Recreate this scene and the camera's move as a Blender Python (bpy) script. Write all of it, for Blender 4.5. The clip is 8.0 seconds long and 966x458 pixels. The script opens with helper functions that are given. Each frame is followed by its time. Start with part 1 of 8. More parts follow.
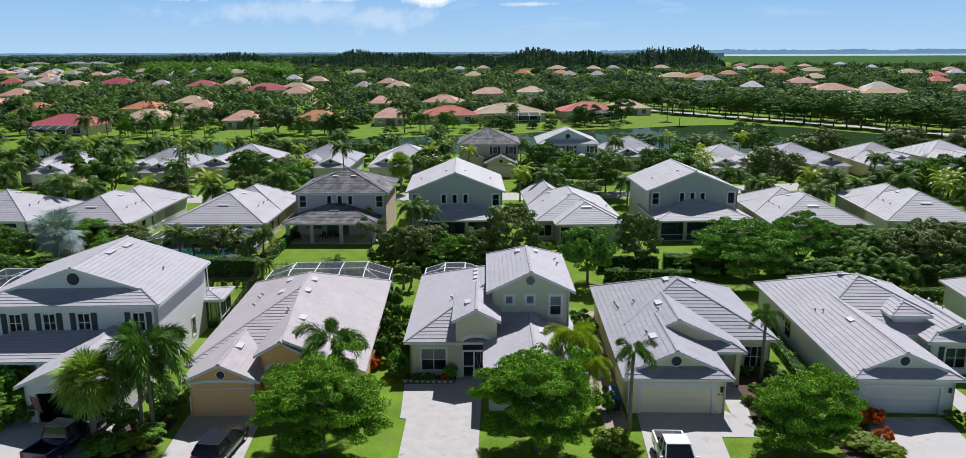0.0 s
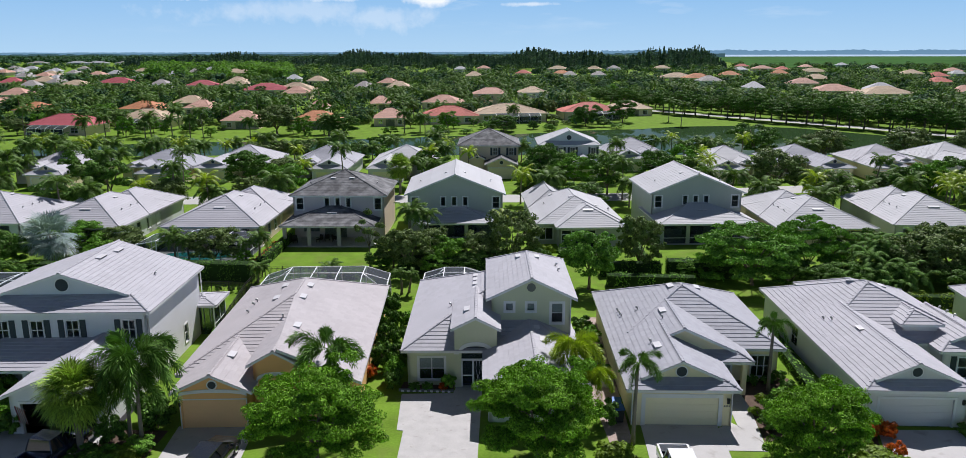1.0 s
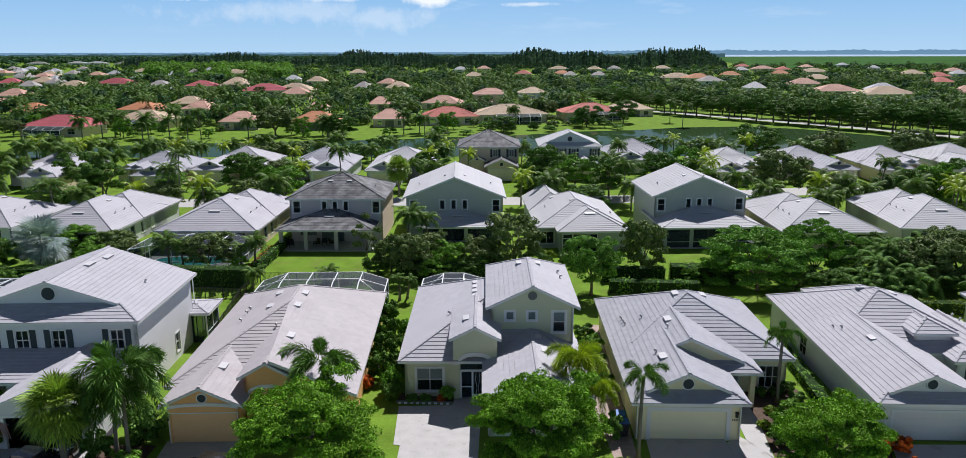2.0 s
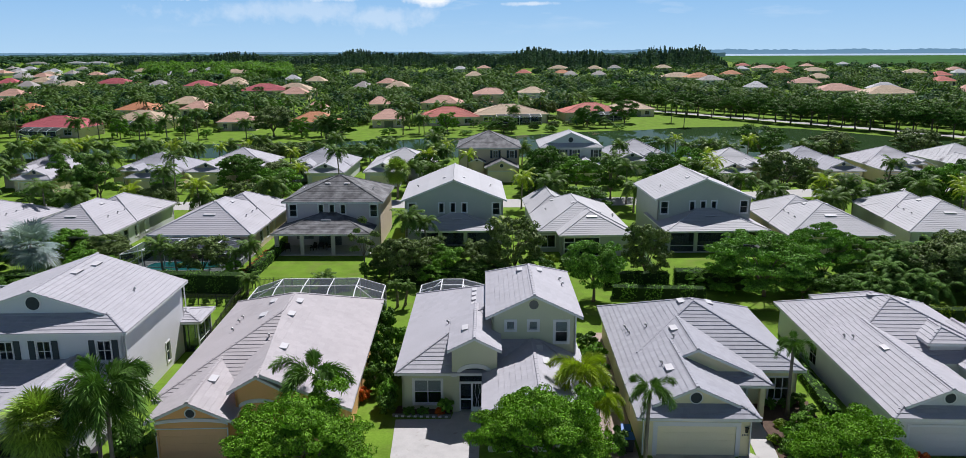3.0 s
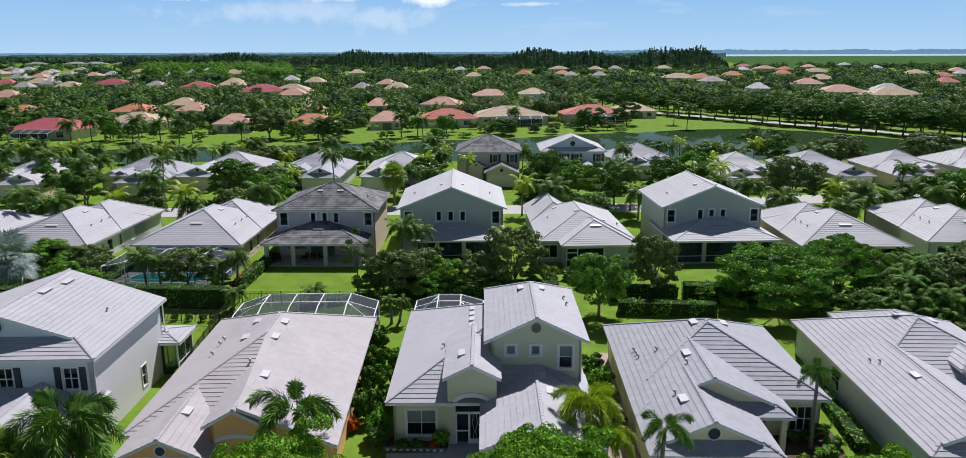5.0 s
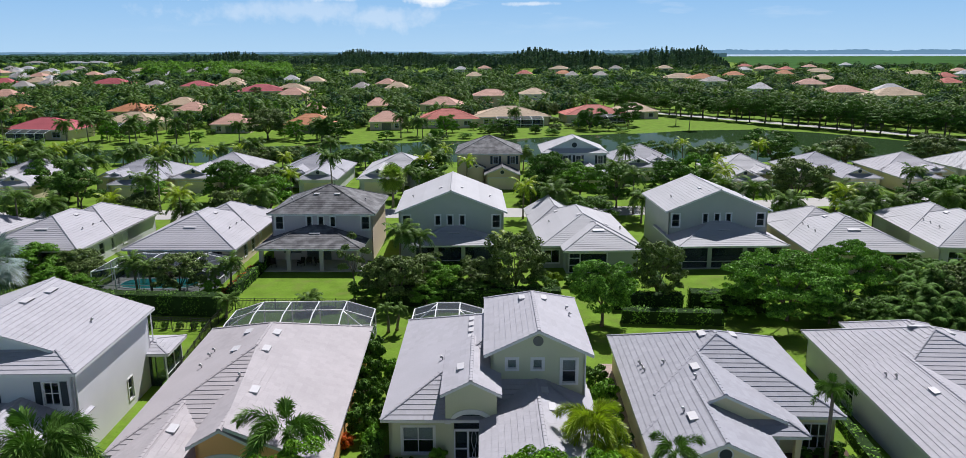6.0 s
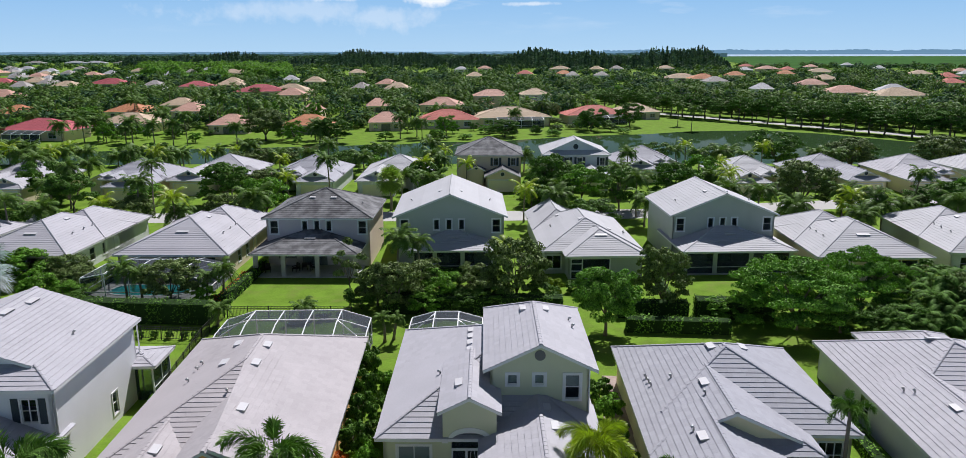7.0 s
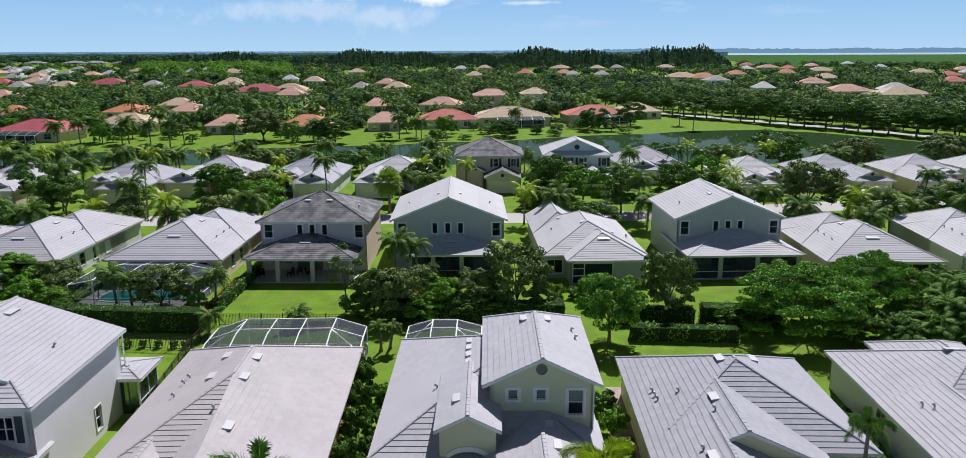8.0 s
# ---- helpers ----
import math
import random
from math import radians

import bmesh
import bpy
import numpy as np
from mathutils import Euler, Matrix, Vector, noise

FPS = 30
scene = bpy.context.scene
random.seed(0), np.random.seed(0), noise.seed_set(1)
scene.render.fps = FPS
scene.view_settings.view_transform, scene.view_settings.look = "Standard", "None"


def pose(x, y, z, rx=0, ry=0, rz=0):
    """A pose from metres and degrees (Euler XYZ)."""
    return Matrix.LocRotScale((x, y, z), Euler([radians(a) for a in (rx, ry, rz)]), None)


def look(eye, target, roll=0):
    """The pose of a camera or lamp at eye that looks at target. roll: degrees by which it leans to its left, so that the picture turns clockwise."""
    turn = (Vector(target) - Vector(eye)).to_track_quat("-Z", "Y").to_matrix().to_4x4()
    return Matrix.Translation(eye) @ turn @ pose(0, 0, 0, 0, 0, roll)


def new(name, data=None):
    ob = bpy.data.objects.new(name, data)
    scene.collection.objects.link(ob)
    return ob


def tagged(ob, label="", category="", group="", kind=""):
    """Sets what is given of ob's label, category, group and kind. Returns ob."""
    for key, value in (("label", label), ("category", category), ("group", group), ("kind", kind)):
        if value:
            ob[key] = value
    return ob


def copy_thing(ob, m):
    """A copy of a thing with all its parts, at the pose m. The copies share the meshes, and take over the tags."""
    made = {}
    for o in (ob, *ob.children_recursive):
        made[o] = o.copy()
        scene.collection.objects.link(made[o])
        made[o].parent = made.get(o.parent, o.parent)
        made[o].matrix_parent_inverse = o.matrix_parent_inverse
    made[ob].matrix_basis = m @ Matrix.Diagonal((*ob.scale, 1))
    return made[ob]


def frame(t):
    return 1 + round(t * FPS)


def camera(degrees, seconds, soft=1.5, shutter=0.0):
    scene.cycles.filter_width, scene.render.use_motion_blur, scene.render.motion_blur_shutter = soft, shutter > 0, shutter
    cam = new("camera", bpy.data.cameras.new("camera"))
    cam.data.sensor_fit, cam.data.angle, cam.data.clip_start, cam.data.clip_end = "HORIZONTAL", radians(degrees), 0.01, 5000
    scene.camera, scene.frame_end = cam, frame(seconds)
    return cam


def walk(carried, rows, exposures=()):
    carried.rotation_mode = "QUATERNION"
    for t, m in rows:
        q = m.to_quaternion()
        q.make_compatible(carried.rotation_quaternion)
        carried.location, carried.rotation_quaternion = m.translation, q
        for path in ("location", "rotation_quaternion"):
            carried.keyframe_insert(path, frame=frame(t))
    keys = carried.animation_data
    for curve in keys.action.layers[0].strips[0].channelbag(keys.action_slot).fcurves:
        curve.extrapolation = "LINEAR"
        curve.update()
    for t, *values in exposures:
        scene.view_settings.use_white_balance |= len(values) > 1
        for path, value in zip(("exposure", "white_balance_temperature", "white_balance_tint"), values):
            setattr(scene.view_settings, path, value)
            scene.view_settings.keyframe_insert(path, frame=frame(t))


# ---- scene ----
cam = camera(65.0, 8.0, soft=0.8)
PATH = [
    (0, (0.19, -1.308, 25.003), (0.098, 0.637, 24.546), -0.2),
    (0.5, (0.18, -0.506, 25.018), (0.087, 1.438, 24.561), -0.1),
    (1, (0.168, 0.331, 25.044), (0.075, 2.276, 24.587), -0.1),
    (1.5, (0.146, 1.231, 25.07), (0.053, 3.175, 24.614), -0.1),
    (3, (0.072, 4.145, 25.194), (-0.022, 6.09, 24.736), -0.2),
    (3.5, (0.061, 5.186, 25.235), (-0.033, 7.13, 24.777), -0.1),
    (4, (0.046, 6.255, 25.28), (-0.049, 8.2, 24.823), -0.1),
    (4.5, (0.021, 7.316, 25.321), (-0.073, 9.261, 24.864), -0.2),
    (6, (-0.086, 10.662, 25.43), (-0.181, 12.607, 24.972), -0.1),
    (6.5, (-0.114, 11.817, 25.444), (-0.21, 13.761, 24.985), -0.1),
    (7, (-0.126, 12.983, 25.453), (-0.222, 14.928, 24.995), -0.1),
    (7.5, (-0.133, 14.134, 25.457), (-0.229, 16.079, 24.999), -0.1),
    (8, (-0.135, 15.269, 25.455), (-0.232, 17.213, 24.995), -0.2),
]
walk(cam, [(t, look(eye, target, roll)) for t, eye, target, roll in PATH])

# ---------------------------------------------------------------- light
SUN_DIR = Vector((0.24, 0.78, 1.0)).normalized()
world = bpy.data.worlds.new("sky")
scene.world = world
world.use_nodes = True
wn = world.node_tree.nodes
wl = world.node_tree.links
wn.clear()
w_out = wn.new("ShaderNodeOutputWorld")
w_bg = wn.new("ShaderNodeBackground")
w_sky = wn.new("ShaderNodeTexSky")
w_sky.sky_type = "NISHITA"
w_sky.sun_disc = False
w_sky.sun_elevation = math.asin(SUN_DIR.z)
w_sky.sun_rotation = math.atan2(SUN_DIR.x, SUN_DIR.y)
w_sky.air_density, w_sky.dust_density, w_sky.ozone_density = 1.0, 0.3, 3.0
w_bg.inputs["Strength"].default_value = 0.05
# thin clouds low over the horizon
w_tc = wn.new("ShaderNodeTexCoord")
w_map = wn.new("ShaderNodeMapping")
w_map.inputs["Scale"].default_value = (4.6, 4.6, 26.0)
w_noise = wn.new("ShaderNodeTexNoise")
w_noise.inputs["Scale"].default_value = 1.0
w_noise.inputs["Detail"].default_value = 7.0
w_noise.inputs["Roughness"].default_value = 0.55
w_ramp = wn.new("ShaderNodeValToRGB")
w_ramp.color_ramp.elements[0].position = 0.56
w_ramp.color_ramp.elements[1].position = 0.90
w_sep = wn.new("ShaderNodeSeparateXYZ")
w_h = wn.new("ShaderNodeMapRange")
w_h.inputs["From Min"].default_value, w_h.inputs["From Max"].default_value = 0.016, 0.062
w_mul = wn.new("ShaderNodeMath")
w_mul.operation = "MULTIPLY"
w_tint = wn.new("ShaderNodeMix")
w_tint.data_type, w_tint.blend_type = "RGBA", "MULTIPLY"
w_tint.inputs["Factor"].default_value = 1.0
w_el = wn.new("ShaderNodeValToRGB")
w_el.color_ramp.elements[0].position, w_el.color_ramp.elements[0].color = 0.0, (0.54, 0.56, 0.62, 1)
w_el.color_ramp.elements[1].position, w_el.color_ramp.elements[1].color = 0.40, (0.54, 0.55, 0.61, 1)
# low sky: clear blue that pales towards the horizon
w_band = wn.new("ShaderNodeValToRGB")
w_band.color_ramp.elements[0].position, w_band.color_ramp.elements[0].color = 0.0, (0.47, 0.71, 0.97, 1)
w_band.color_ramp.elements[1].position, w_band.color_ramp.elements[1].color = 0.075, (0.29, 0.56, 0.93, 1)
w_gain = wn.new("ShaderNodeVectorMath")
w_gain.operation = "SCALE"
w_gain.inputs["Scale"].default_value = 15.1
w_fade = wn.new("ShaderNodeMapRange")
w_fade.inputs["From Min"].default_value, w_fade.inputs["From Max"].default_value = 0.09, 0.30
w_fade.inputs["To Min"].default_value, w_fade.inputs["To Max"].default_value = 1.0, 0.0
w_join = wn.new("ShaderNodeMix")
w_join.data_type = "RGBA"
w_mix = wn.new("ShaderNodeMix")
w_mix.data_type = "RGBA"
w_mix.inputs["B"].default_value = (16.8, 17.0, 17.3, 1)
wl.new(w_tc.outputs["Generated"], w_map.inputs["Vector"])
wl.new(w_map.outputs["Vector"], w_noise.inputs["Vector"])
wl.new(w_noise.outputs["Fac"], w_ramp.inputs["Fac"])
wl.new(w_tc.outputs["Generated"], w_sep.inputs["Vector"])
wl.new(w_sep.outputs["Z"], w_h.inputs["Value"])
wl.new(w_ramp.outputs["Color"], w_mul.inputs[0])
wl.new(w_h.outputs["Result"], w_mul.inputs[1])
wl.new(w_sep.outputs["Z"], w_el.inputs["Fac"])
wl.new(w_el.outputs["Color"], w_tint.inputs["B"])
wl.new(w_sky.outputs["Color"], w_tint.inputs["A"])
wl.new(w_sep.outputs["Z"], w_band.inputs["Fac"])
wl.new(w_band.outputs["Color"], w_gain.inputs[0])
wl.new(w_sep.outputs["Z"], w_fade.inputs["Value"])
wl.new(w_fade.outputs["Result"], w_join.inputs["Factor"])
wl.new(w_tint.outputs["Result"], w_join.inputs["A"])
wl.new(w_gain.outputs["Vector"], w_join.inputs["B"])
wl.new(w_join.outputs["Result"], w_mix.inputs["A"])
# white cloud puffs: each a soft heap about one direction, broken by noise
w_puff = wn.new("ShaderNodeTexNoise")
w_puff.inputs["Scale"].default_value, w_puff.inputs["Detail"].default_value, w_puff.inputs["Roughness"].default_value = 34.0, 6.0, 0.6
wl.new(w_tc.outputs["Generated"], w_puff.inputs["Vector"])
w_last = w_mul.outputs["Value"]
for az, el, wide, high, dense in ((-22.9, 3.9, 0.045, 0.011, 0.9), (-6.9, 3.7, 0.050, 0.010, 0.85), (-13.2, 3.9, 0.055, 0.008, 0.7), (-16.0, 2.7, 0.15, 0.016, 0.24), (-10.2, 2.4, 0.07, 0.018, 0.26), (24.0, 6.5, 0.30, 0.02, 0.5), (0.8, 3.3, 0.035, 0.003, 0.5)):
    az, el = radians(az), radians(el)
    w_off = wn.new("ShaderNodeVectorMath")
    w_off.operation = "SUBTRACT"
    w_off.inputs[1].default_value = (math.sin(az) * math.cos(el), math.cos(az) * math.cos(el), math.sin(el))
    w_sq = wn.new("ShaderNodeVectorMath")
    w_sq.operation = "MULTIPLY"
    w_sq.inputs[1].default_value = (1 / wide, 1 / wide, 1 / high)
    w_len = wn.new("ShaderNodeVectorMath")
    w_len.operation = "LENGTH"
    w_add = wn.new("ShaderNodeMath")
    w_add.operation = "MULTIPLY_ADD"
    w_add.inputs[1].default_value = -2.6
    w_cut = wn.new("ShaderNodeMapRange")
    w_cut.inputs["From Min"].default_value, w_cut.inputs["From Max"].default_value = -0.30, -1.0
    w_cut.inputs["To Min"].default_value, w_cut.inputs["To Max"].default_value = 0.0, dense
    w_max = wn.new("ShaderNodeMath")
    w_max.operation = "MAXIMUM"
    wl.new(w_tc.outputs["Generated"], w_off.inputs[0])
    wl.new(w_off.outputs["Vector"], w_sq.inputs[0])
    wl.new(w_sq.outputs["Vector"], w_len.inputs[0])
    wl.new(w_puff.outputs["Fac"], w_add.inputs[0])
    wl.new(w_len.outputs["Value"], w_add.inputs[2])
    wl.new(w_add.outputs["Value"], w_cut.inputs["Value"])
    wl.new(w_cut.outputs["Result"], w_max.inputs[0])
    wl.new(w_last, w_max.inputs[1])
    w_last = w_max.outputs["Value"]
wl.new(w_last, w_mix.inputs["Factor"])
wl.new(w_mix.outputs["Result"], w_bg.inputs["Color"])
wl.new(w_bg.outputs["Background"], w_out.inputs["Surface"])

sun = new("sun", bpy.data.lights.new("sun", "SUN"))
sun.data.energy = 4.65
sun.data.angle = radians(0.6)
sun.data.color = (1.0, 0.975, 0.99)
sun.matrix_world = look(SUN_DIR * 60, (0, 0, 0))
scene.view_settings.exposure = 0.30


# ---------------------------------------------------------------- materials
def mat(name, col, rough=0.8, var=0.15, scale=0.6, fine=12.0, bump=0.15, island=0.0, each=0.0, metal=0.0, stain=None, translucent=0.0, spec=0.3):
    """A procedural surface: colour varied at two scales, per island or per object, with fine relief; stain: colour, scale, from, to."""
    m = bpy.data.materials.new(name)
    m.use_nodes = True
    n, l = m.node_tree.nodes, m.node_tree.links
    b = n["Principled BSDF"]
    out = n["Material Output"]
    b.inputs["Roughness"].default_value = rough
    b.inputs["Metallic"].default_value = metal
    b.inputs["Specular IOR Level"].default_value = spec
    tc = n.new("ShaderNodeNewGeometry")
    big, small = n.new("ShaderNodeTexNoise"), n.new("ShaderNodeTexNoise")
    big.inputs["Scale"].default_value, big.inputs["Detail"].default_value = scale, 4
    small.inputs["Scale"].default_value, small.inputs["Detail"].default_value = fine, 3
    l.new(tc.outputs["Position"], big.inputs["Vector"])
    l.new(tc.outputs["Position"], small.inputs["Vector"])
    total = None

    def add(socket, amount, centre=0.5):
        nonlocal total
        k = n.new("ShaderNodeMath")
        k.operation = "MULTIPLY_ADD"
        l.new(socket, k.inputs[0])
        k.inputs[1].default_value = 2 * amount
        k.inputs[2].default_value = -2 * amount * centre
        if total is None:
            one = n.new("ShaderNodeMath")
            one.operation = "ADD"
            one.inputs[1].default_value = 1.0
            l.new(k.outputs[0], one.inputs[0])
            total = one.outputs[0]
        else:
            s = n.new("ShaderNodeMath")
            s.operation = "ADD"
            l.new(total, s.inputs[0])
            l.new(k.outputs[0], s.inputs[1])
            total = s.outputs[0]

    add(big.outputs["Fac"], var * 1.6)
    add(small.outputs["Fac"], var)
    if island:
        add(tc.outputs["Random Per Island"], island)
    if each:
        oi = n.new("ShaderNodeObjectInfo")
        add(oi.outputs["Random"], each)
    mul = n.new("ShaderNodeVectorMath")
    mul.operation = "SCALE"
    mul.inputs[0].default_value = col[:3]
    l.new(total, mul.inputs["Scale"])
    colour = mul.outputs["Vector"]
    if stain:
        scol, sscale, lo, hi = stain
        sn = n.new("ShaderNodeTexNoise")
        sn.inputs["Scale"].default_value, sn.inputs["Detail"].default_value = sscale, 6
        l.new(tc.outputs["Position"], sn.inputs["Vector"])
        r = n.new("ShaderNodeMapRange")
        r.inputs["From Min"].default_value, r.inputs["From Max"].default_value = lo, hi
        l.new(sn.outputs["Fac"], r.inputs["Value"])
        mx = n.new("ShaderNodeMix")
        mx.data_type = "RGBA"
        l.new(r.outputs["Result"], mx.inputs["Factor"])
        l.new(colour, mx.inputs["A"])
        mx.inputs["B"].default_value = (*scol, 1)
        colour = mx.outputs["Result"]
    l.new(colour, b.inputs["Base Color"])
    if bump:
        bp = n.new("ShaderNodeBump")
        bp.inputs["Strength"].default_value = bump
        bp.inputs["Distance"].default_value = 0.03
        l.new(small.outputs["Fac"], bp.inputs["Height"])
        l.new(bp.outputs["Normal"], b.inputs["Normal"])
    if translucent:
        tr = n.new("ShaderNodeBsdfTranslucent")
        bright = n.new("ShaderNodeVectorMath")
        bright.operation = "MULTIPLY"
        bright.inputs[1].default_value = (1.3, 1.5, 0.6)
        l.new(colour, bright.inputs[0])
        l.new(bright.outputs["Vector"], tr.inputs["Color"])
        ms = n.new("ShaderNodeMixShader")
        ms.inputs["Fac"].default_value = translucent
        l.new(b.outputs["BSDF"], ms.inputs[1])
        l.new(tr.outputs["BSDF"], ms.inputs[2])
        l.new(ms.outputs["Shader"], out.inputs["Surface"])
    return m


def see_through(name, col, clear, rough=0.05):
    """Glass or screen cloth: part of the light passes straight on."""
    m = bpy.data.materials.new(name)
    m.use_nodes = True
    n, l = m.node_tree.nodes, m.node_tree.links
    b = n["Principled BSDF"]
    b.inputs["Base Color"].default_value = (*col, 1)
    b.inputs["Roughness"].default_value = rough
    t = n.new("ShaderNodeBsdfTransparent")
    t.inputs["Color"].default_value = (0.9, 0.95, 0.95, 1)
    ms = n.new("ShaderNodeMixShader")
    ms.inputs["Fac"].default_value = clear
    l.new(b.outputs["BSDF"], ms.inputs[1])
    l.new(t.outputs["BSDF"], ms.inputs[2])
    l.new(ms.outputs["Shader"], n["Material Output"].inputs["Surface"])
    return m


VENT_PALE = mat("pale_roof_vent_metal", (0.52, 0.51, 0.53), 0.5, 0.06)
TRIM = mat("white_trim_paint", (0.72, 0.72, 0.72), 0.5, 0.04)
ROOF_GREY = mat("pale_grey_roof_tile", (0.405, 0.395, 0.43), 0.75, 0.07, 0.35, 9, 0.2, island=0.045, each=0.0)
ROOF_WARM = mat("pinkish_grey_roof_tile", (0.40, 0.37, 0.385), 0.75, 0.08, 0.35, 9, 0.2, island=0.045)
ROOF_COOL = mat("cool_grey_roof_tile", (0.335, 0.335, 0.375), 0.75, 0.07, 0.35, 9, 0.2, island=0.06)
ROOF_PALE = mat("chalk_white_roof_tile", (0.44, 0.437, 0.46), 0.75, 0.06, 0.35, 9, 0.2, island=0.04)
ROOF_STAINED = mat("mildew_stained_roof_tile", (0.21, 0.21, 0.22), 0.8, 0.14, 0.5, 9, 0.2, island=0.12, stain=((0.075, 0.075, 0.08), 0.9, 0.32, 0.62))
ROOF_RED = mat("coral_red_roof_tile", (0.50, 0.15, 0.12), 0.8, 0.12, 0.2, 4, 0.2, island=0.06)
ROOF_CRIMSON = mat("crimson_pink_roof_tile", (0.46, 0.105, 0.125), 0.8, 0.12, 0.2, 4, 0.2, island=0.06)
ROOF_PINK = mat("salmon_roof_tile", (0.55, 0.32, 0.25), 0.8, 0.12, 0.2, 4, 0.2, island=0.06)
ROOF_ORANGE = mat("terracotta_roof_tile", (0.52, 0.22, 0.11), 0.8, 0.12, 0.2, 4, 0.2, island=0.06)
ROOF_SAND = mat("sand_roof_tile", (0.53, 0.40, 0.28), 0.8, 0.12, 0.2, 4, 0.2, island=0.06)
ROOF_DIM = mat("grey_brown_roof_tile", (0.34, 0.31, 0.30), 0.8, 0.12, 0.2, 4, 0.2, island=0.06)
ST_WHITE = mat("cool_white_stucco", (0.69, 0.69, 0.72), 0.9, 0.04, 0.5, 25, 0.25)
ST_ORANGE = mat("apricot_stucco", (0.85, 0.48, 0.20), 0.9, 0.05, 0.5, 25, 0.25)
ST_SAGE = mat("sage_green_stucco", (0.58, 0.59, 0.42), 0.9, 0.05, 0.5, 25, 0.25)
ST_CREAM = mat("cream_yellow_stucco", (0.80, 0.72, 0.48), 0.9, 0.05, 0.5, 25, 0.25)
ST_GREY = mat("warm_grey_stucco", (0.66, 0.65, 0.645), 0.9, 0.05, 0.5, 25, 0.25)
ST_LILAC = mat("lilac_grey_stucco", (0.56, 0.51, 0.53), 0.9, 0.05, 0.5, 25, 0.25)
ST_MOSS = mat("grey_green_stucco", (0.45, 0.47, 0.43), 0.9, 0.05, 0.5, 25, 0.25)
ST_BEIGE = mat("beige_stucco", (0.72, 0.60, 0.45), 0.9, 0.05, 0.5, 25, 0.25)
DOOR_CREAM = mat("cream_garage_paint", (0.86, 0.79, 0.56), 0.55, 0.04)
DOOR_TAN = mat("apricot_garage_paint", (0.88, 0.53, 0.26), 0.55, 0.04)
DOOR_GREY = mat("pale_garage_paint", (0.68, 0.66, 0.63), 0.55, 0.04)
SHUTTER = mat("dark_teal_shutter_paint", (0.035, 0.05, 0.06), 0.5, 0.1)
# near black: stands for shade inside open rooms, and colours the truck bed floor
DARK = mat("dark_interior", (0.02, 0.02, 0.022), 0.9, 0.1)
BLIND = mat("white_blind", (0.62, 0.63, 0.63), 0.8, 0.04)
VENT_DARK = mat("dark_louvre", (0.045, 0.055, 0.06), 0.6, 0.1)
VENT_GREY = mat("grey_louvre", (0.17, 0.17, 0.16), 0.6, 0.1)
METAL = mat("galvanised_metal", (0.5, 0.5, 0.5), 0.4, 0.1, metal=0.6)
BLACK_METAL = mat("black_powder_coat", (0.02, 0.02, 0.022), 0.45, 0.1)
WHITE_METAL = mat("white_powder_coat", (0.78, 0.79, 0.80), 0.4, 0.03)
GLASS_BLACK = mat("dark_window_glass", (0.018, 0.022, 0.026), 0.05, 0.02, bump=0, spec=0.6)
GLASS = see_through("window_glass", (0.03, 0.04, 0.045), 0.78, 0.04)
SCREEN = see_through("insect_screen", (0.026, 0.038, 0.060), 0.50, 0.8)
CONCRETE = mat("sunlit_concrete", (0.445, 0.432, 0.428), 0.9, 0.07, 0.8, 14, 0.2, each=0.025, stain=((0.32, 0.30, 0.28), 0.9, 0.60, 0.75))
PAVER = mat("pale_paver", (0.415, 0.40, 0.395), 0.9, 0.12, 1.2, 14, 0.2, each=0.10, stain=((0.30, 0.27, 0.25), 1.6, 0.62, 0.75))
ASPHALT = mat("sun_bleached_street", (0.42, 0.41, 0.40), 0.95, 0.08, 0.3, 8, 0.1)
GRASS = mat("lawn_grass", (0.132, 0.228, 0.026), 0.9, 0.32, 0.45, 5, 0.6, stain=((0.150, 0.190, 0.045), 0.55, 0.50, 0.78), spec=0.04)
MULCH = mat("red_brown_mulch", (0.095, 0.062, 0.045), 0.95, 0.3, 1.5, 18, 0.6)
GRAVEL = mat("pinkish_gravel", (0.36, 0.28, 0.25), 0.95, 0.25, 2.0, 22, 0.6)
BARK = mat("grey_brown_bark", (0.16, 0.13, 0.10), 0.95, 0.25, 1.5, 14, 0.6)
PALM_BARK = mat("pale_palm_trunk", (0.20, 0.17, 0.14), 0.9, 0.2, 1.5, 10, 0.4)
SHAFT = mat("green_crownshaft", (0.20, 0.30, 0.10), 0.6, 0.1)
LEAF = mat("fresh_green_leaf", (0.140, 0.300, 0.032), 0.6, 0.25, 0.5, 3, 0, island=0.6, translucent=0.10, spec=0.12)
OAK_LEAF = mat("shade_tree_leaf", (0.138, 0.292, 0.020), 0.6, 0.25, 0.5, 3, 0, island=0.65, translucent=0.10, spec=0.10)
LEAF_MID = mat("mid_green_leaf", (0.125, 0.275, 0.034), 0.6, 0.25, 0.4, 3, 0, island=0.6, translucent=0.10, spec=0.12)
LEAF_DEEP = mat("deep_green_leaf", (0.085, 0.180, 0.026), 0.6, 0.25, 0.4, 3, 0, island=0.6, translucent=0.08, spec=0.12)
# near-black green: the shade between a hedge's leaves is put into this colour
HEDGE_INNER_SHADE = mat("shaded_hedge_twigs", (0.022, 0.045, 0.014), 0.9, 0.3, 2.0, 14, 0.6, spec=0.05)
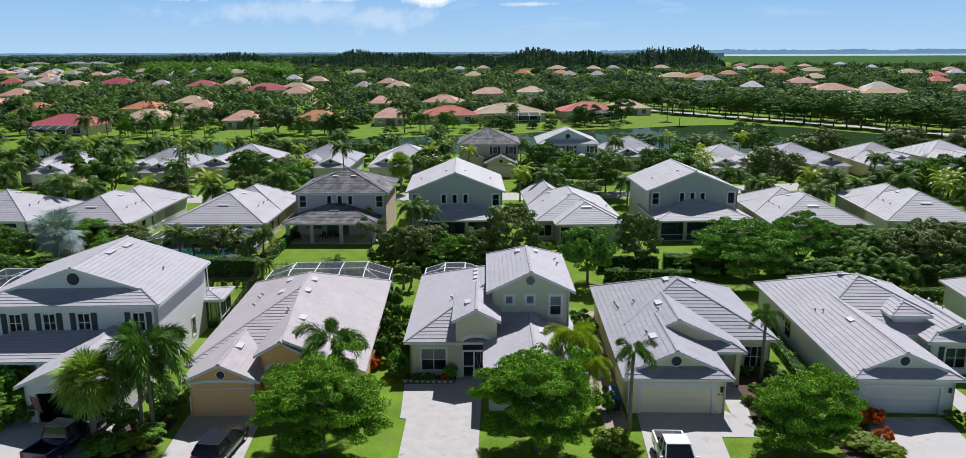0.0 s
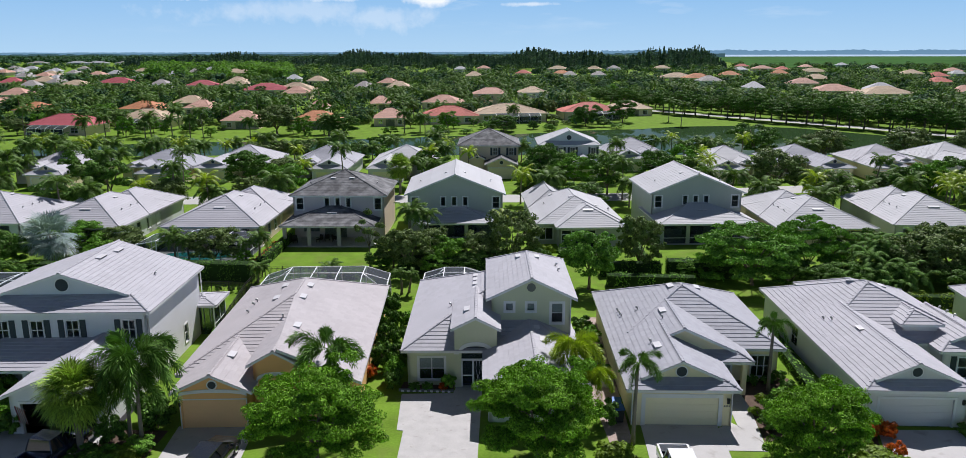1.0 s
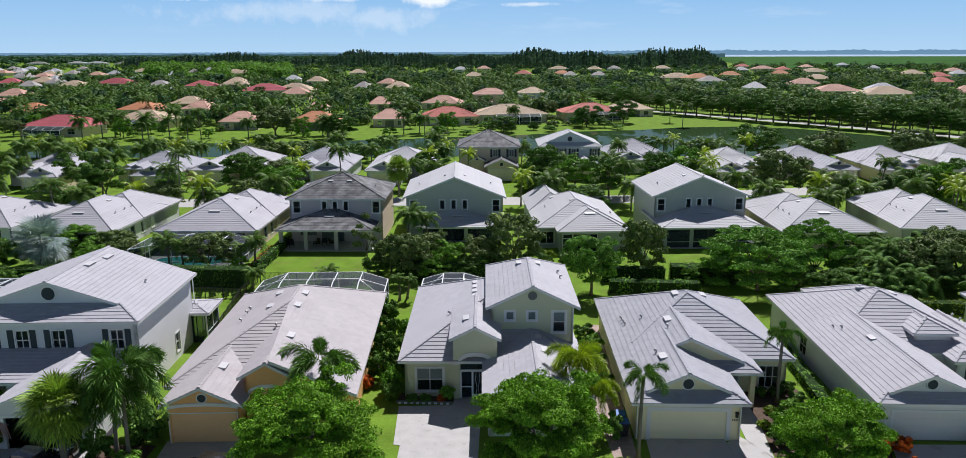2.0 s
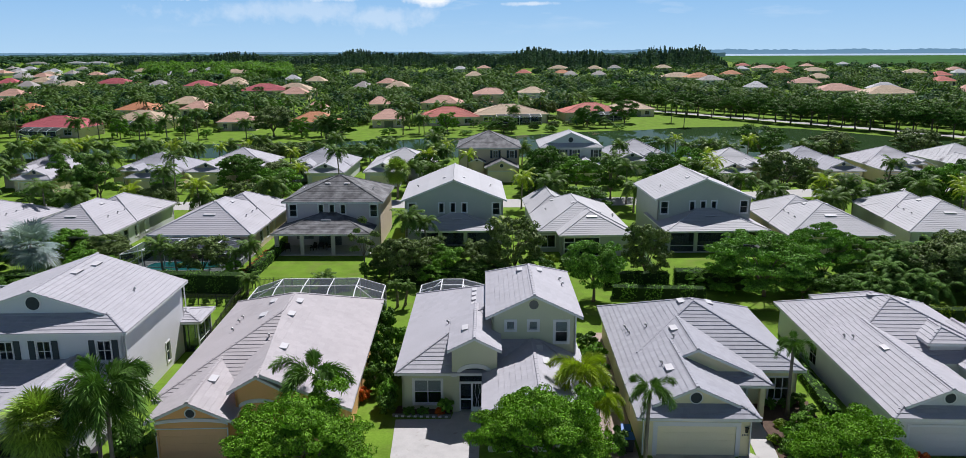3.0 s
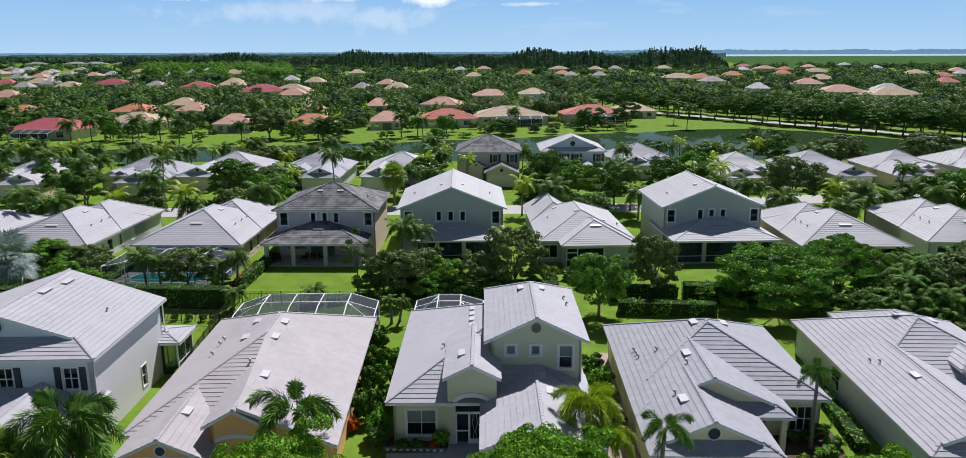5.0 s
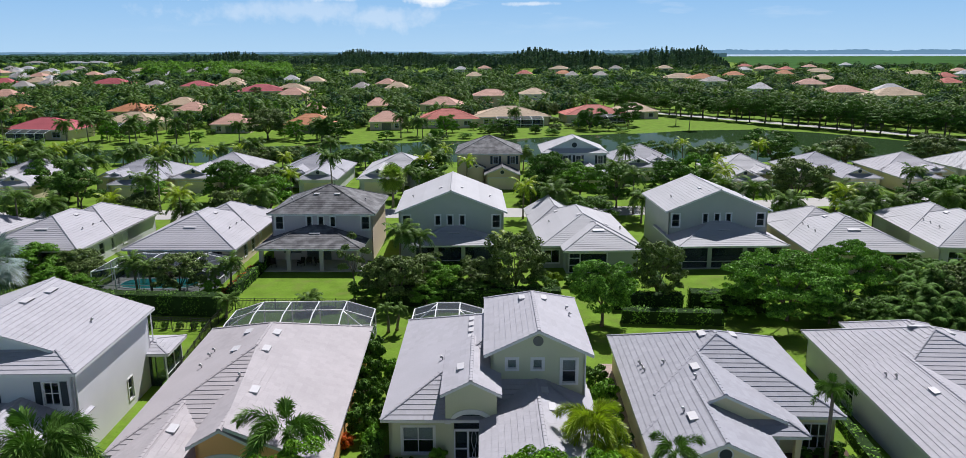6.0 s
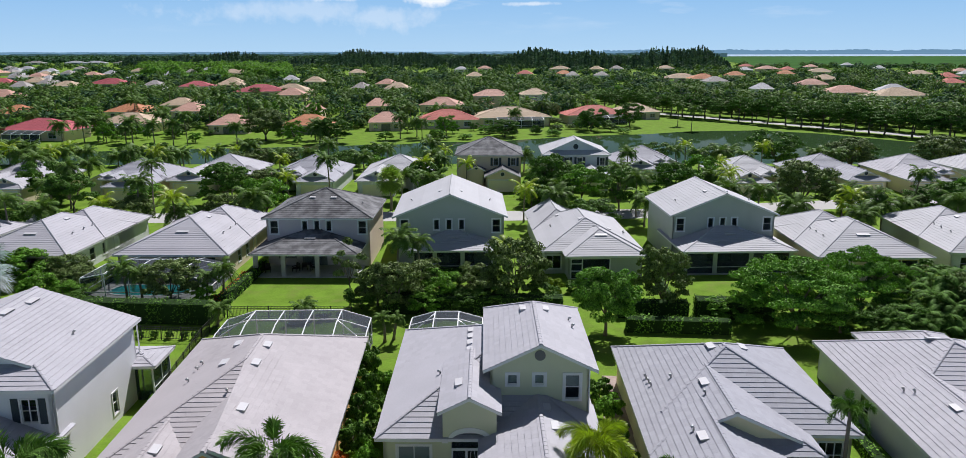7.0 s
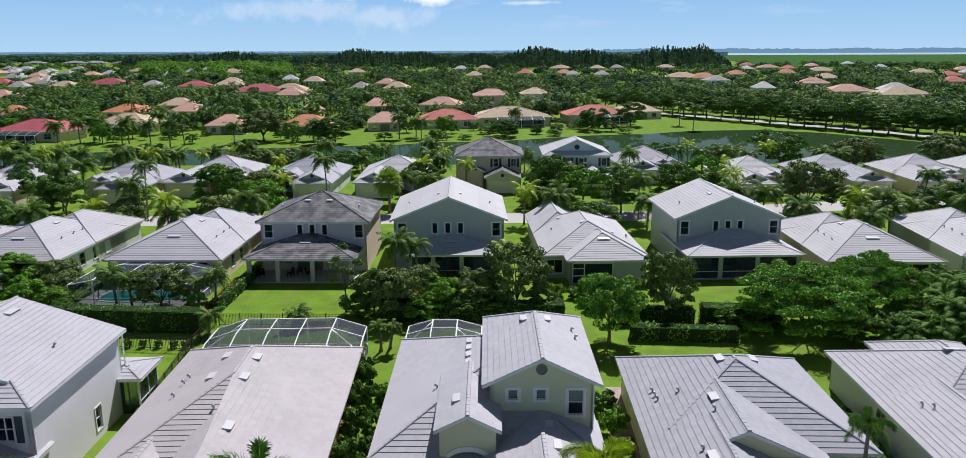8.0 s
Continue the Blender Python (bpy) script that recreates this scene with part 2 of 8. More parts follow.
LEAF_GREY = mat("grey_green_leaf", (0.128, 0.186, 0.052), 0.6, 0.25, 0.4, 3, 0, island=0.6, translucent=0.08, spec=0.12)
LEAF_LIME = mat("lime_leaf", (0.15, 0.23, 0.02), 0.5, 0.22, 0.5, 3, 0, island=0.3, translucent=0.25, spec=0.12)
LEAF_RED = mat("croton_red_leaf", (0.50, 0.115, 0.02), 0.5, 0.25, 2, 5, 0, island=0.5, translucent=0.24, spec=0.12)
PALM_LEAF = mat("palm_frond_green", (0.096, 0.170, 0.034), 0.5, 0.2, 0.5, 3, 0, island=0.40, translucent=0.10, spec=0.06)
PALM_PLUME = mat("foxtail_frond_green", (0.095, 0.190, 0.036), 0.65, 0.2, 0.5, 3, 0, island=0.45, translucent=0.10, spec=0.06)
PALM_LIME = mat("sunlit_yellow_frond", (0.27, 0.35, 0.03), 0.42, 0.2, 0.5, 3, 0, island=0.35, translucent=0.28, spec=0.2)
SABAL_LEAF = mat("yellowish_fan_leaf", (0.24, 0.35, 0.055), 0.5, 0.2, 0.5, 3, 0, island=0.55, translucent=0.16, spec=0.2)
PALM_BLUE = mat("silver_blue_frond", (0.26, 0.34, 0.33), 0.5, 0.15, 0.5, 3, 0, island=0.25, translucent=0.1, spec=0.5)
# grey-green pine, lifted and blued so the colour carries distance haze
PINE = mat("dark_pine_foliage", (0.062, 0.105, 0.090), 0.7, 0.2, 0.1, 1, 0, island=0.4, translucent=0.3, spec=0.08)
WOODS = mat("distant_foliage", (0.080, 0.148, 0.034), 0.8, 0.25, 0.02, 0.3, 0, island=0.55, translucent=0.12, spec=0.08)
WOODS_BRIGHT = mat("bright_distant_foliage", (0.115, 0.225, 0.045), 0.8, 0.25, 0.02, 0.3, 0, island=0.45, translucent=0.3, spec=0.08)
WOODS_DARK = mat("deep_distant_foliage", (0.040, 0.092, 0.042), 0.8, 0.25, 0.02, 0.3, 0, island=0.55, translucent=0.10, spec=0.08)
MANGROVE = mat("mangrove_flat", (0.040, 0.105, 0.024), 1.0, 0.40, 0.012, 0.06, 0.3, spec=0.02)


def water_mat(name, col, rough, wave):
    m = bpy.data.materials.new(name)
    m.use_nodes = True
    n, l = m.node_tree.nodes, m.node_tree.links
    b = n["Principled BSDF"]
    b.inputs["Base Color"].default_value = (*col, 1)
    b.inputs["Roughness"].default_value = rough
    b.inputs["IOR"].default_value = 1.33
    g, t, bp = n.new("ShaderNodeNewGeometry"), n.new("ShaderNodeTexNoise"), n.new("ShaderNodeBump")
    t.inputs["Scale"].default_value, t.inputs["Detail"].default_value = wave, 3
    bp.inputs["Strength"].default_value, bp.inputs["Distance"].default_value = 0.25, 0.02
    l.new(g.outputs["Position"], t.inputs["Vector"])
    l.new(t.outputs["Fac"], bp.inputs["Height"])
    l.new(bp.outputs["Normal"], b.inputs["Normal"])
    return m


LAKE = water_mat("dark_green_lake_water", (0.026, 0.052, 0.020), 0.04, 0.6)
LAKE.node_tree.nodes["Bump"].inputs["Strength"].default_value = 0.05
LAKE.node_tree.nodes["Principled BSDF"].inputs["IOR"].default_value = 1.04
LAKE.node_tree.nodes["Principled BSDF"].inputs["Specular IOR Level"].default_value = 0.22
POOL = water_mat("turquoise_pool_water", (0.05, 0.36, 0.36), 0.05, 3)
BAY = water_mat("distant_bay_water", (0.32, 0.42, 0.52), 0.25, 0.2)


# ---------------------------------------------------------------- mesh tools
class Geo:
    """Collects corners and faces, each face with the number of its material."""

    def __init__(self):
        self.v, self.f, self.m = [], [], []

    def poly(self, pts, m=0):
        k = len(self.v)
        self.v += [tuple(p) for p in pts]
        self.f.append(tuple(range(k, k + len(pts))))
        self.m.append(m)

    def prism(self, pts, vec, m=0, side=None):
        """A flat polygon pushed along vec: a closed solid."""
        side = m if side is None else side
        a = [Vector(p) for p in pts]
        b = [p + Vector(vec) for p in a]
        k, n = len(self.v), len(a)
        self.v += [tuple(p) for p in a] + [tuple(p) for p in b]
        self.f.append(tuple(range(k, k + n)))
        self.f.append(tuple(range(k + 2 * n - 1, k + n - 1, -1)))
        self.m += [m, side]
        for i in range(n):
            j = (i + 1) % n
            self.f.append((k + i, k + n + i, k + n + j, k + j))
            self.m.append(side)

    def box(self, x0, x1, y0, y1, z0, z1, m=0):
        self.prism([(x0, y0, z0), (x0, y1, z0), (x1, y1, z0), (x1, y0, z0)], (0, 0, z1 - z0), m)

    def beam(self, a, b, w, h=None, m=0):
        """A square bar from a to b."""
        a, b = Vector(a), Vector(b)
        h = w if h is None else h
        d = (b - a).normalized()
        s = d.cross(Vector((0, 0, 1)))
        s = Vector((1, 0, 0)) if s.length < 1e-4 else s.normalized()
        t = s.cross(d)
        p = [a + s * i * w / 2 + t * j * h / 2 for i, j in ((-1, -1), (1, -1), (1, 1), (-1, 1))]
        self.prism(p, b - a, m)

    def tube(self, pts, radii, n=8, m=0):
        pts = [Vector(p) for p in pts]
        k = len(self.v)
        for i, (p, r) in enumerate(zip(pts, radii)):
            d = (pts[min(i + 1, len(pts) - 1)] - pts[max(i - 1, 0)]).normalized()
            s = d.cross(Vector((0.3, 1, 0.1))).normalized()
            t = d.cross(s)
            self.v += [tuple(p + (s * math.cos(a) + t * math.sin(a)) * r) for a in (2 * math.pi * q / n for q in range(n))]
        for i in range(len(pts) - 1):
            for q in range(n):
                r = (q + 1) % n
                self.f.append((k + i * n + q, k + i * n + r, k + (i + 1) * n + r, k + (i + 1) * n + q))
                self.m.append(m)
        self.f.append(tuple(k + q for q in range(n - 1, -1, -1)))
        self.f.append(tuple(k + (len(pts) - 1) * n + q for q in range(n)))
        self.m += [m, m]

    def disc(self, c, u, v, r, depth, n=20, m=0):
        """A round plate about c in the plane of u and v, depth thick along u x v."""
        c, u, v = Vector(c), Vector(u), Vector(v)
        self.prism([c + (u * math.cos(a) + v * math.sin(a)) * r for a in (2 * math.pi * q / n for q in range(n))], u.cross(v) * depth, m)

    def mesh(self, name, mats, smooth=False):
        me = bpy.data.meshes.new(name)
        me.from_pydata(self.v, [], self.f)
        for x in mats:
            me.materials.append(x)
        me.polygons.foreach_set("material_index", self.m)
        if smooth:
            me.polygons.foreach_set("use_smooth", [True] * len(self.f))
        me.update()
        return me


def part(name, geo, mats, parent, label="", smooth=False):
    """One mesh object under a thing or a part; geo may be a ready mesh."""
    mats = mats if isinstance(mats, (list, tuple)) else [mats]
    me = geo if isinstance(geo, bpy.types.Mesh) else geo.mesh(name, mats, smooth)
    ob = new(name, me)
    ob.parent = parent
    if label:
        ob["label"] = label
    return ob


def thing(name, m, label, category, group="", kind=""):
    """An Empty at the base of a thing, to parent its parts."""
    ob = new(name)
    ob.matrix_world = m
    ob.empty_display_size = 0.3
    return tagged(ob, label, category, group, kind)


def solid(name, geo, mats, label, category="", kind="", group="", m=None, smooth=False):
    """A thing or a piece of the setting that is one mesh."""
    mats = mats if isinstance(mats, (list, tuple)) else [mats]
    ob = new(name, geo if isinstance(geo, bpy.types.Mesh) else geo.mesh(name, mats, smooth))
    if m is not None:
        ob.matrix_world = m
    return tagged(ob, label, category, group, kind)


def quads_mesh(name, corners, mats, index=None):
    """A mesh of loose quads from an array (n, 4, 3)."""
    n = len(corners)
    me = bpy.data.meshes.new(name)
    me.vertices.add(4 * n)
    me.vertices.foreach_set("co", np.ascontiguousarray(corners, dtype=np.float32).ravel())
    me.loops.add(4 * n)
    me.loops.foreach_set("vertex_index", np.arange(4 * n, dtype=np.int32))
    me.polygons.add(n)
    me.polygons.foreach_set("loop_start", np.arange(0, 4 * n, 4, dtype=np.int32))
    for x in mats:
        me.materials.append(x)
    if index is not None:
        me.polygons.foreach_set("material_index", np.asarray(index, dtype=np.int32))
    me.update(calc_edges=True)
    return me




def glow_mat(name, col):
    """A far backdrop that glows evenly in a haze colour, in place of real haze."""
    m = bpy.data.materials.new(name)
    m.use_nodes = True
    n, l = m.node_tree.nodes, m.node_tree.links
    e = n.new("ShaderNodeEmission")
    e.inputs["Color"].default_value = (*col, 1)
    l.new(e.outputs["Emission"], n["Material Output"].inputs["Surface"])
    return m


FAR_HAZE_GLOW = glow_mat("blue_distant_shore", (0.125, 0.235, 0.36))
FAR_LAND_GLOW = glow_mat("blue_green_far_land", (0.042, 0.088, 0.105))


# ---------------------------------------------------------------- roofs
def clip(poly, a, b, c):
    """The part of a 2D polygon where a*x + b*y <= c."""
    out = []
    for i, p in enumerate(poly):
        q = poly[(i + 1) % len(poly)]
        dp, dq = a * p[0] + b * p[1] - c, a * q[0] + b * q[1] - c
        if dp <= 1e-9:
            out.append(p)
        if (dp < -1e-9 and dq > 1e-9) or (dp > 1e-9 and dq < -1e-9):
            t = dp / (dp - dq)
            out.append((p[0] + t * (q[0] - p[0]), p[1] + t * (q[1] - p[1])))
    return out


def normal_of(pts):
    """The upward normal of a flat polygon."""
    n = Vector((0, 0, 0))
    for p, q in zip(pts[1:], pts[2:]):
        n += (p - pts[0]).cross(q - pts[0])
    n.normalize()
    return -n if n.z < 0 else n


def inside(poly, x, y):
    hit = False
    for i, p in enumerate(poly):
        q = poly[(i + 1) % len(poly)]
        if (p[1] > y) != (q[1] > y) and x < p[0] + (y - p[1]) / (q[1] - p[1]) * (q[0] - p[0]):
            hit = not hit
    return hit


CW, CH = 0.45, 0.41      # one tile's width, and the height of a course along the slope
LIP = 0.052              # how far a tile's lower edge stands up
_tile = {}


def whole_tile(material):
    """One flat concrete tile, its lower edge thick, shared by all whole tiles of a colour."""
    if material.name not in _tile:
        g = Geo()
        e = 0.002
        a = [(e, 0, LIP), (CW - e, 0, LIP), (CW - e, CH, 0.02), (e, CH, 0.02)]
        b = [(e, 0, 0.0), (CW - e, 0, 0.0), (CW - e, CH, 0.0), (e, CH, 0.0)]
        g.poly(a)
        for i in range(4):
            j = (i + 1) % 4
            g.poly([b[i], b[j], a[j], a[i]])
        _tile[material.name] = g.mesh("roof_tile", [material])
    return _tile[material.name]


def cap_mesh(material):
    key = "cap " + material.name
    if key not in _tile:
        g = Geo()
        n = 5
        for x0, x1, r0, r1, h0, h1 in ((0.0, 0.45, 0.13, 0.12, 0.085, 0.068),):
            ring = lambda x, r, h: [(x, -r * math.cos(math.pi * i / n), -0.03 + h * math.sin(math.pi * i / n) ** 0.7) for i in range(n + 1)]
            A, B = ring(x0, r0, h0), ring(x1, r1, h1)
            for i in range(n):
                g.poly([A[i], B[i], B[i + 1], A[i + 1]])
            g.poly(A)
        _tile[key] = g.mesh("ridge_cap", [material])
    return _tile[key]


def slope_tiles(poly, material, detail, geo, parent, budget, near):
    """Lays courses of tiles on a sloping polygon. detail 2: each tile, the first of them objects; 1: whole courses; 0: none."""
    pts = [Vector(p) for p in poly]
    nrm = normal_of(pts)
    if sum((p - pts[0]).cross(q - pts[0]).z for p, q in zip(pts, pts[1:])) < 0:
        pts.reverse()
    u = Vector((0, 0, 1)).cross(nrm).normalized()
    v = nrm.cross(u)
    low = min(pts, key=lambda p: p.z)
    flat = [((p - low).dot(u), (p - low).dot(v)) for p in pts]
    amin, amax = min(p[0] for p in flat), max(p[0] for p in flat)
    bmax = max(p[1] for p in flat)

    def at(a, b, h):
        return low + u * a + v * b + nrm * h

    lip = LIP if detail > 1 else 0.04

    def piece(c, k):
        top = [at(a, b, lip - (lip - 0.02) * min(1, (b - k * CH) / CH)) for a, b in c]
        bot = [at(a, b, 0.0) for a, b in c]
        geo.poly(top)
        for i in range(len(c)):
            j = (i + 1) % len(c)
            if c[i][1] < (k + 0.98) * CH or c[j][1] < (k + 0.98) * CH:
                geo.poly([bot[i], bot[j], top[j], top[i]])

    for k in range(int(bmax / CH) + 1):
        strip = clip(clip(flat, 0, 1, (k + 1) * CH), 0, -1, -k * CH)
        if len(strip) < 3:
            continue
        if detail < 2:
            piece(strip, k)
            continue
        lo, hi = min(p[0] for p in strip), max(p[0] for p in strip)
        shift = (k % 2) * CW / 2
        for j in range(int((lo - amin - shift) // CW), int((hi - amin - shift) // CW) + 1):
            a0 = amin + shift + j * CW
            c = clip(clip(strip, 1, 0, a0 + CW - 0.002), -1, 0, -a0 - 0.002)
            if len(c) < 3:
                continue
            area = abs(sum(c[i][0] * c[(i + 1) % len(c)][1] - c[(i + 1) % len(c)][0] * c[i][1] for i in range(len(c)))) / 2
            mid = at(a0 + CW / 2, (k + 0.5) * CH, 0)
            if area > 0.985 * (CW - 0.004) * CH and budget[0] > 0 and near(mid):
                budget[0] -= 1
                ob = part("roof_tile", whole_tile(material), material, parent)
                p = at(a0, k * CH, 0)
                ob.matrix_local = Matrix((( u.x, v.x, nrm.x, p.x), (u.y, v.y, nrm.y, p.y), (u.z, v.z, nrm.z, p.z), (0, 0, 0, 1)))
            else:
                piece(c, k)


class House:
    """A house of blocks, each with its own roof, in metres from its own corner; its front or back looks along -y."""

    def __init__(self, at, yaw, label, wall, roof, detail=1, pitch=0.44, group="", near=None, category="house", name="house", tiles=0, plain=False):
        self.root = thing(name, pose(at[0], at[1], 0, 0, 0, yaw), label, category, group)
        self.wall, self.roof, self.detail, self.pitch = wall, roof, detail, pitch
        self.caps = []
        self.near = near or (lambda p: True)
        self.budget = [tiles]
        self.plain, self.walls = plain, Geo()
        self.slopes = []

    def slope(self, poly):
        self.slopes.append([Vector(p) for p in poly])

    def top(self, x, y):
        """The height of the highest roof over a spot, and its normal."""
        best = (0.0, Vector((0, 0, 1)))
        for p in self.slopes:
            if inside([(q.x, q.y) for q in p], x, y):
                n = normal_of(p)
                z = p[0].z - (n.x * (x - p[0].x) + n.y * (y - p[0].y)) / n.z
                if z > best[0]:
                    best = (z, n)
        return best

    def block(self, x0, x1, y0, y1, ze, ends="hh", axis="y", o=0.45, walls="flbr", holes=(), z0=0.0, wall=None, dutch=1.5, pitch=None, mat_of=None, run0=None):
        """A block with walls inset by the overhang o under a roof: ends: h hip, g gable, d gablet over a hip, for the two ends of the ridge.
        holes: (side, centre along x or y, sill, width, height)."""
        p = pitch or self.pitch
        swap = axis == "x"
        X0, X1, Y0, Y1 = (y0, y1, x0, x1) if swap else (x0, x1, y0, y1)
        half, xm = (X1 - X0) / 2, (X0 + X1) / 2
        zr = ze + p * half
        run = half
        if ends == "hh" and 2 * half > Y1 - Y0:
            run = (Y1 - Y0) / 2
        fy = Y0 + ((run0 or run) if ends[0] == "h" else 0)
        by = Y1 - (run if ends[1] == "h" else 0)
        P = lambda x, y, z: (y, x, z) if swap else (x, y, z)
        d, og = dutch, 0.35
        if ends[0] == "d":
            fy = Y0 + d - og
        if ends[1] == "d":
            by = Y1 - d + og
        for xe, sgn in ((X0, 1), (X1, -1)):
            a = xe + sgn * d
            if ends[0] == "d" or ends[1] == "d":
                f0, f1 = (Y0 + d, fy) if ends[0] == "d" else (Y0 + (d if ends[0] == "h" else 0), fy)
                b0, b1 = (Y1 - d, by) if ends[1] == "d" else (Y1 - (d if ends[1] == "h" else 0), by)
                self.slope([P(xe, Y0, ze), P(a, f0, ze + p * d), P(a, b0, ze + p * d), P(xe, Y1, ze)])
                ff = f1 if ends[0] == "d" else f0
                bb = b1 if ends[1] == "d" else b0
                self.slope([P(a, ff, ze + p * d), P(xm, f1, zr), P(xm, b1, zr), P(a, bb, ze + p * d)])
            else:
                self.slope([P(xe, Y0, ze), P(xm, fy, zr), P(xm, by, zr), P(xe, Y1, ze)])
        for end, ye, yr, sgn in ((ends[0], Y0, fy, 1), (ends[1], Y1, by, -1)):
            if end == "h":
                self.slope([P(X0, ye, ze), P(X1, ye, ze), P(xm, yr, zr)])
                self.caps += [(P(X0, ye, ze), P(xm, yr, zr)), (P(X1, ye, ze), P(xm, yr, zr))]
            elif end == "d":
                self.slope([P(X0, ye, ze), P(X1, ye, ze), P(X1 - d, ye + sgn * d, ze + p * d), P(X0 + d, ye + sgn * d, ze + p * d)])
                self.caps += [(P(X0, ye, ze), P(X0 + d, ye + sgn * d, ze + p * d)), (P(X1, ye, ze), P(X1 - d, ye + sgn * d, ze + p * d))]
                g = Geo()
                yw = ye + sgn * d
                zt = ze + p * d - 0.1
                g.prism([P(X0 + d - 0.1, yw, zt), P(X1 - d + 0.1, yw, zt), P(xm, yw, zr - 0.15)], P(0, 0.15 * sgn, 0))
                part("gable_wall", g, self.wall, self.root)
        self.caps.append((P(xm, fy, zr), P(xm, by, zr)))
        # walls
        w = wall or self.wall
        q0, q1, r0, r1 = x0 + o, x1 - o, y0 + o, y1 - o
        zt = ze + p * o - 0.16
        corner = {"f": ((q0, r0), (q1, r0)), "r": ((q1, r0), (q1, r1)), "b": ((q1, r1), (q0, r1)), "l": ((q0, r1), (q0, r0))}
        for side in walls:
            a, b = Vector(corner[side][0]), Vector(corner[side][1])
            mine = []
            for hs, c, sill, ww, hh in holes:
                if hs == side:
                    s = {"f": c - q0, "r": c - r0, "b": q1 - c, "l": r1 - c}[side]
                    mine.append((s - ww / 2, s + ww / 2, sill, sill + hh))
            g = self.walls if self.plain else Geo()
            wall_panel(g, a, b, z0, zt, mine)
            gable = (side in "fb") != swap and ends[0 if side in ("f" if not swap else "l") else 1] == "g"
            if gable:
                yv = {"f": r0, "b": r1, "l": q0, "r": q1}[side]
                sg = 1 if side in "fl" else -1
                e0, e1 = (q0, q1) if not swap else (r0, r1)
                if not swap:
                    g.prism([(e0, yv, zt), (e1, yv, zt), (xm, yv, zr - 0.17)], (0, 0.2 * sg, 0))
                else:
                    g.prism([(yv, e0, zt), (yv, e1, zt), (yv, xm, zr - 0.17)], (0.2 * sg, 0, 0))
            if not self.plain:
                part("wall", g, w if not (mat_of and side in mat_of) else mat_of[side], self.root)
        return dict(q=(q0, q1, r0, r1), zt=zt, zr=zr, xm=xm)

    def spot(self, side, box, c):
        """A point of a wall's outer face and its directions: along, outwards."""
        q0, q1, r0, r1 = box["q"]
        return {"f": (Vector((c, r0, 0)), Vector((1, 0, 0)), Vector((0, -1, 0))), "b": (Vector((c, r1, 0)), Vector((-1, 0, 0)), Vector((0, 1, 0))),
                "r": (Vector((q1, c, 0)), Vector((0, 1, 0)), Vector((1, 0, 0))), "l": (Vector((q0, c, 0)), Vector((0, -1, 0)), Vector((-1, 0, 0)))}[side]

    def window(self, side, box, c, sill, w, h, rows=2, cols=1, trim=0.12, blind=0.0, shutters=False):
        o, u, n = self.spot(side, box, c)
        z = Vector((0, 0, 1))
        at = lambda s, t, out: o + u * s + z * t + n * out
        def bar(s0, s1, t0, t1, d0, d1):
            b = Geo()
            b.prism([at(s0, t0, d1), at(s1, t0, d1), at(s1, t1, d1), at(s0, t1, d1)], -n * (d1 - d0))
            part("muntin", b, TRIM, win)

        def ring(s0, s1, t0, t1, k, d0, d1):
            """A closed frame, k wide, round an opening."""
            r = Geo()
            loop = lambda e, d: [at(s0 - e, t0 - e, d), at(s1 + e, t0 - e, d), at(s1 + e, t1 + e, d), at(s0 - e, t1 + e, d)]
            r.v = [tuple(p) for p in loop(k, d1) + loop(0, d1) + loop(0, d0) + loop(k, d0)]
            for q in range(4):
                for i in range(4):
                    j = (i + 1) % 4
                    A, B = 4 * q, 4 * ((q + 1) % 4)
                    r.f.append((A + i, A + j, B + j, B + i))
                    r.m.append(0)
            return r

        a = trim
        win = part("window", ring(-w / 2, w / 2, sill, sill + h, a, -0.02, 0.045), TRIM, self.root)
        f = 0.05
        part("sash", ring(-w / 2 + f, w / 2 - f, sill + f, sill + h - f, f, -0.12, -0.03), TRIM, win)
        for k in range(1, rows):
            t = sill + h * k / rows
            bar(-w / 2 + f, w / 2 - f, t - 0.025, t + 0.025, -0.115, -0.04)
        for k in range(1, cols):
            s = -w / 2 + w * k / cols
            bar(s - 0.03, s + 0.03, sill + f, sill + h - f, -0.11, -0.035)
        for k in range(rows):
            p = Geo()
            t0, t1 = sill + h * k / rows, sill + h * (k + 1) / rows
            p.prism([at(-w / 2 + 0.02, t0, -0.07), at(w / 2 - 0.02, t0, -0.07), at(w / 2 - 0.02, t1, -0.07), at(-w / 2 + 0.02, t1, -0.07)], -n * 0.012)
            pane = part("pane", p, GLASS, win)
            pane.visible_shadow = False
        if blind:
            p = Geo()
            p.prism([at(-w / 2, sill + h * (1 - blind), -0.16), at(w / 2, sill + h * (1 - blind), -0.16), at(w / 2, sill + h, -0.16), at(-w / 2, sill + h, -0.16)], -n * 0.02)
            part("blind", p, BLIND, win)
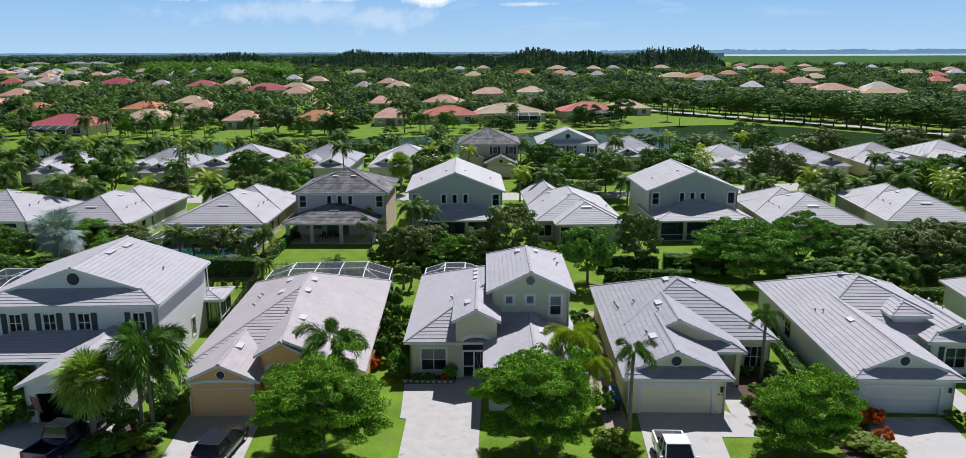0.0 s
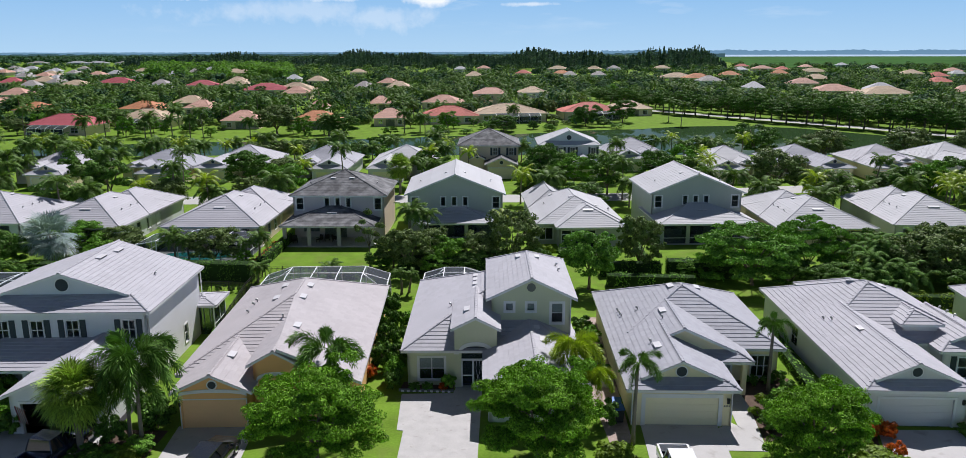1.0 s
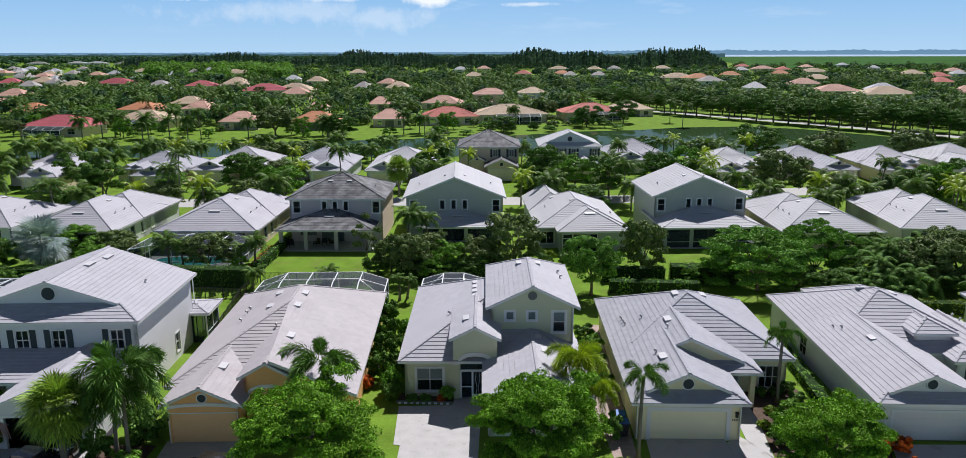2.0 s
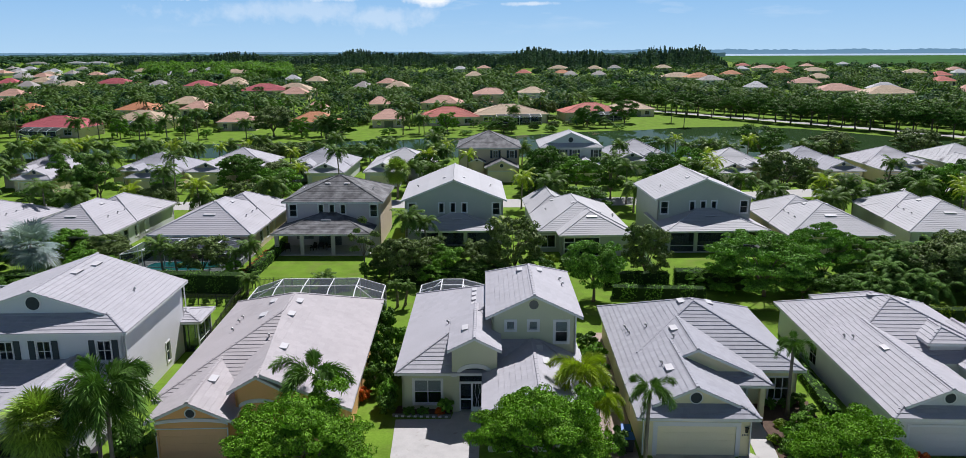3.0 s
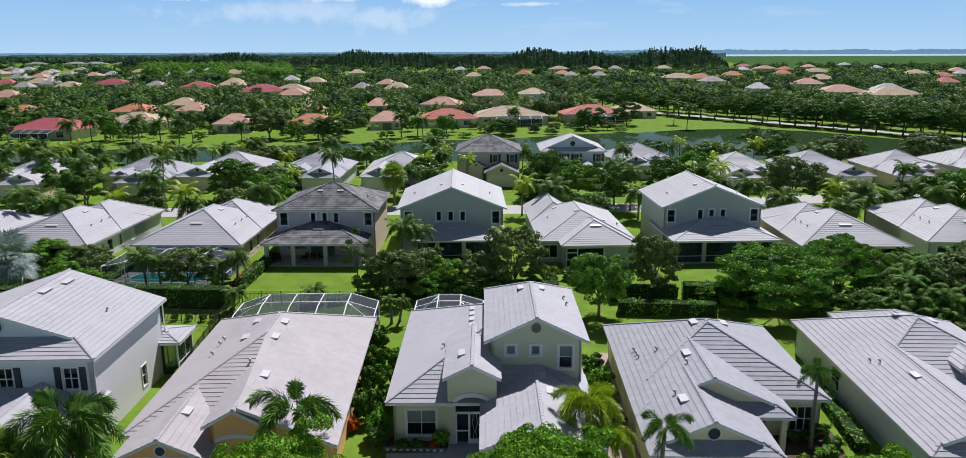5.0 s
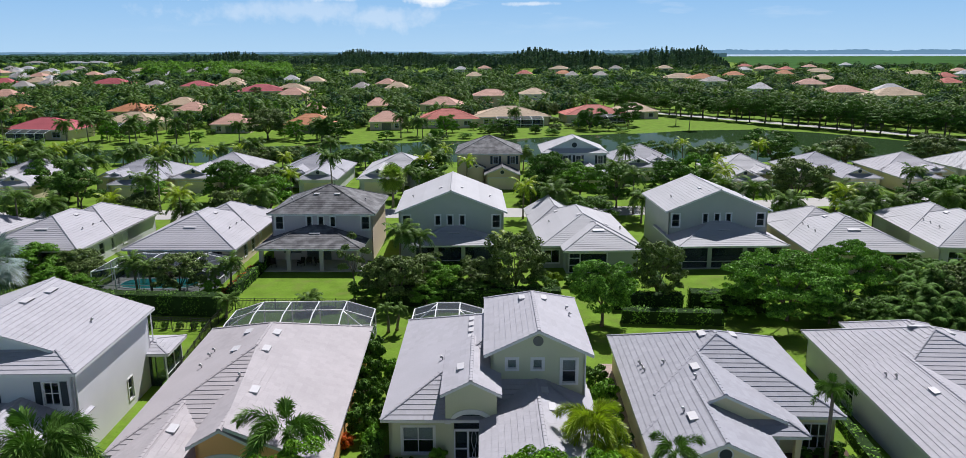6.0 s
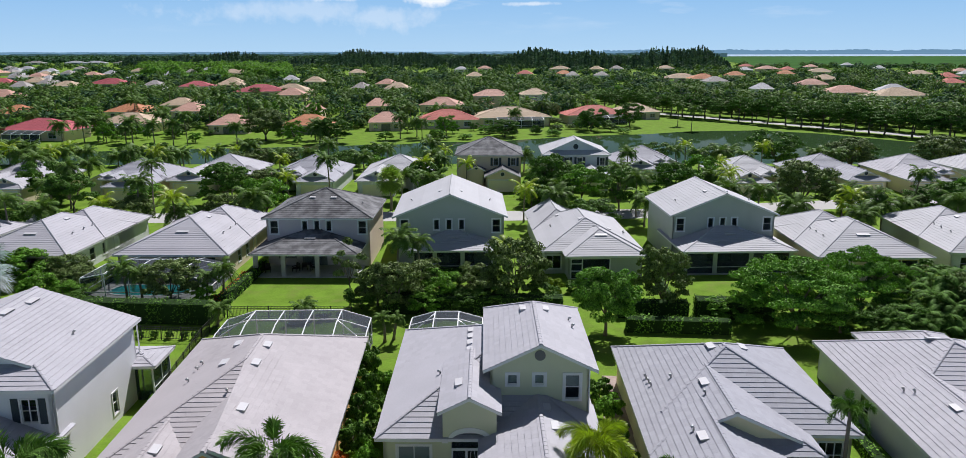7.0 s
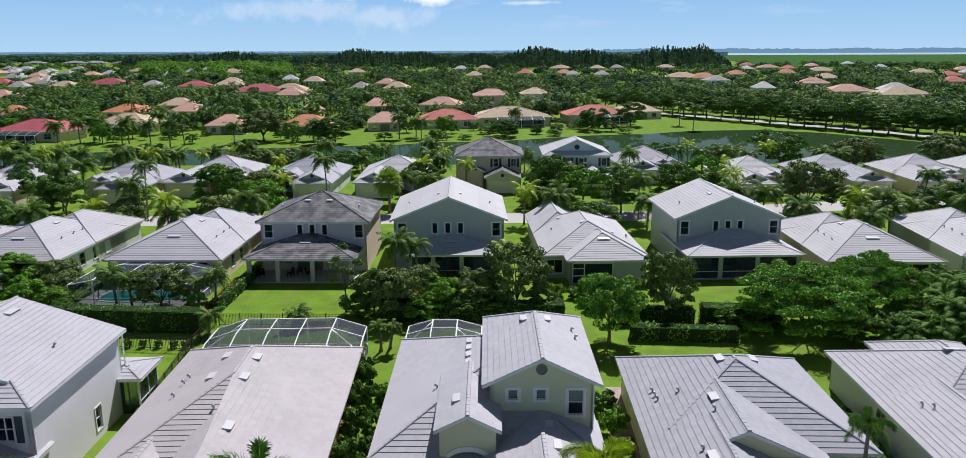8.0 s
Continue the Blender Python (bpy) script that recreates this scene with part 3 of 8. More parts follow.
        if shutters:
            for sgn in (-1, 1):
                p = Geo()
                s0 = sgn * (w / 2 + a + 0.06)
                s1 = s0 + sgn * 0.42
                s0, s1 = min(s0, s1), max(s0, s1)
                p.prism([at(s0, sill - a, 0.05), at(s1, sill - a, 0.05), at(s1, sill + h + a, 0.05), at(s0, sill + h + a, 0.05)], -n * 0.045)
                sh = part("shutter", p, SHUTTER, self.root, "dark louvred shutter")
                for k in range(12 if self.detail == 2 else 0):
                    p = Geo()
                    t = sill - a + 0.08 + k * (h + 2 * a - 0.16) / 12
                    p.prism([at(s0 + 0.05, t, 0.065), at(s1 - 0.05, t, 0.065), at(s1 - 0.05, t + 0.05, 0.055), at(s0 + 0.05, t + 0.05, 0.055)], -n * 0.01)
                    part("slat", p, SHUTTER, sh)

    def garage(self, side, box, c, w, h, material, surround=0.2):
        o, u, n = self.spot(side, box, c)
        z = Vector((0, 0, 1))
        at = lambda s, t, out: o + u * s + z * t + n * out
        g = Geo()
        for s0, s1, t0, t1 in ((-w / 2 - surround, w / 2 + surround, h, h + surround), (-w / 2 - surround, -w / 2, 0, h), (w / 2, w / 2 + surround, 0, h)):
            g.prism([at(s0, t0, 0.05), at(s1, t0, 0.05), at(s1, t1, 0.05), at(s0, t1, 0.05)], -n * 0.07)
        door = part("garage_door", g, TRIM, self.root, "sectional garage door in a white surround")
        for k in range(4):
            p = Geo()
            t0, t1 = h * k / 4 + 0.003, h * (k + 1) / 4 - 0.003
            p.prism([at(-w / 2, t0, -0.10), at(w / 2, t0, -0.10), at(w / 2, t1, -0.10), at(-w / 2, t1, -0.10)], -n * 0.05)
            for j in range(8):
                s0, s1 = -w / 2 + w * j / 8 + 0.07, -w / 2 + w * (j + 1) / 8 - 0.07
                p.prism([at(s0, t0 + 0.09, -0.095), at(s1, t0 + 0.09, -0.095), at(s1, t1 - 0.09, -0.095), at(s0, t1 - 0.09, -0.095)], -n * 0.005)
            part("door_panel", p, material, door)

    def round_vent(self, x, y, z, r, dark=True, facing=(0, -1, 0)):
        g = Geo()
        n = Vector(facing)
        u = Vector((0, 0, 1)).cross(n)
        g.disc((x, y, z), u, Vector((0, 0, 1)), r, 0.05)
        for k in range(7):
            t = -r * 0.85 + k * r * 0.26
            s = math.sqrt(max(0, r * r - t * t)) * 0.93
            q = Vector((x, y, z + t)) + n * 0.05
            g.prism([q - u * s, q + u * s, q + u * s + Vector((0, 0, 0.09)) - n * 0.02, q - u * s + Vector((0, 0, 0.09)) - n * 0.02], n * 0.025)
        vent = part("round_vent", g, VENT_DARK if dark else VENT_GREY, self.root, "round louvred gable vent")
        ring = Geo()
        k = 24
        for i in range(k):
            a, b = 2 * math.pi * i / k, 2 * math.pi * (i + 1) / k
            pt = lambda rr, w: Vector((x, y, z)) + (u * math.cos(w) + Vector((0, 0, 1)) * math.sin(w)) * rr
            ring.prism([pt(r, a), pt(r + 0.07, a), pt(r + 0.07, b), pt(r, b)], n * 0.07)
        part("vent_rim", ring, TRIM if dark else VENT_GREY, vent)

    def roof_vent(self, x, y, size=(0.45, 0.8, 0.13), kind="box"):
        z, n = self.top(x, y)
        g = Geo()
        down = Vector((n.x, n.y, 0))
        down = down.normalized() if down.length > 1e-3 else Vector((0, -1, 0))
        v = (down - n * down.dot(n)).normalized()
        u = n.cross(v)
        c = Vector((x, y, z)) + n * 0.03
        if kind == "box":
            a, b, h = size
            g.prism([c - u * b / 2 - v * a / 2, c + u * b / 2 - v * a / 2, c + u * b / 2 + v * a / 2, c - u * b / 2 + v * a / 2], n * 0.05)
            g.prism([c - u * b / 2 - v * a / 2 + n * 0.05, c - u * b / 2 + v * a / 2 + n * 0.05, c - u * b / 2 + v * a / 2 + n * h], u * b)
            ob = part("roof_vent", g, VENT_PALE, self.root, "white metal roof vent")
            s = Geo()
            q = c + v * (a / 2 + 0.003) + n * 0.07
            s.prism([q - u * b * 0.44, q + u * b * 0.44, q + u * b * 0.44 + n * (h - 0.1), q - u * b * 0.44 + n * (h - 0.1)], v * 0.01)
            part("vent_slot", s, VENT_DARK, ob)
        else:
            g.tube([c - n * 0.05, c + Vector((0, 0, 0.20)), c + Vector((0, 0, 0.27)) + v * 0.05, c + Vector((0, 0, 0.23)) + v * 0.16], [0.06, 0.06, 0.075, 0.085], 8)
            part("vent_pipe", g, METAL, self.root, "gooseneck vent pipe", True)

    def finish(self):
        if self.plain:
            part("wall", self.walls, self.wall, self.root)
            g = Geo()
            for p in self.slopes:
                k = len(g.f)
                g.prism([(q.x, q.y, q.z - 0.01) for q in p], (0, 0, -0.17), 0)
                g.m[k:] = [0] * (len(g.f) - k)
                k = len(g.f)
                slope_tiles(p, self.roof, 1, g, None, self.budget, self.near)
                g.m[k:] = [1] * (len(g.f) - k)
            tagged(part("roof", g, [TRIM, self.roof], self.root), kind="stuff")
            return self.root
        for p in self.slopes:
            area = sum((((a - p[0]).cross(b - p[0])).length for a, b in zip(p[1:], p[2:])), 0.0) / 2
            if area < 0.05:
                continue
            deck = Geo()
            deck.prism([(q.x, q.y, q.z - 0.01) for q in p], (0, 0, -0.17))
            if self.detail == 2:
                roof = part("roof_slope", deck, [TRIM], self.root)
                tiles = Geo()
                slope_tiles(p, self.roof, 2, tiles, roof, self.budget, self.near)
                if tiles.v:
                    tagged(part("roof_tiles", tiles, self.roof, roof), kind="stuff")
            else:
                k = len(deck.f)
                slope_tiles(p, self.roof, 1, deck, None, self.budget, self.near)
                deck.m = [0] * k + [1] * (len(deck.f) - k)
                tagged(part("roof_slope", deck, [TRIM, self.roof], self.root), kind="stuff")
        joined = Geo()
        for a, b in self.caps:
            a, b = Vector(a), Vector(b)
            if b.z < a.z:
                a, b = b, a
            length = (b - a).length
            if length < 0.3:
                continue
            d = (b - a).normalized()
            s = Vector((0, 0, 1)).cross(d).normalized()
            t = d.cross(s)
            if self.detail == 2:
                n = max(1, int(length / 0.42))
                for k in range(n):
                    p = a + d * (length * k / n)
                    mid = p + d * 0.2
                    if self.top(mid.x, mid.y)[0] > mid.z + 0.012:
                        continue
                    p = p + t * 0.045
                    ob = part("ridge_cap", cap_mesh(self.roof), self.roof, self.root)
                    ob.matrix_local = Matrix(((d.x, s.x, t.x, p.x), (d.y, s.y, t.y, p.y), (d.z, s.z, t.z, p.z), (0, 0, 0, 1)))
            else:
                joined.tube([a, b], [0.11, 0.11], 6)
        if joined.v and self.detail:
            tagged(part("ridge_capping", joined, self.roof, self.root), kind="stuff")
        return self.root


def wall_panel(g, a, b, z0, z1, holes, thick=0.2):
    """A wall from a to b (its outside to the right of that way) with openings (from, to, sill, head) cut through it."""
    d = (b - a)
    length = d.length
    d = d / length
    n = Vector((d.y, -d.x))
    ss = sorted({0.0, length, *[h[0] for h in holes], *[h[1] for h in holes]})
    zs = sorted({z0, z1, *[h[2] for h in holes], *[min(h[3], z1) for h in holes]})
    P = lambda s, z, out: (a.x + d.x * s + n.x * out, a.y + d.y * s + n.y * out, z)
    for i in range(len(ss) - 1):
        for j in range(len(zs) - 1):
            s, z = (ss[i] + ss[i + 1]) / 2, (zs[j] + zs[j + 1]) / 2
            if any(h[0] < s < h[1] and h[2] < z < h[3] for h in holes):
                continue
            g.poly([P(ss[i], zs[j], 0), P(ss[i + 1], zs[j], 0), P(ss[i + 1], zs[j + 1], 0), P(ss[i], zs[j + 1], 0)])
            g.poly([P(ss[i], zs[j + 1], -thick), P(ss[i + 1], zs[j + 1], -thick), P(ss[i + 1], zs[j], -thick), P(ss[i], zs[j], -thick)])
    for s0, s1, t0, t1 in holes:
        g.poly([P(s0, t0, 0), P(s0, t0, -thick), P(s1, t0, -thick), P(s1, t0, 0)])
        g.poly([P(s0, t1, 0), P(s1, t1, 0), P(s1, t1, -thick), P(s0, t1, -thick)])
        g.poly([P(s0, t0, 0), P(s0, t1, 0), P(s0, t1, -thick), P(s0, t0, -thick)])
        g.poly([P(s1, t0, 0), P(s1, t0, -thick), P(s1, t1, -thick), P(s1, t1, 0)])
    g.poly([P(0, z1, 0), P(length, z1, 0), P(length, z1, -thick), P(0, z1, -thick)])
    g.poly([P(0, z0, 0), P(0, z1, 0), P(0, z1, -thick), P(0, z0, -thick)])
    g.poly([P(length, z0, 0), P(length, z0, -thick), P(length, z1, -thick), P(length, z1, 0)])


# ---------------------------------------------------------------- plants
def leaf_quads(rng, centres, normals, size, ratio=0.55, flat=0.35):
    """Pointed leaves about the centres, turned mostly along the normals: an array (n, 4, 3)."""
    n = len(centres)
    d = normals + rng.normal(0, flat, (n, 3)) * 1.15
    d /= np.linalg.norm(d, axis=1, keepdims=True) + 1e-9
    a = np.cross(d, rng.normal(0, 1, (n, 3)))
    a /= np.linalg.norm(a, axis=1, keepdims=True) + 1e-9
    b = np.cross(d, a)
    s = (size * rng.uniform(0.6, 1.35, n))[:, None]
    droop = d * s * rng.uniform(-0.25, 0.1, n)[:, None]
    return np.stack([centres - a * s, centres - b * s * ratio + droop * 0.3, centres + a * s + droop, centres + b * s * ratio + droop * 0.3], axis=1)


def crown(rng, r, z0, z1, clumps, per, leaf, flat=0.55, layered=False, spread=0.22):
    """Leaf quads of a crown: boughs set unevenly over a dome, each bough a heap of leaf clumps, with gaps between the boughs."""
    out = []
    zc, hz = (z0 + z1) / 2, (z1 - z0) / 2
    each = 7
    boughs = max(7, clumps // each)
    turn = rng.uniform(0, 6.28)
    for k in range(boughs):
        up = 1.0 - 1.80 * (k + 0.5) / boughs + rng.uniform(-0.12, 0.12)
        up = max(-0.85, min(1.0, up))
        a = turn + 2.399963 * k + rng.uniform(-0.35, 0.35)
        fl = math.sqrt(1 - up * up) ** 0.8 if up > 0 else 1 - 0.3 * up * up
        p = np.array([fl * math.cos(a), fl * math.sin(a), up])
        depth = rng.uniform(0.55, 0.95)
        b = np.array([p[0] * r * depth, p[1] * r * depth, zc + p[2] * hz * depth])
        if layered:
            b[2] = z0 + (z1 - z0) * (0.10 + 0.84 * round((b[2] - z0) / (z1 - z0) * 4 + rng.uniform(-0.3, 0.3)) / 4)
        br = r * rng.uniform(0.17, 0.31)
        for j in range(each):
            e = rng.normal(0, 1, 3)
            e /= np.linalg.norm(e)
            e[2] = abs(e[2]) * 1.2 - 0.35
            lift = 0.30 if layered else 0.65
            c = b + np.array([e[0] * br, e[1] * br, e[2] * br * lift]) * rng.uniform(0.55, 1.0)
            c[2] = max(c[2], z0 * 0.8)
            rad = r * spread * rng.uniform(0.45, 0.95)
            q = rng.normal(0, 1, (per, 3))
            q /= np.linalg.norm(q, axis=1, keepdims=True)
            q *= rng.uniform(0.5, 1.0, (per, 1)) ** 0.4
            q[:, 2] = np.where(q[:, 2] < 0, q[:, 2] * 0.25, q[:, 2])
            # the rim of a clump hangs a little
            q[:, 2] = q[:, 2] * flat - 0.22 * (q[:, 0] ** 2 + q[:, 1] ** 2)
            # a few sprigs stick out
            far = rng.uniform(0, 1, (per, 1)) < 0.06
            q = np.where(far, q * rng.uniform(1.1, 1.5, (per, 1)), q)
            nrm = q * 1.0 + p * 0.25 + np.array([0, 0, 0.35])
            out.append(leaf_quads(rng, c + q * rad, nrm, leaf))
    return np.concatenate(out)


def trunk_geo(rng, h, r, forks, reach, top):
    """A tapered trunk with limbs that reach into the crown."""
    g = Geo()
    bend = rng.normal(0, 0.10, (4, 2)).cumsum(axis=0)
    pts = [(bend[i][0] * h * 0.2 * (i > 0), bend[i][1] * h * 0.2 * (i > 0), h * i / 3) for i in range(4)]
    g.tube(pts, [r * 1.35, r, r * 0.9, r * 0.8], 9)
    for k in range(forks):
        a = 2 * math.pi * (k + rng.uniform(-0.3, 0.3)) / forks
        e = Vector((math.cos(a) * reach, math.sin(a) * reach, top * rng.uniform(0.75, 1.0)))
        s = Vector(pts[-1]) - Vector((0, 0, h * 0.15 * rng.uniform(0, 1)))
        m = s.lerp(e, 0.5) + Vector((0, 0, 0.35))
        g.tube([s, m, e], [r * 0.55, r * 0.36, r * 0.12], 6)
        for j in range(2):
            b = a + rng.uniform(-1.0, 1.0)
            f = m + Vector((math.cos(b), math.sin(b), rng.uniform(0.3, 1.0))) * reach * 0.45
            g.tube([m, m.lerp(f, 0.5) + Vector((0, 0, 0.1)), f], [r * 0.28, r * 0.18, r * 0.06], 5)
    return g


PLANT = {}


def tree_kind(key, seed, r, h, leafmat, clumps, per, leaf, base=0.3, forks=5, layered=False, flat=0.55, spread=0.22, trunk=0.16):
    rng = np.random.default_rng(seed)
    quads = crown(rng, r, h * base, h, clumps, per, leaf, flat, layered, spread)
    me = quads_mesh("crown", quads, [leafmat])
    tg = trunk_geo(rng, h * (base + 0.1), trunk, forks, r * 0.6, h * 0.8).mesh("trunk", [BARK], True)
    PLANT[key] = (me, tg, r, h)


def put_tree(key, x, y, r, h, yaw, label, group="", category="tree", name="tree", z=0.0):
    me, tg, r0, h0 = PLANT[key]
    ob = thing(name, pose(x, y, z, 0, 0, yaw), label, category, group)
    ob.scale = (r / r0, r / r0, h / h0)
    part("trunk", tg, BARK, ob)
    part("crown", me, None, ob)
    return ob


def frond(rng, length, rise, droop, yaw, leaflets, width, vee=0.5, lean=0.0):
    """A feather frond from the origin: quads of its leaflets and of its midrib."""
    out = []
    n = leaflets
    ts = np.linspace(0.0, 1.0, n + 1)
    x = length * (ts - 0.12 * ts ** 2.5)
    z = length * (rise * ts - droop * ts ** 2.2)
    ca, sa = math.cos(yaw), math.sin(yaw)
    P = np.stack([x * ca, x * sa, z], axis=1)
    side = np.array([-sa, ca, 0.0])
    for i in range(n):
        t = (i + 0.5) / n
        d = P[i + 1] - P[i]
        d /= np.linalg.norm(d)
        up = np.cross(d, side)
        ll = width * (0.35 + 0.65 * math.sin(math.pi * min(1, 0.12 + 0.9 * t)) ** 0.7)
        w = length / n * 1.5
        if t > 0.10:
            for s in (-1, 1):
                tip = P[i] + d * ll * 0.55 + side * s * ll * 0.85 + up * (-ll * 0.25 * rng.uniform(0.2, 1.4)) - np.array([0, 0, ll * 0.20 * rng.uniform(0.3, 1.4)])
                a = P[i]
                b = P[i] + d * w
                m = (a + tip) / 2 + up * 0.1 * ll * (1 if s > 0 else 1)
                out.append([a, b, (b + tip) / 2 + up * 0.10 * ll + d * 0.01, m])
                out.append([m, (b + tip) / 2 + up * 0.10 * ll + d * 0.01, tip + d * 0.02, tip])
        k = 0.035 * (1 - 0.75 * t)
        out.append([P[i] - side * k, P[i] + side * k, P[i + 1] + side * k, P[i + 1] - side * k])
    return out


def palm_kind(key, seed, fronds, length, leaflets, width, leafmat, shaft=0.9):
    """Crown of a feather palm about the top of its trunk."""
    rng = np.random.default_rng(seed)
    q = []
    for k in range(fronds):
        lvl = k / fronds
        yaw = 2.399963 * k + rng.uniform(-0.2, 0.2)
        q += frond(rng, length * rng.uniform(0.85, 1.1), 1.25 - 1.05 * lvl, 0.70 + 0.30 * lvl + rng.uniform(-0.08, 0.08), yaw, leaflets, width)
    g = Geo()
    g.tube([(0, 0, -shaft), (0, 0, -shaft * 0.5), (0, 0, 0.1)], [0.14, 0.15, 0.07], 8)
    PLANT[key] = (quads_mesh("crown", np.array(q), [leafmat]), g.mesh("crownshaft", [SHAFT], True), length)


def plume_kind(key, seed, fronds, length, leafmat, width=0.42, segments=26):
    """Crown of a foxtail palm: few arching fronds, their leaflets set all round the rib."""
    rng = np.random.default_rng(seed)
    q = []
    for k in range(fronds):
        lvl = k / fronds
        yaw = 2.399963 * k + rng.uniform(-0.2, 0.2)
        L = length * rng.uniform(0.9, 1.08)
        rise, droop = 1.12 - 0.80 * lvl, 0.86 + 0.48 * lvl + rng.uniform(-0.08, 0.08)
        ts = np.linspace(0.0, 1.0, segments + 1)
        x, z = L * (ts - 0.16 * ts ** 2.5), L * (rise * ts - droop * ts ** 2.1)
        P = np.stack([x * math.cos(yaw), x * math.sin(yaw), z], axis=1)
        side = np.array([-math.sin(yaw), math.cos(yaw), 0.0])
        for i in range(segments):
            t = (i + 0.5) / segments
            d = P[i + 1] - P[i]
            d /= np.linalg.norm(d)
            up = np.cross(d, side)
            w = 0.035 * (1 - 0.7 * t)
            q.append([P[i] - side * w, P[i] + side * w, P[i + 1] + side * w, P[i + 1] - side * w])
            if t < 0.16:
                continue
            ll = width * (0.45 + 0.55 * math.sin(math.pi * min(1.0, 0.15 + 0.8 * t)))
            for j in range(9):
                a = 2 * math.pi * j / 9 + rng.uniform(-0.4, 0.4)
                o = side * math.cos(a) + up * math.sin(a)
                tip = P[i] + o * ll * rng.uniform(0.8, 1.15) + d * ll * 0.75 - np.array([0, 0, ll * 0.22])
                b = np.cross(o, d) * 0.022
                m = P[i] + o * ll * 0.5 + d * ll * 0.3
                q.append([P[i] - b, m - b * 1.6, tip, m + b * 1.6])
    g = Geo()
    g.tube([(0, 0, -0.8), (0, 0, -0.4), (0, 0, 0.1)], [0.12, 0.13, 0.07], 8)
    PLANT[key] = (quads_mesh("crown", np.array(q), [leafmat]), g.mesh("crownshaft", [SHAFT], True), length)


def fan_kind(key, seed, fronds, length, fan, leafmat):
    """Crown of a fan palm: stalks that end in round, split fans."""
    rng = np.random.default_rng(seed)
    q = []
    for k in range(fronds):
        lvl = k / fronds
        yaw = 2.399963 * k + rng.uniform(-0.25, 0.25)
        el = 1.3 - 2.5 * lvl + rng.uniform(-0.15, 0.15)
        d = np.array([math.cos(yaw) * math.cos(el), math.sin(yaw) * math.cos(el), math.sin(el)])
        s = np.array([-math.sin(yaw), math.cos(yaw), 0.0])
        u = np.cross(s, d) * -1
        L = length * rng.uniform(0.8, 1.15)
        e = d * L
        q.append([s * 0.03, -s * 0.03, e - s * 0.02, e + s * 0.02])
        nb = 21
        for j in range(nb):
            a = (j / (nb - 1) - 0.5) * 4.2
            w = math.cos(a) * d + math.sin(a) * s
            ll = fan * (0.75 + 0.35 * math.cos(a / 2)) * rng.uniform(0.9, 1.1)
            side = np.cross(w, u)
            mid = e + w * ll * 0.6 + u * 0.06
            tip = e + w * ll - np.array([0, 0, ll * 0.22 * rng.uniform(0.1, 1.2)])
            q.append([e, mid - side * 0.04 * fan, tip, mid + side * 0.04 * fan])
    g = Geo()
    g.tube([(0, 0, -0.9), (0, 0, -0.4), (0, 0, 0.1)], [0.22, 0.26, 0.12], 8)
    PLANT[key] = (quads_mesh("crown", np.array(q), [leafmat]), g.mesh("boots", [PALM_BARK], True), length + fan)


def put_palm(key, x, y, r, h, yaw, label, group="", lean=0.3, trunk=0.13):
    me, sh, r0 = PLANT[key]
    ob = thing("palm_tree", pose(x, y, 0, 0, 0, yaw), label, "palm tree", group)
    g = Geo()
    n = 7
    pts = [(lean * (i / n) ** 2, 0.15 * lean * math.sin(3 * i / n), h * i / n) for i in range(n + 1)]
    g.tube(pts, [trunk * (1.5 if i == 0 else 1.15 - 0.3 * i / n) for i in range(n + 1)], 9)
    part("trunk", g, PALM_BARK, ob, smooth=True)
    top = Matrix.Translation(pts[-1]) @ Matrix.Scale(r / r0, 4)
    if y < 112:
        part("crownshaft", sh, SHAFT, ob).matrix_local = top
    part("crown", me, None, ob).matrix_local = top
    return ob


def areca(x, y, r, h, yaw, label):
    """A clumping palm: many arching feather fronds from a bundle of thin stems."""
    ob = thing("areca_palm", pose(x, y, 0, 0, 0, yaw), label, "palm tree")
    rng = np.random.default_rng(int(abs(x * 13 + y * 7)))
    q = []
    stems = Geo()
    for k in range(9):
        a, d = 2.399963 * k, 0.12 * r * math.sqrt(k)
        foot = np.array([math.cos(a) * d, math.sin(a) * d, 0.0])
        top = np.array([foot[0] * 2.6, foot[1] * 2.6, h * (0.62 - 0.035 * k)])
        stems.tube([foot, (foot + top) * 0.5, top], [0.05, 0.045, 0.03], 5)
        for j in range(6):
            f = frond(rng, r * rng.uniform(0.75, 1.05), 1.15 - 0.14 * j, 0.85 + 0.07 * j, a + 2.4 * j + rng.uniform(-0.3, 0.3), 20, 0.55)
            q += [[c + top for c in quad] for quad in f]
    part("stems", stems, SHAFT, ob, smooth=True)
    part("crown", quads_mesh("crown", np.array(q), [PALM_PLUME]), None, ob)
    return ob


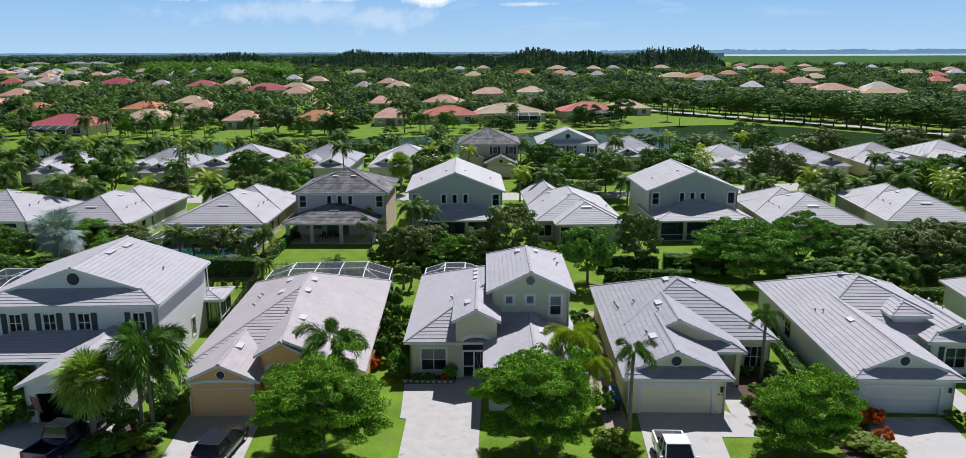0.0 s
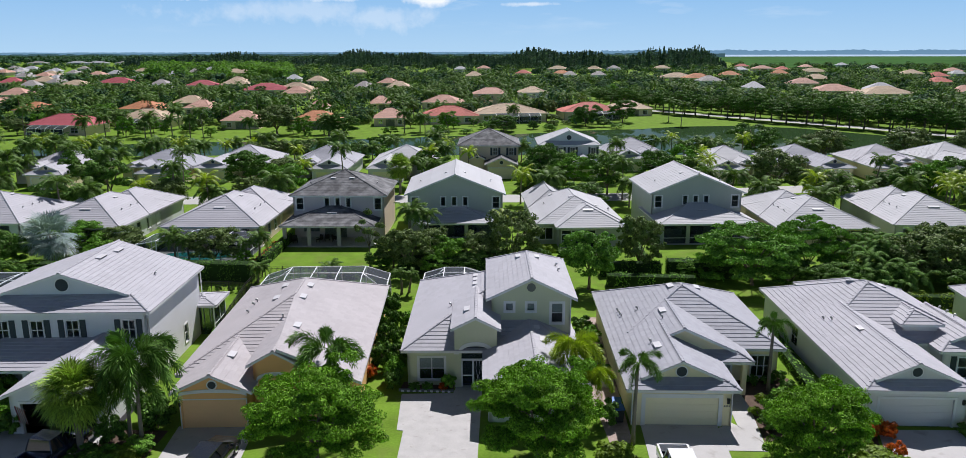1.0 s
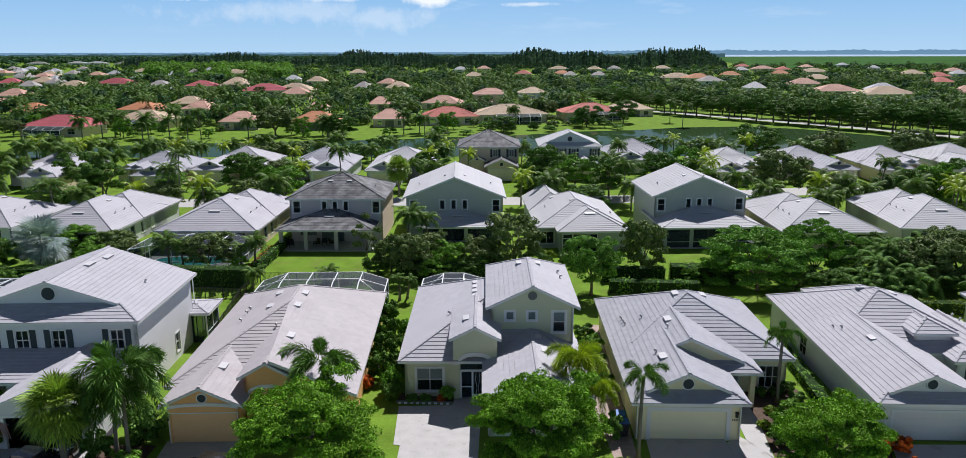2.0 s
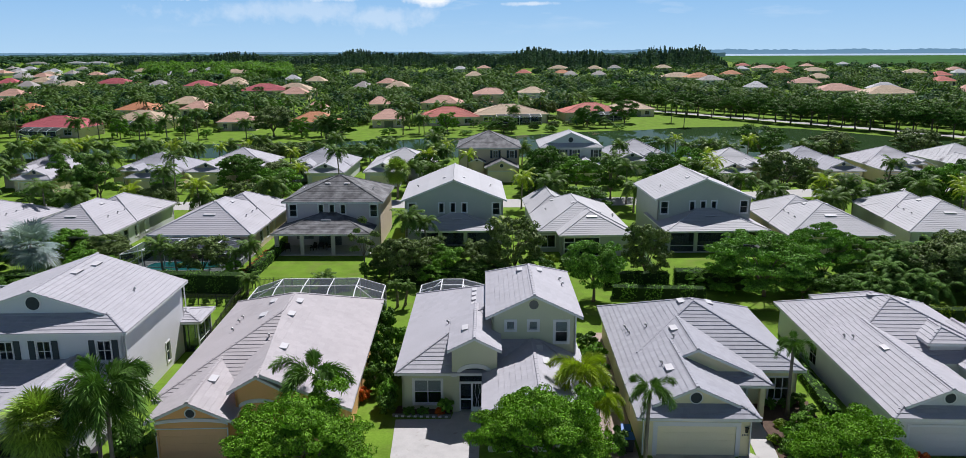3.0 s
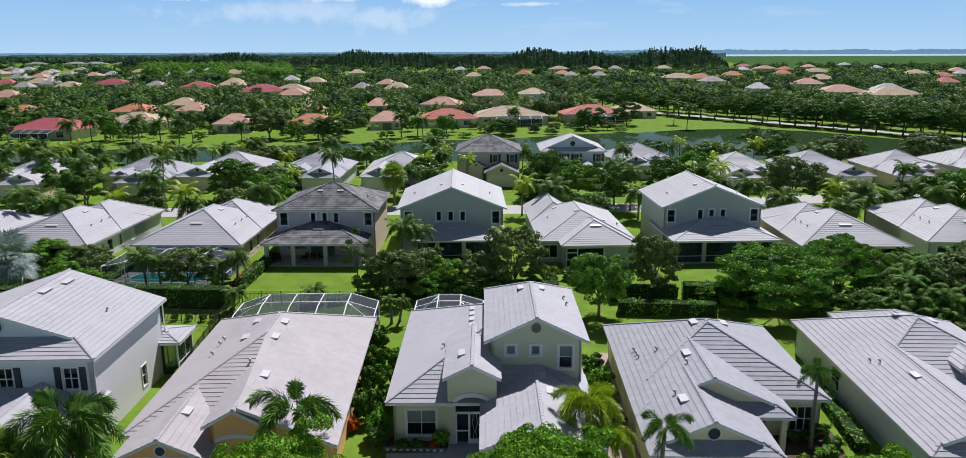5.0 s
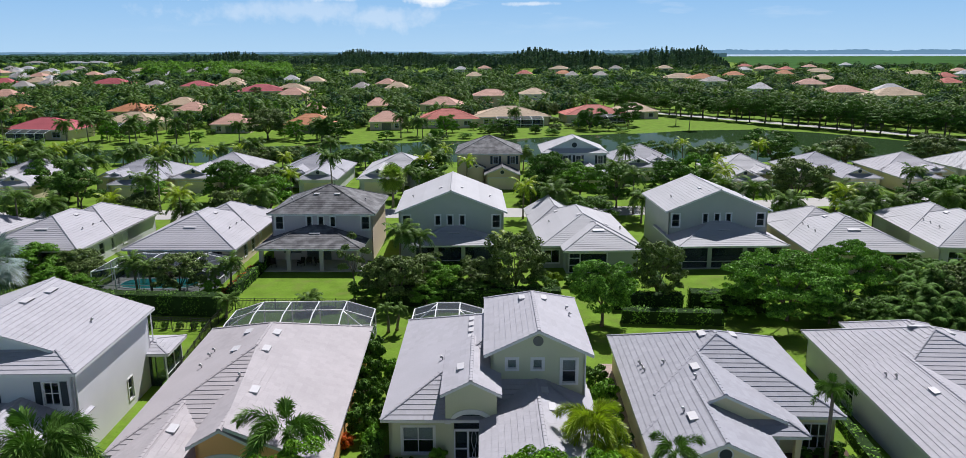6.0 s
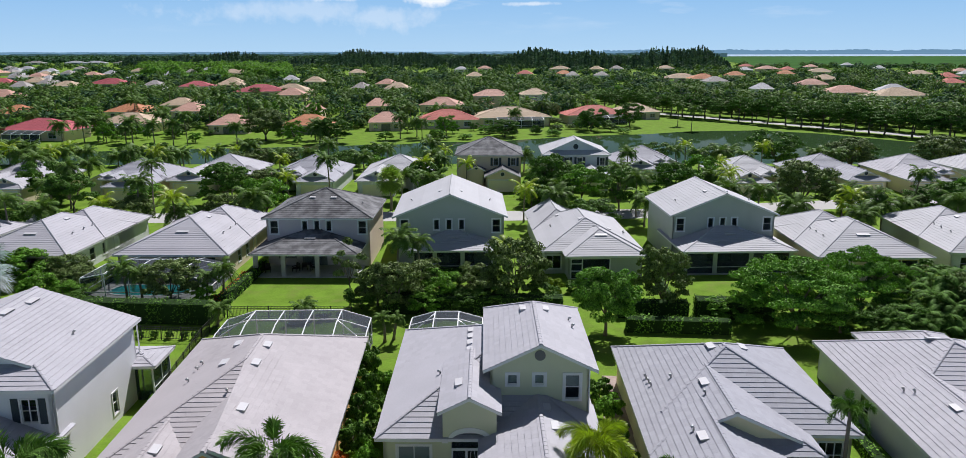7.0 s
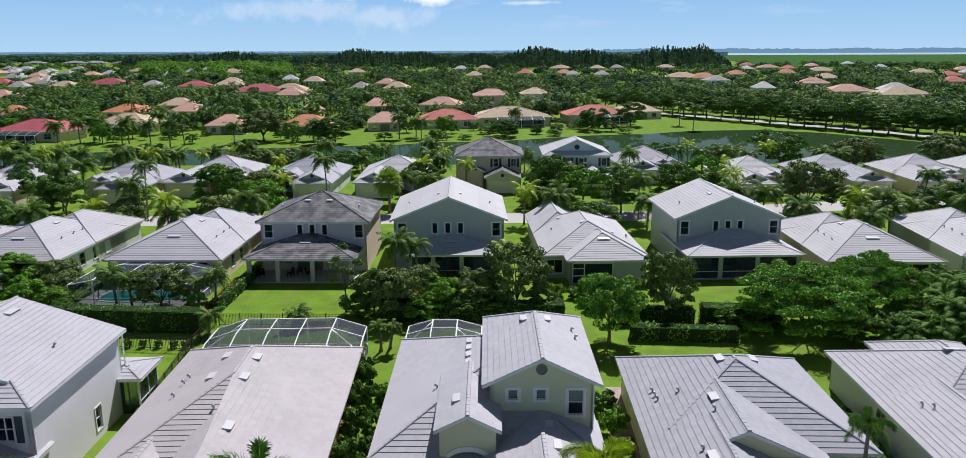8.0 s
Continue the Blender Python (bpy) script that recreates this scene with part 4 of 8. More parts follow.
def hedge(x0, y0, x1, y1, wide, high, label, leafmat=None, leaf=0.10, dense=34, z=0.0, name="hedge", lumpy=0.12):
    """A clipped hedge from one point to another: a core coloured dark for inner shade, and a skin of small leaves."""
    leafmat = leafmat or LEAF_DEEP
    a, b = Vector((x0, y0, 0)), Vector((x1, y1, 0))
    L = (b - a).length
    yaw = math.degrees(math.atan2(b.y - a.y, b.x - a.x))
    seed = int(abs(x0 * 31 + y0 * 17) * 10) % 100000
    rng = np.random.default_rng(seed)
    w, h = wide / 2, high
    areas = [L * wide, L * h, L * h, wide * h, wide * h]
    C, N = [], []
    for k, ar in enumerate(areas):
        n = int(ar * dense)
        s, t = rng.uniform(0, 1, n), rng.uniform(0, 1, n)
        o, i = np.zeros(n), np.ones(n)
        if k == 0:
            C.append(np.stack([s * L, (t - 0.5) * wide, i * h], 1)); N.append(np.stack([o, o, i], 1))
        elif k < 3:
            sg = -1 if k == 1 else 1
            C.append(np.stack([s * L, i * sg * w, t * h], 1)); N.append(np.stack([o, i * sg, i * 0.12], 1))
        else:
            e = 0 if k == 3 else L
            C.append(np.stack([i * e, (t - 0.5) * wide, s * h], 1)); N.append(np.stack([i * (-1 if k == 3 else 1), o, i * 0.12], 1))
    C, N = np.concatenate(C), np.concatenate(N)
    wob = np.sin(C[:, 0] * 2.1 + seed) * lumpy + np.sin(C[:, 0] * 5.3 + 1.7) * lumpy * 0.5
    C = C + N * (rng.normal(0, 0.05, (len(C), 1)) + wob[:, None])
    C[:, 2] = np.maximum(C[:, 2], 0.03)
    ob = thing(name, pose(x0, y0, z, 0, 0, yaw), label, "hedge" if name == "hedge" else "shrub")
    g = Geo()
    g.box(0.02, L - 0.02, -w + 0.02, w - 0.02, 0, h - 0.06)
    part("hedge_core", g, HEDGE_INNER_SHADE, ob)
    part("foliage", quads_mesh("foliage", leaf_quads(rng, C, N, leaf, 0.6), [leafmat]), None, ob)
    return ob


# kinds of plants, each modelled once
tree_kind("oak", 1, 4.0, 7.0, OAK_LEAF, 620, 190, 0.072, base=0.10, forks=6, layered=True, flat=0.42, spread=0.165)
tree_kind("oak2", 2, 3.2, 5.2, OAK_LEAF, 500, 180, 0.068, base=0.03, forks=6, layered=True, flat=0.42, spread=0.19)
tree_kind("round", 3, 3.3, 6.5, LEAF_MID, 360, 120, 0.10, base=0.20, forks=5, flat=0.55, spread=0.19)
tree_kind("dark", 4, 4.0, 7.5, LEAF_DEEP, 190, 95, 0.15, base=0.06, forks=5, flat=0.55, spread=0.20)
tree_kind("dark2", 5, 4.0, 7.5, LEAF_DEEP, 180, 95, 0.15, base=0.08, forks=5, flat=0.5, spread=0.21)
tree_kind("fresh", 6, 4.0, 7.5, LEAF, 180, 95, 0.15, base=0.08, forks=5, flat=0.5, spread=0.20)
tree_kind("grey", 7, 3.6, 7.5, LEAF_GREY, 260, 65, 0.14, base=0.06, forks=6, flat=0.8, spread=0.18)
tree_kind("layer", 8, 5.5, 7.5, LEAF_MID, 420, 160, 0.115, base=0.06, forks=7, layered=True, flat=0.30, spread=0.16)
tree_kind("umbrella", 14, 4.5, 7.5, LEAF_DEEP, 230, 80, 0.17, base=0.44, forks=6, layered=True, flat=0.35, spread=0.20, trunk=0.2)
tree_kind("umbrella_grey", 15, 4.5, 7.5, LEAF_GREY, 230, 75, 0.16, base=0.38, forks=6, flat=0.5, spread=0.20, trunk=0.2)
tree_kind("airy", 9, 1.7, 5.6, LEAF_GREY, 50, 40, 0.12, base=0.30, forks=5, flat=0.8, trunk=0.07)
tree_kind("bush", 10, 1.0, 1.4, LEAF_DEEP, 105, 40, 0.10, base=0.05, forks=4, flat=0.8, trunk=0.04, spread=0.3)
tree_kind("limebush", 11, 1.0, 1.2, LEAF_LIME, 105, 40, 0.10, base=0.05, forks=4, flat=0.8, trunk=0.04, spread=0.3)
tree_kind("redbush", 12, 1.0, 1.2, LEAF_RED, 105, 40, 0.09, base=0.05, forks=4, flat=0.8, trunk=0.04, spread=0.3)
tree_kind("freshbush", 13, 1.0, 1.4, LEAF, 105, 40, 0.10, base=0.05, forks=4, flat=0.8, trunk=0.04, spread=0.3)
palm_kind("feather", 21, 17, 2.6, 60, 0.70, PALM_LEAF)
palm_kind("feather2", 22, 22, 2.6, 32, 0.80, PALM_LEAF)
palm_kind("lime", 23, 16, 2.6, 48, 0.64, PALM_LIME)
palm_kind("far", 26, 13, 2.6, 9, 0.72, PALM_LEAF)
plume_kind("foxtail", 27, 14, 2.6, PALM_PLUME, 0.60)
plume_kind("foxtail2", 28, 9, 2.6, PALM_PLUME, 0.58)
plume_kind("lime_plume", 29, 14, 2.6, PALM_LIME, 0.58)
fan_kind("fan", 24, 110, 0.92, 0.76, SABAL_LEAF)
fan_kind("blue", 25, 42, 1.3, 1.35, PALM_BLUE)


# ---------------------------------------------------------------- ground
def sheet(name, pts, z, material, label, category="", thick=0.0):
    g = Geo()
    if thick:
        g.prism([(x, y, z - thick) for x, y in pts], (0, 0, thick))
    else:
        g.poly([(x, y, z) for x, y in pts])
    return solid(name, g, material, label, category, "structure")


def ribbon(pts, width):
    """The outline of a strip along a line."""
    left, right = [], []
    for i, p in enumerate(pts):
        a, b = Vector(pts[max(i - 1, 0)]), Vector(pts[min(i + 1, len(pts) - 1)])
        d = (b - a).normalized()
        n = Vector((-d.y, d.x)) * width / 2
        left.append((p[0] + n.x, p[1] + n.y))
        right.append((p[0] - n.x, p[1] - n.y))
    return left, right


def strip(name, pts, width, z, material, label):
    g = Geo()
    l, r = ribbon(pts, width)
    for i in range(len(pts) - 1):
        g.poly([(*r[i], z), (*r[i + 1], z), (*l[i + 1], z), (*l[i], z)])
    return solid(name, g, material, label, "road", "structure")


sheet("ground", [(-4800, -200), (4800, -200), (4800, 4800), (-4800, 4800)], 0.0, GRASS, "bright green lawn grass over flat ground", "ground")
strip("road", [(-190, 116), (-140, 120), (-80, 124.5), (-30, 128.5), (0, 130.5), (20, 133), (50, 141), (90, 150), (150, 160)], 7.0, 0.012, ASPHALT, "sun-bleached residential street behind the houses")
far_road_line = [(190, 150), (165, 185), (145, 212), (129, 236), (119, 252), (109, 266), (98, 280), (85, 297), (73, 312), (62, 327), (36, 350)]
# out of view: pale street and sidewalk added to bounce sun onto the fronts
strip("front_road", [(-190, 27), (0, 27), (190, 27)], 8.0, 0.012, ASPHALT, "sun-bleached residential street before the houses")
strip("sidewalk", [(-190, 36.6), (0, 36.6), (190, 36.6)], 1.6, 0.02, CONCRETE, "pale concrete sidewalk along the street")
strip("far_road", far_road_line, 6.5, 0.012, ASPHALT, "pale road curving past the lake between trees")
lake_pts = [(-150, 180), (-92, 182), (-60, 185), (-30, 186), (0, 187), (40, 189), (80, 190), (110, 180), (152, 168), (150, 182), (142, 200), (129, 213), (117, 226), (105, 241), (93, 256), (77, 265), (54, 261), (39, 252), (20, 247), (6, 239), (-10, 230), (-25, 229), (-34, 223), (-52, 219), (-66, 215), (-84, 212), (-98, 210), (-110, 205), (-119, 195), (-130, 193)]
sheet("water", lake_pts, 0.02, LAKE, "dark green lake water reflecting the sky", "water")


# ---------------------------------------------------------------- the houses of the first row
def near_front(y_max):
    return lambda p: p.y < y_max


def house_sage():
    h = House((-8.65, 54.15), 2.5, "sage green two-storey house with pale grey tile roof and arched entry", ST_SAGE, ROOF_GREY, 2, tiles=300, near=near_front(9))
    m = h.block(0, 13.5, -0.55, 17.5, 3.0, "hh", holes=[("f", 2.3, 0.5, 1.95, 1.8), ("f", 5.7, 0.0, 2.2, 2.9)])
    h.window("f", m, 2.3, 0.5, 1.95, 1.8, 2, 2, 0.14, 0.5)
    t = h.block(6.45, 13.6, 2.05, 13.8, 6.2, "gh", pitch=0.48, holes=[("f", 8.3, 5.13, 0.62, 0.64), ("f", 9.98, 5.13, 0.62, 0.64), ("f", 12.05, 4.15, 0.92, 1.6)])
    h.window("f", t, 8.3, 5.13, 0.62, 0.64, 1, 1, 0.16, 0.9)
    h.window("f", t, 9.98, 5.13, 0.62, 0.64, 1, 1, 0.16, 0.9)
    h.window("f", t, 12.05, 4.15, 0.92, 1.6, 2, 1, 0.16, 0.55)
    h.round_vent(10.0, 2.5, 7.06, 0.27, False)
    w = h.block(6.2, 13.6, -6.5, 4.0, 2.95, "gg", pitch=0.40, holes=[("l", -3.2, 0.0, 4.88, 2.13)])
    h.garage("l", w, -3.2, 4.88, 2.13, DOOR_GREY)
    # entry with its arch
    e = h.block(3.77, 7.57, -0.75, 7.0, 4.76, "gg", o=0.3, walls="lr", pitch=0.5)
    g = Geo()
    x0, x1, yv, zt = 4.07, 7.27, -0.47, e["zt"]
    ax, ar, za = 5.67, 1.1, 2.85
    arc = [(ax - ar * math.cos(math.pi * i / 14), za + 0.55 * math.sin(math.pi * i / 14)) for i in range(15)]
    g.prism([(x0, yv, 0), (ax - ar, yv, 0), *[(p, yv, q) for p, q in arc], (ax + ar, yv, 0), (x1, yv, 0), (x1, yv, zt), (e["xm"], yv, e["zr"] - 0.17), (x0, yv, zt)], (0, 0.35, 0))
    part("entry_wall", g, ST_SAGE, h.root)
    t2 = Geo()
    for i in range(14):
        (a, b), (c, d) = arc[i], arc[i + 1]
        k = lambda p, q: (ax + (p - ax) * 1.0, q)
        out = lambda p, q: (ax + (p - ax) * 1.16, za + (q - za) * 1.35 + 0.12)
        t2.prism([(a, yv - 0.06, b), (c, yv - 0.06, d), (out(c, d)[0], yv - 0.06, out(c, d)[1]), (out(a, b)[0], yv - 0.06, out(a, b)[1])], (0, 0.06, 0))
    for s0, s1 in ((x0 - 0.05, ax - ar * 1.16), (ax + ar * 1.16, x1 + 0.05)):
        t2.box(s0, s1, yv - 0.08, yv, za - 0.12, za + 0.14)
    part("arch_trim", t2, TRIM, h.root, "white moulded arch over the entry")
    d = Geo()
    yd = yv + 0.10
    for s0, s1, q0, q1 in ((4.57, 4.67, 0, 2.3), (5.40, 5.54, 0, 2.3), (6.58, 6.77, 0, 2.3), (4.57, 6.77, 2.14, 2.3), (5.54, 6.58, 0, 0.34), (4.67, 5.40, 0.9, 0.98)):
        d.box(s0, s1, yd, yd + 0.06, q0, q1)
    gate = part("screen_door", d, WHITE_METAL, h.root, "white framed screen door with curled ironwork")
    for i in range(4):
        s = Geo()
        xx = 5.74 + 0.21 * i
        s.tube([(xx, yd + 0.03, 0.35), (xx + 0.06 * (-1) ** i, yd + 0.03, 0.9), (xx - 0.06 * (-1) ** i, yd + 0.03, 1.5), (xx, yd + 0.03, 2.1)], [0.015] * 4, 5)
        part("iron_scroll", s, WHITE_METAL, gate)
    s = Geo()
    s.box(4.6, 6.75, yd + 0.11, yd + 0.115, 0.1, 3.2)
    part("screen", s, SCREEN, gate)
    s = Geo()
    s.box(4.3, 7.1, 2.1, 2.2, 0, 4.4)
    part("inner_wall", s, ST_SAGE, h.root)
    for x, y in ((5.55, 7.3), (5.55, 8.6), (5.55, 9.8), (5.55, 11.0)):
        h.roof_vent(x, y, (0.36, 0.8, 0.15))
    h.roof_vent(5.0, 2.1, (0.45, 1.0, 0.17))
    h.roof_vent(9.3, 9.7, (0.4, 0.9, 0.2)); h.roof_vent(10.8, 9.7, (0.4, 0.9, 0.2))
    h.roof_vent(12.6, 8.3, kind="pipe"); h.roof_vent(12.5, 9.6, kind="pipe"); h.roof_vent(3.6, 5.2, kind="pipe")
    h.roof_vent(10.6, -1.2, (0.4, 1.0, 0.2)); h.roof_vent(10.3, 0.9, (0.4, 0.8, 0.2))
    g = Geo()
    g.tube([(13.1, 2.45, 6.1), (13.1, 2.43, 0.1)], [0.05, 0.05], 6)
    part("downspout", g, TRIM, h.root)
    h.finish()


def house_cream():
    h = House((7.6, 47.7), 1.2, "cream yellow single-storey house with cool grey tile roof and closed garage", ST_CREAM, ROOF_COOL, 2, pitch=0.455, tiles=300, near=near_front(14))
    m = h.block(0, 13.3, 7.7, 21.5, 2.8, "hh", holes=[("f", 11.6, 0.35, 1.5, 1.75), ("f", 8.9, 0.0, 1.0, 2.2)])
    h.window("f", m, 11.6, 0.35, 1.5, 1.75, 2, 3, 0.1)
    b = h.block(-0.015, 10.1, 5.1, 13.0, 2.8, "dg", o=0.4, walls="l", dutch=1.15)
    g = Geo()
    g.box(7.0, 9.7, 5.5, 5.7, 2.5, 2.8)
    g.box(9.35, 9.7, 5.5, 5.85, 0, 2.5)
    part("porch_beam", g, ST_CREAM, h.root)
    a = h.block(-0.03, 7.7, 0.25, 9.0, 2.8, "dg", holes=[("f", 3.83, 0.0, 4.95, 2.08)], dutch=1.1)
    h.garage("f", a, 3.83, 4.95, 2.08, DOOR_CREAM, 0.28)
    h.round_vent(3.84, 1.34, 3.72, 0.36)
    lamp = Geo()
    lamp.box(6.86, 7.01, 0.53, 0.69, 1.7, 2.0)
    lamp.box(6.83, 7.04, 0.50, 0.72, 2.0, 2.06)
    part("wall_lamp", lamp, BLACK_METAL, h.root, "black wall lantern")
    bars = Geo()
    for i in range(4):
        bars.box(6.68 + i * 0.11, 6.75 + i * 0.11, 0.685, 0.698, 1.42, 1.55)
    part("number_plate", bars, VENT_GREY, h.root, "small row of dark bars on the wall")
    d = Geo()
    d.box(8.35, 9.4, 8.07, 8.13, 0.05, 2.2)
    door = part("front_door", d, WHITE_METAL, h.root, "white framed front door")
    p = Geo()
    p.box(8.5, 9.25, 8.05, 8.07, 0.9, 2.05)
    part("pane", p, GLASS, door)
    for x, y in ((5.9, 15.1), (8.3, 16.0)):
        h.roof_vent(x, y, (0.5, 1.0, 0.17))
    h.roof_vent(4.4, 10.7, (0.5, 1.0, 0.17)); h.roof_vent(2.9, 4.9, (0.5, 1.0, 0.17))
    for x, y in ((4.1, 9.3), (1.5, 13.0), (1.45, 13.6), (1.4, 14.3), (2.8, 13.0), (2.6, 5.9)):
        h.roof_vent(x, y, kind="pipe")
    g = Geo()
    g.tube([(0.45, 0.70, 2.7), (0.45, 0.66, 0.1)], [0.045, 0.045], 6)
    part("downspout", g, TRIM, h.root)
    g = Geo()
    g.tube([(7.2, 0.68, 2.7), (7.2, 0.66, 0.1)], [0.045, 0.045], 6)
    part("downspout", g, TRIM, h.root)
    h.finish()


def house_grey():
    h = House((23.53, 48.56), 0.5, "warm grey single-storey house with pale tile roof and raised entry", ST_GREY, ROOF_GREY, 2, tiles=300, near=near_front(14))
    m = h.block(0, 13.3, 8.7, 22.5, 2.8, "hh")
    r = h.block(3.9, 11.3, 13.0, 24.5, 2.8, "hh", walls="lbr")
    a = h.block(-0.03, 7.65, 0, 13.8, 2.8, "dg", holes=[("f", 3.75, 0.0, 4.95, 2.05), ("l", 14.0, 0.6, 1.3, 1.5)], dutch=1.0)
    h.garage("f", a, 3.75, 4.95, 2.05, DOOR_GREY, 0.16)
    h.round_vent(3.81, 0.99, 3.78, 0.34)
    s = Geo()
    s.box(0.415, 0.445, 13.2, 14.6, 0.5, 2.2)
    win = part("side_window", s, TRIM, h.root, "white framed side window")
    s = Geo()
    for q0, q1, t0, t1 in ((13.3, 13.86, 0.6, 1.3), (13.94, 14.5, 0.6, 1.3), (13.3, 13.86, 1.38, 2.1), (13.94, 14.5, 1.38, 2.1)):
        s.box(0.40, 0.414, q0, q1, t0, t1)
    part("pane", s, GLASS_BLACK, win)
    b = h.block(8.7, 14.4, 7.0, 15.0, 2.8, "dg", holes=[("f", 11.2, 0.5, 1.6, 1.7)], dutch=1.2)
    h.window("f", b, 11.2, 0.5, 1.6, 1.7, 2, 2, 0.1, 0.0, True)
    h.round_vent(11.55, 8.19, 3.72, 0.22)
    t = h.block(6.9, 10.3, 9.6, 17.0, 4.0, "hh", o=0.35, walls="lbr", pitch=0.42)
    g = Geo()
    g.prism([(7.25, 9.95, 0), (7.80, 9.95, 0), (7.80, 9.95, 3.0), (9.40, 9.95, 3.0), (9.40, 9.95, 0), (9.95, 9.95, 0), (9.95, 9.95, 4.0), (7.25, 9.95, 4.0)], (0, 0.2, 0))
    part("entry_wall", g, ST_GREY, h.root)
    # the entry's inner shade is put into a near-black wall
    e = Geo()
    e.box(7.80, 9.40, 11.4, 11.5, 0, 3.3)
    part("inner_wall", e, DARK, h.root)
    g = Geo()
    g.box(7.70, 9.50, 9.88, 9.95, 2.92, 3.10)
    g.box(8.42, 8.78, 9.86, 9.95, 3.10, 3.3)
    part("lintel", g, TRIM, h.root)
    lamp = Geo()
    lamp.box(6.75, 6.9, 0.28, 0.44, 1.7, 2.05)
    part("wall_lamp", lamp, BLACK_METAL, h.root, "black wall lantern")
    h.roof_vent(6.0, 16.6, (0.5, 1.0, 0.17)); h.roof_vent(3.1, 8.2, (0.4, 0.9, 0.14)); h.roof_vent(8.6, 17.0, (0.5, 1.0, 0.17))
    for x, y in ((1.8, 11.8), (2.2, 11.2), (12.6, 14.8), (12.8, 14.0), (13.0, 13.2)):
        h.roof_vent(x, y, kind="pipe")
    g = Geo()
    g.tube([(0.4, 0.48, 2.7), (0.4, 0.40, 0.1)], [0.045, 0.045], 6)
    part("downspout", g, TRIM, h.root)
    h.finish()


def house_apricot():
    h = House((-23.3, 46.0), 4.6, "apricot single-storey house with pinkish grey tile roof", ST_ORANGE, ROOF_WARM, 2, tiles=300, near=near_front(15))
    m = h.block(-0.4, 12.9, 3.0, 23.4, 2.8, "hh", run0=9.3)
    a = h.block(0.25, 5.75, 0, 9.0, 2.8, "gg", pitch=0.47, holes=[("f", 3.0, 0.0, 4.4, 2.13)])
    h.garage("f", a, 3.0, 4.4, 2.13, DOOR_TAN, 0.06)
    g = Geo()
    arc = [(3.0 - 2.28 * math.cos(math.pi * i / 16), 2.38 + 0.28 * math.sin(math.pi * i / 16)) for i in range(17)]
    for i in range(16):
        (x0, z0), (x1, z1) = arc[i], arc[i + 1]
        g.prism([(x0, 0.36, z0), (x1, 0.36, z1), (x1, 0.36, z1 + 0.22), (x0, 0.36, z0 + 0.22)], (0, 0.09, 0))
    part("arch_trim", g, TRIM, h.root, "white arched moulding over the garage")
    h.round_vent(3.0, 0.45, 3.2, 0.28)
    b = h.block(5.05, 8.85, 1.35, 13.0, 4.1, "gg", o=0.4, walls="flr", pitch=0.56)
    # the long slope towards the sage house runs on to this gable's ridge
    h.slope([(12.9, 1.35, 2.8), (12.9, 12.4, 2.8), (6.26, 12.4, 5.722), (7.2, 1.35, 5.308)])
    h.caps = [c for c in h.caps if abs(c[0][0] - 12.9) > 0.01 or c[0][1] > 10]
    g = Geo()
    g.prism([(8.3, 1.75, 0), (12.45, 1.75, 0), (12.45, 1.75, 2.82), (8.3, 1.75, 4.6)], (0, 0.2, 0))
    g.box(12.25, 12.45, 1.95, 3.5, 0, 2.82)
    part("wall", g, ST_ORANGE, h.root)
    g = Geo()
    for i in range(16):
        f = lambda k: (6.95 - 1.3 * math.cos(math.pi * k / 16), 2.75 + 0.5 * math.sin(math.pi * k / 16))
        (x0, z0), (x1, z1) = f(i), f(i + 1)
        g.prism([(x0, 1.67, z0), (x1, 1.67, z1), (x1, 1.67, z1 + 0.25), (x0, 1.67, z0 + 0.25)], (0, 0.08, 0))
    part("arch_trim", g, TRIM, h.root)
    for x, y in ((4.5, 16.9), (6.9, 15.4), (4.5, 13.5), (6.9, 12.3), (7.6, 6.4), (3.4, 3.9)):
        h.roof_vent(x, y, (0.5, 0.95, 0.17))
    for x, y in ((5.9, 9.3), (2.3, 15.5), (2.25, 14.6), (2.3, 12.6)):
        h.roof_vent(x, y, kind="pipe")
    lamp = Geo()
    lamp.box(0.72, 0.80, 0.29, 0.44, 1.7, 2.0)
    part("wall_lamp", lamp, BLACK_METAL, h.root, "black wall lantern")
    h.finish()


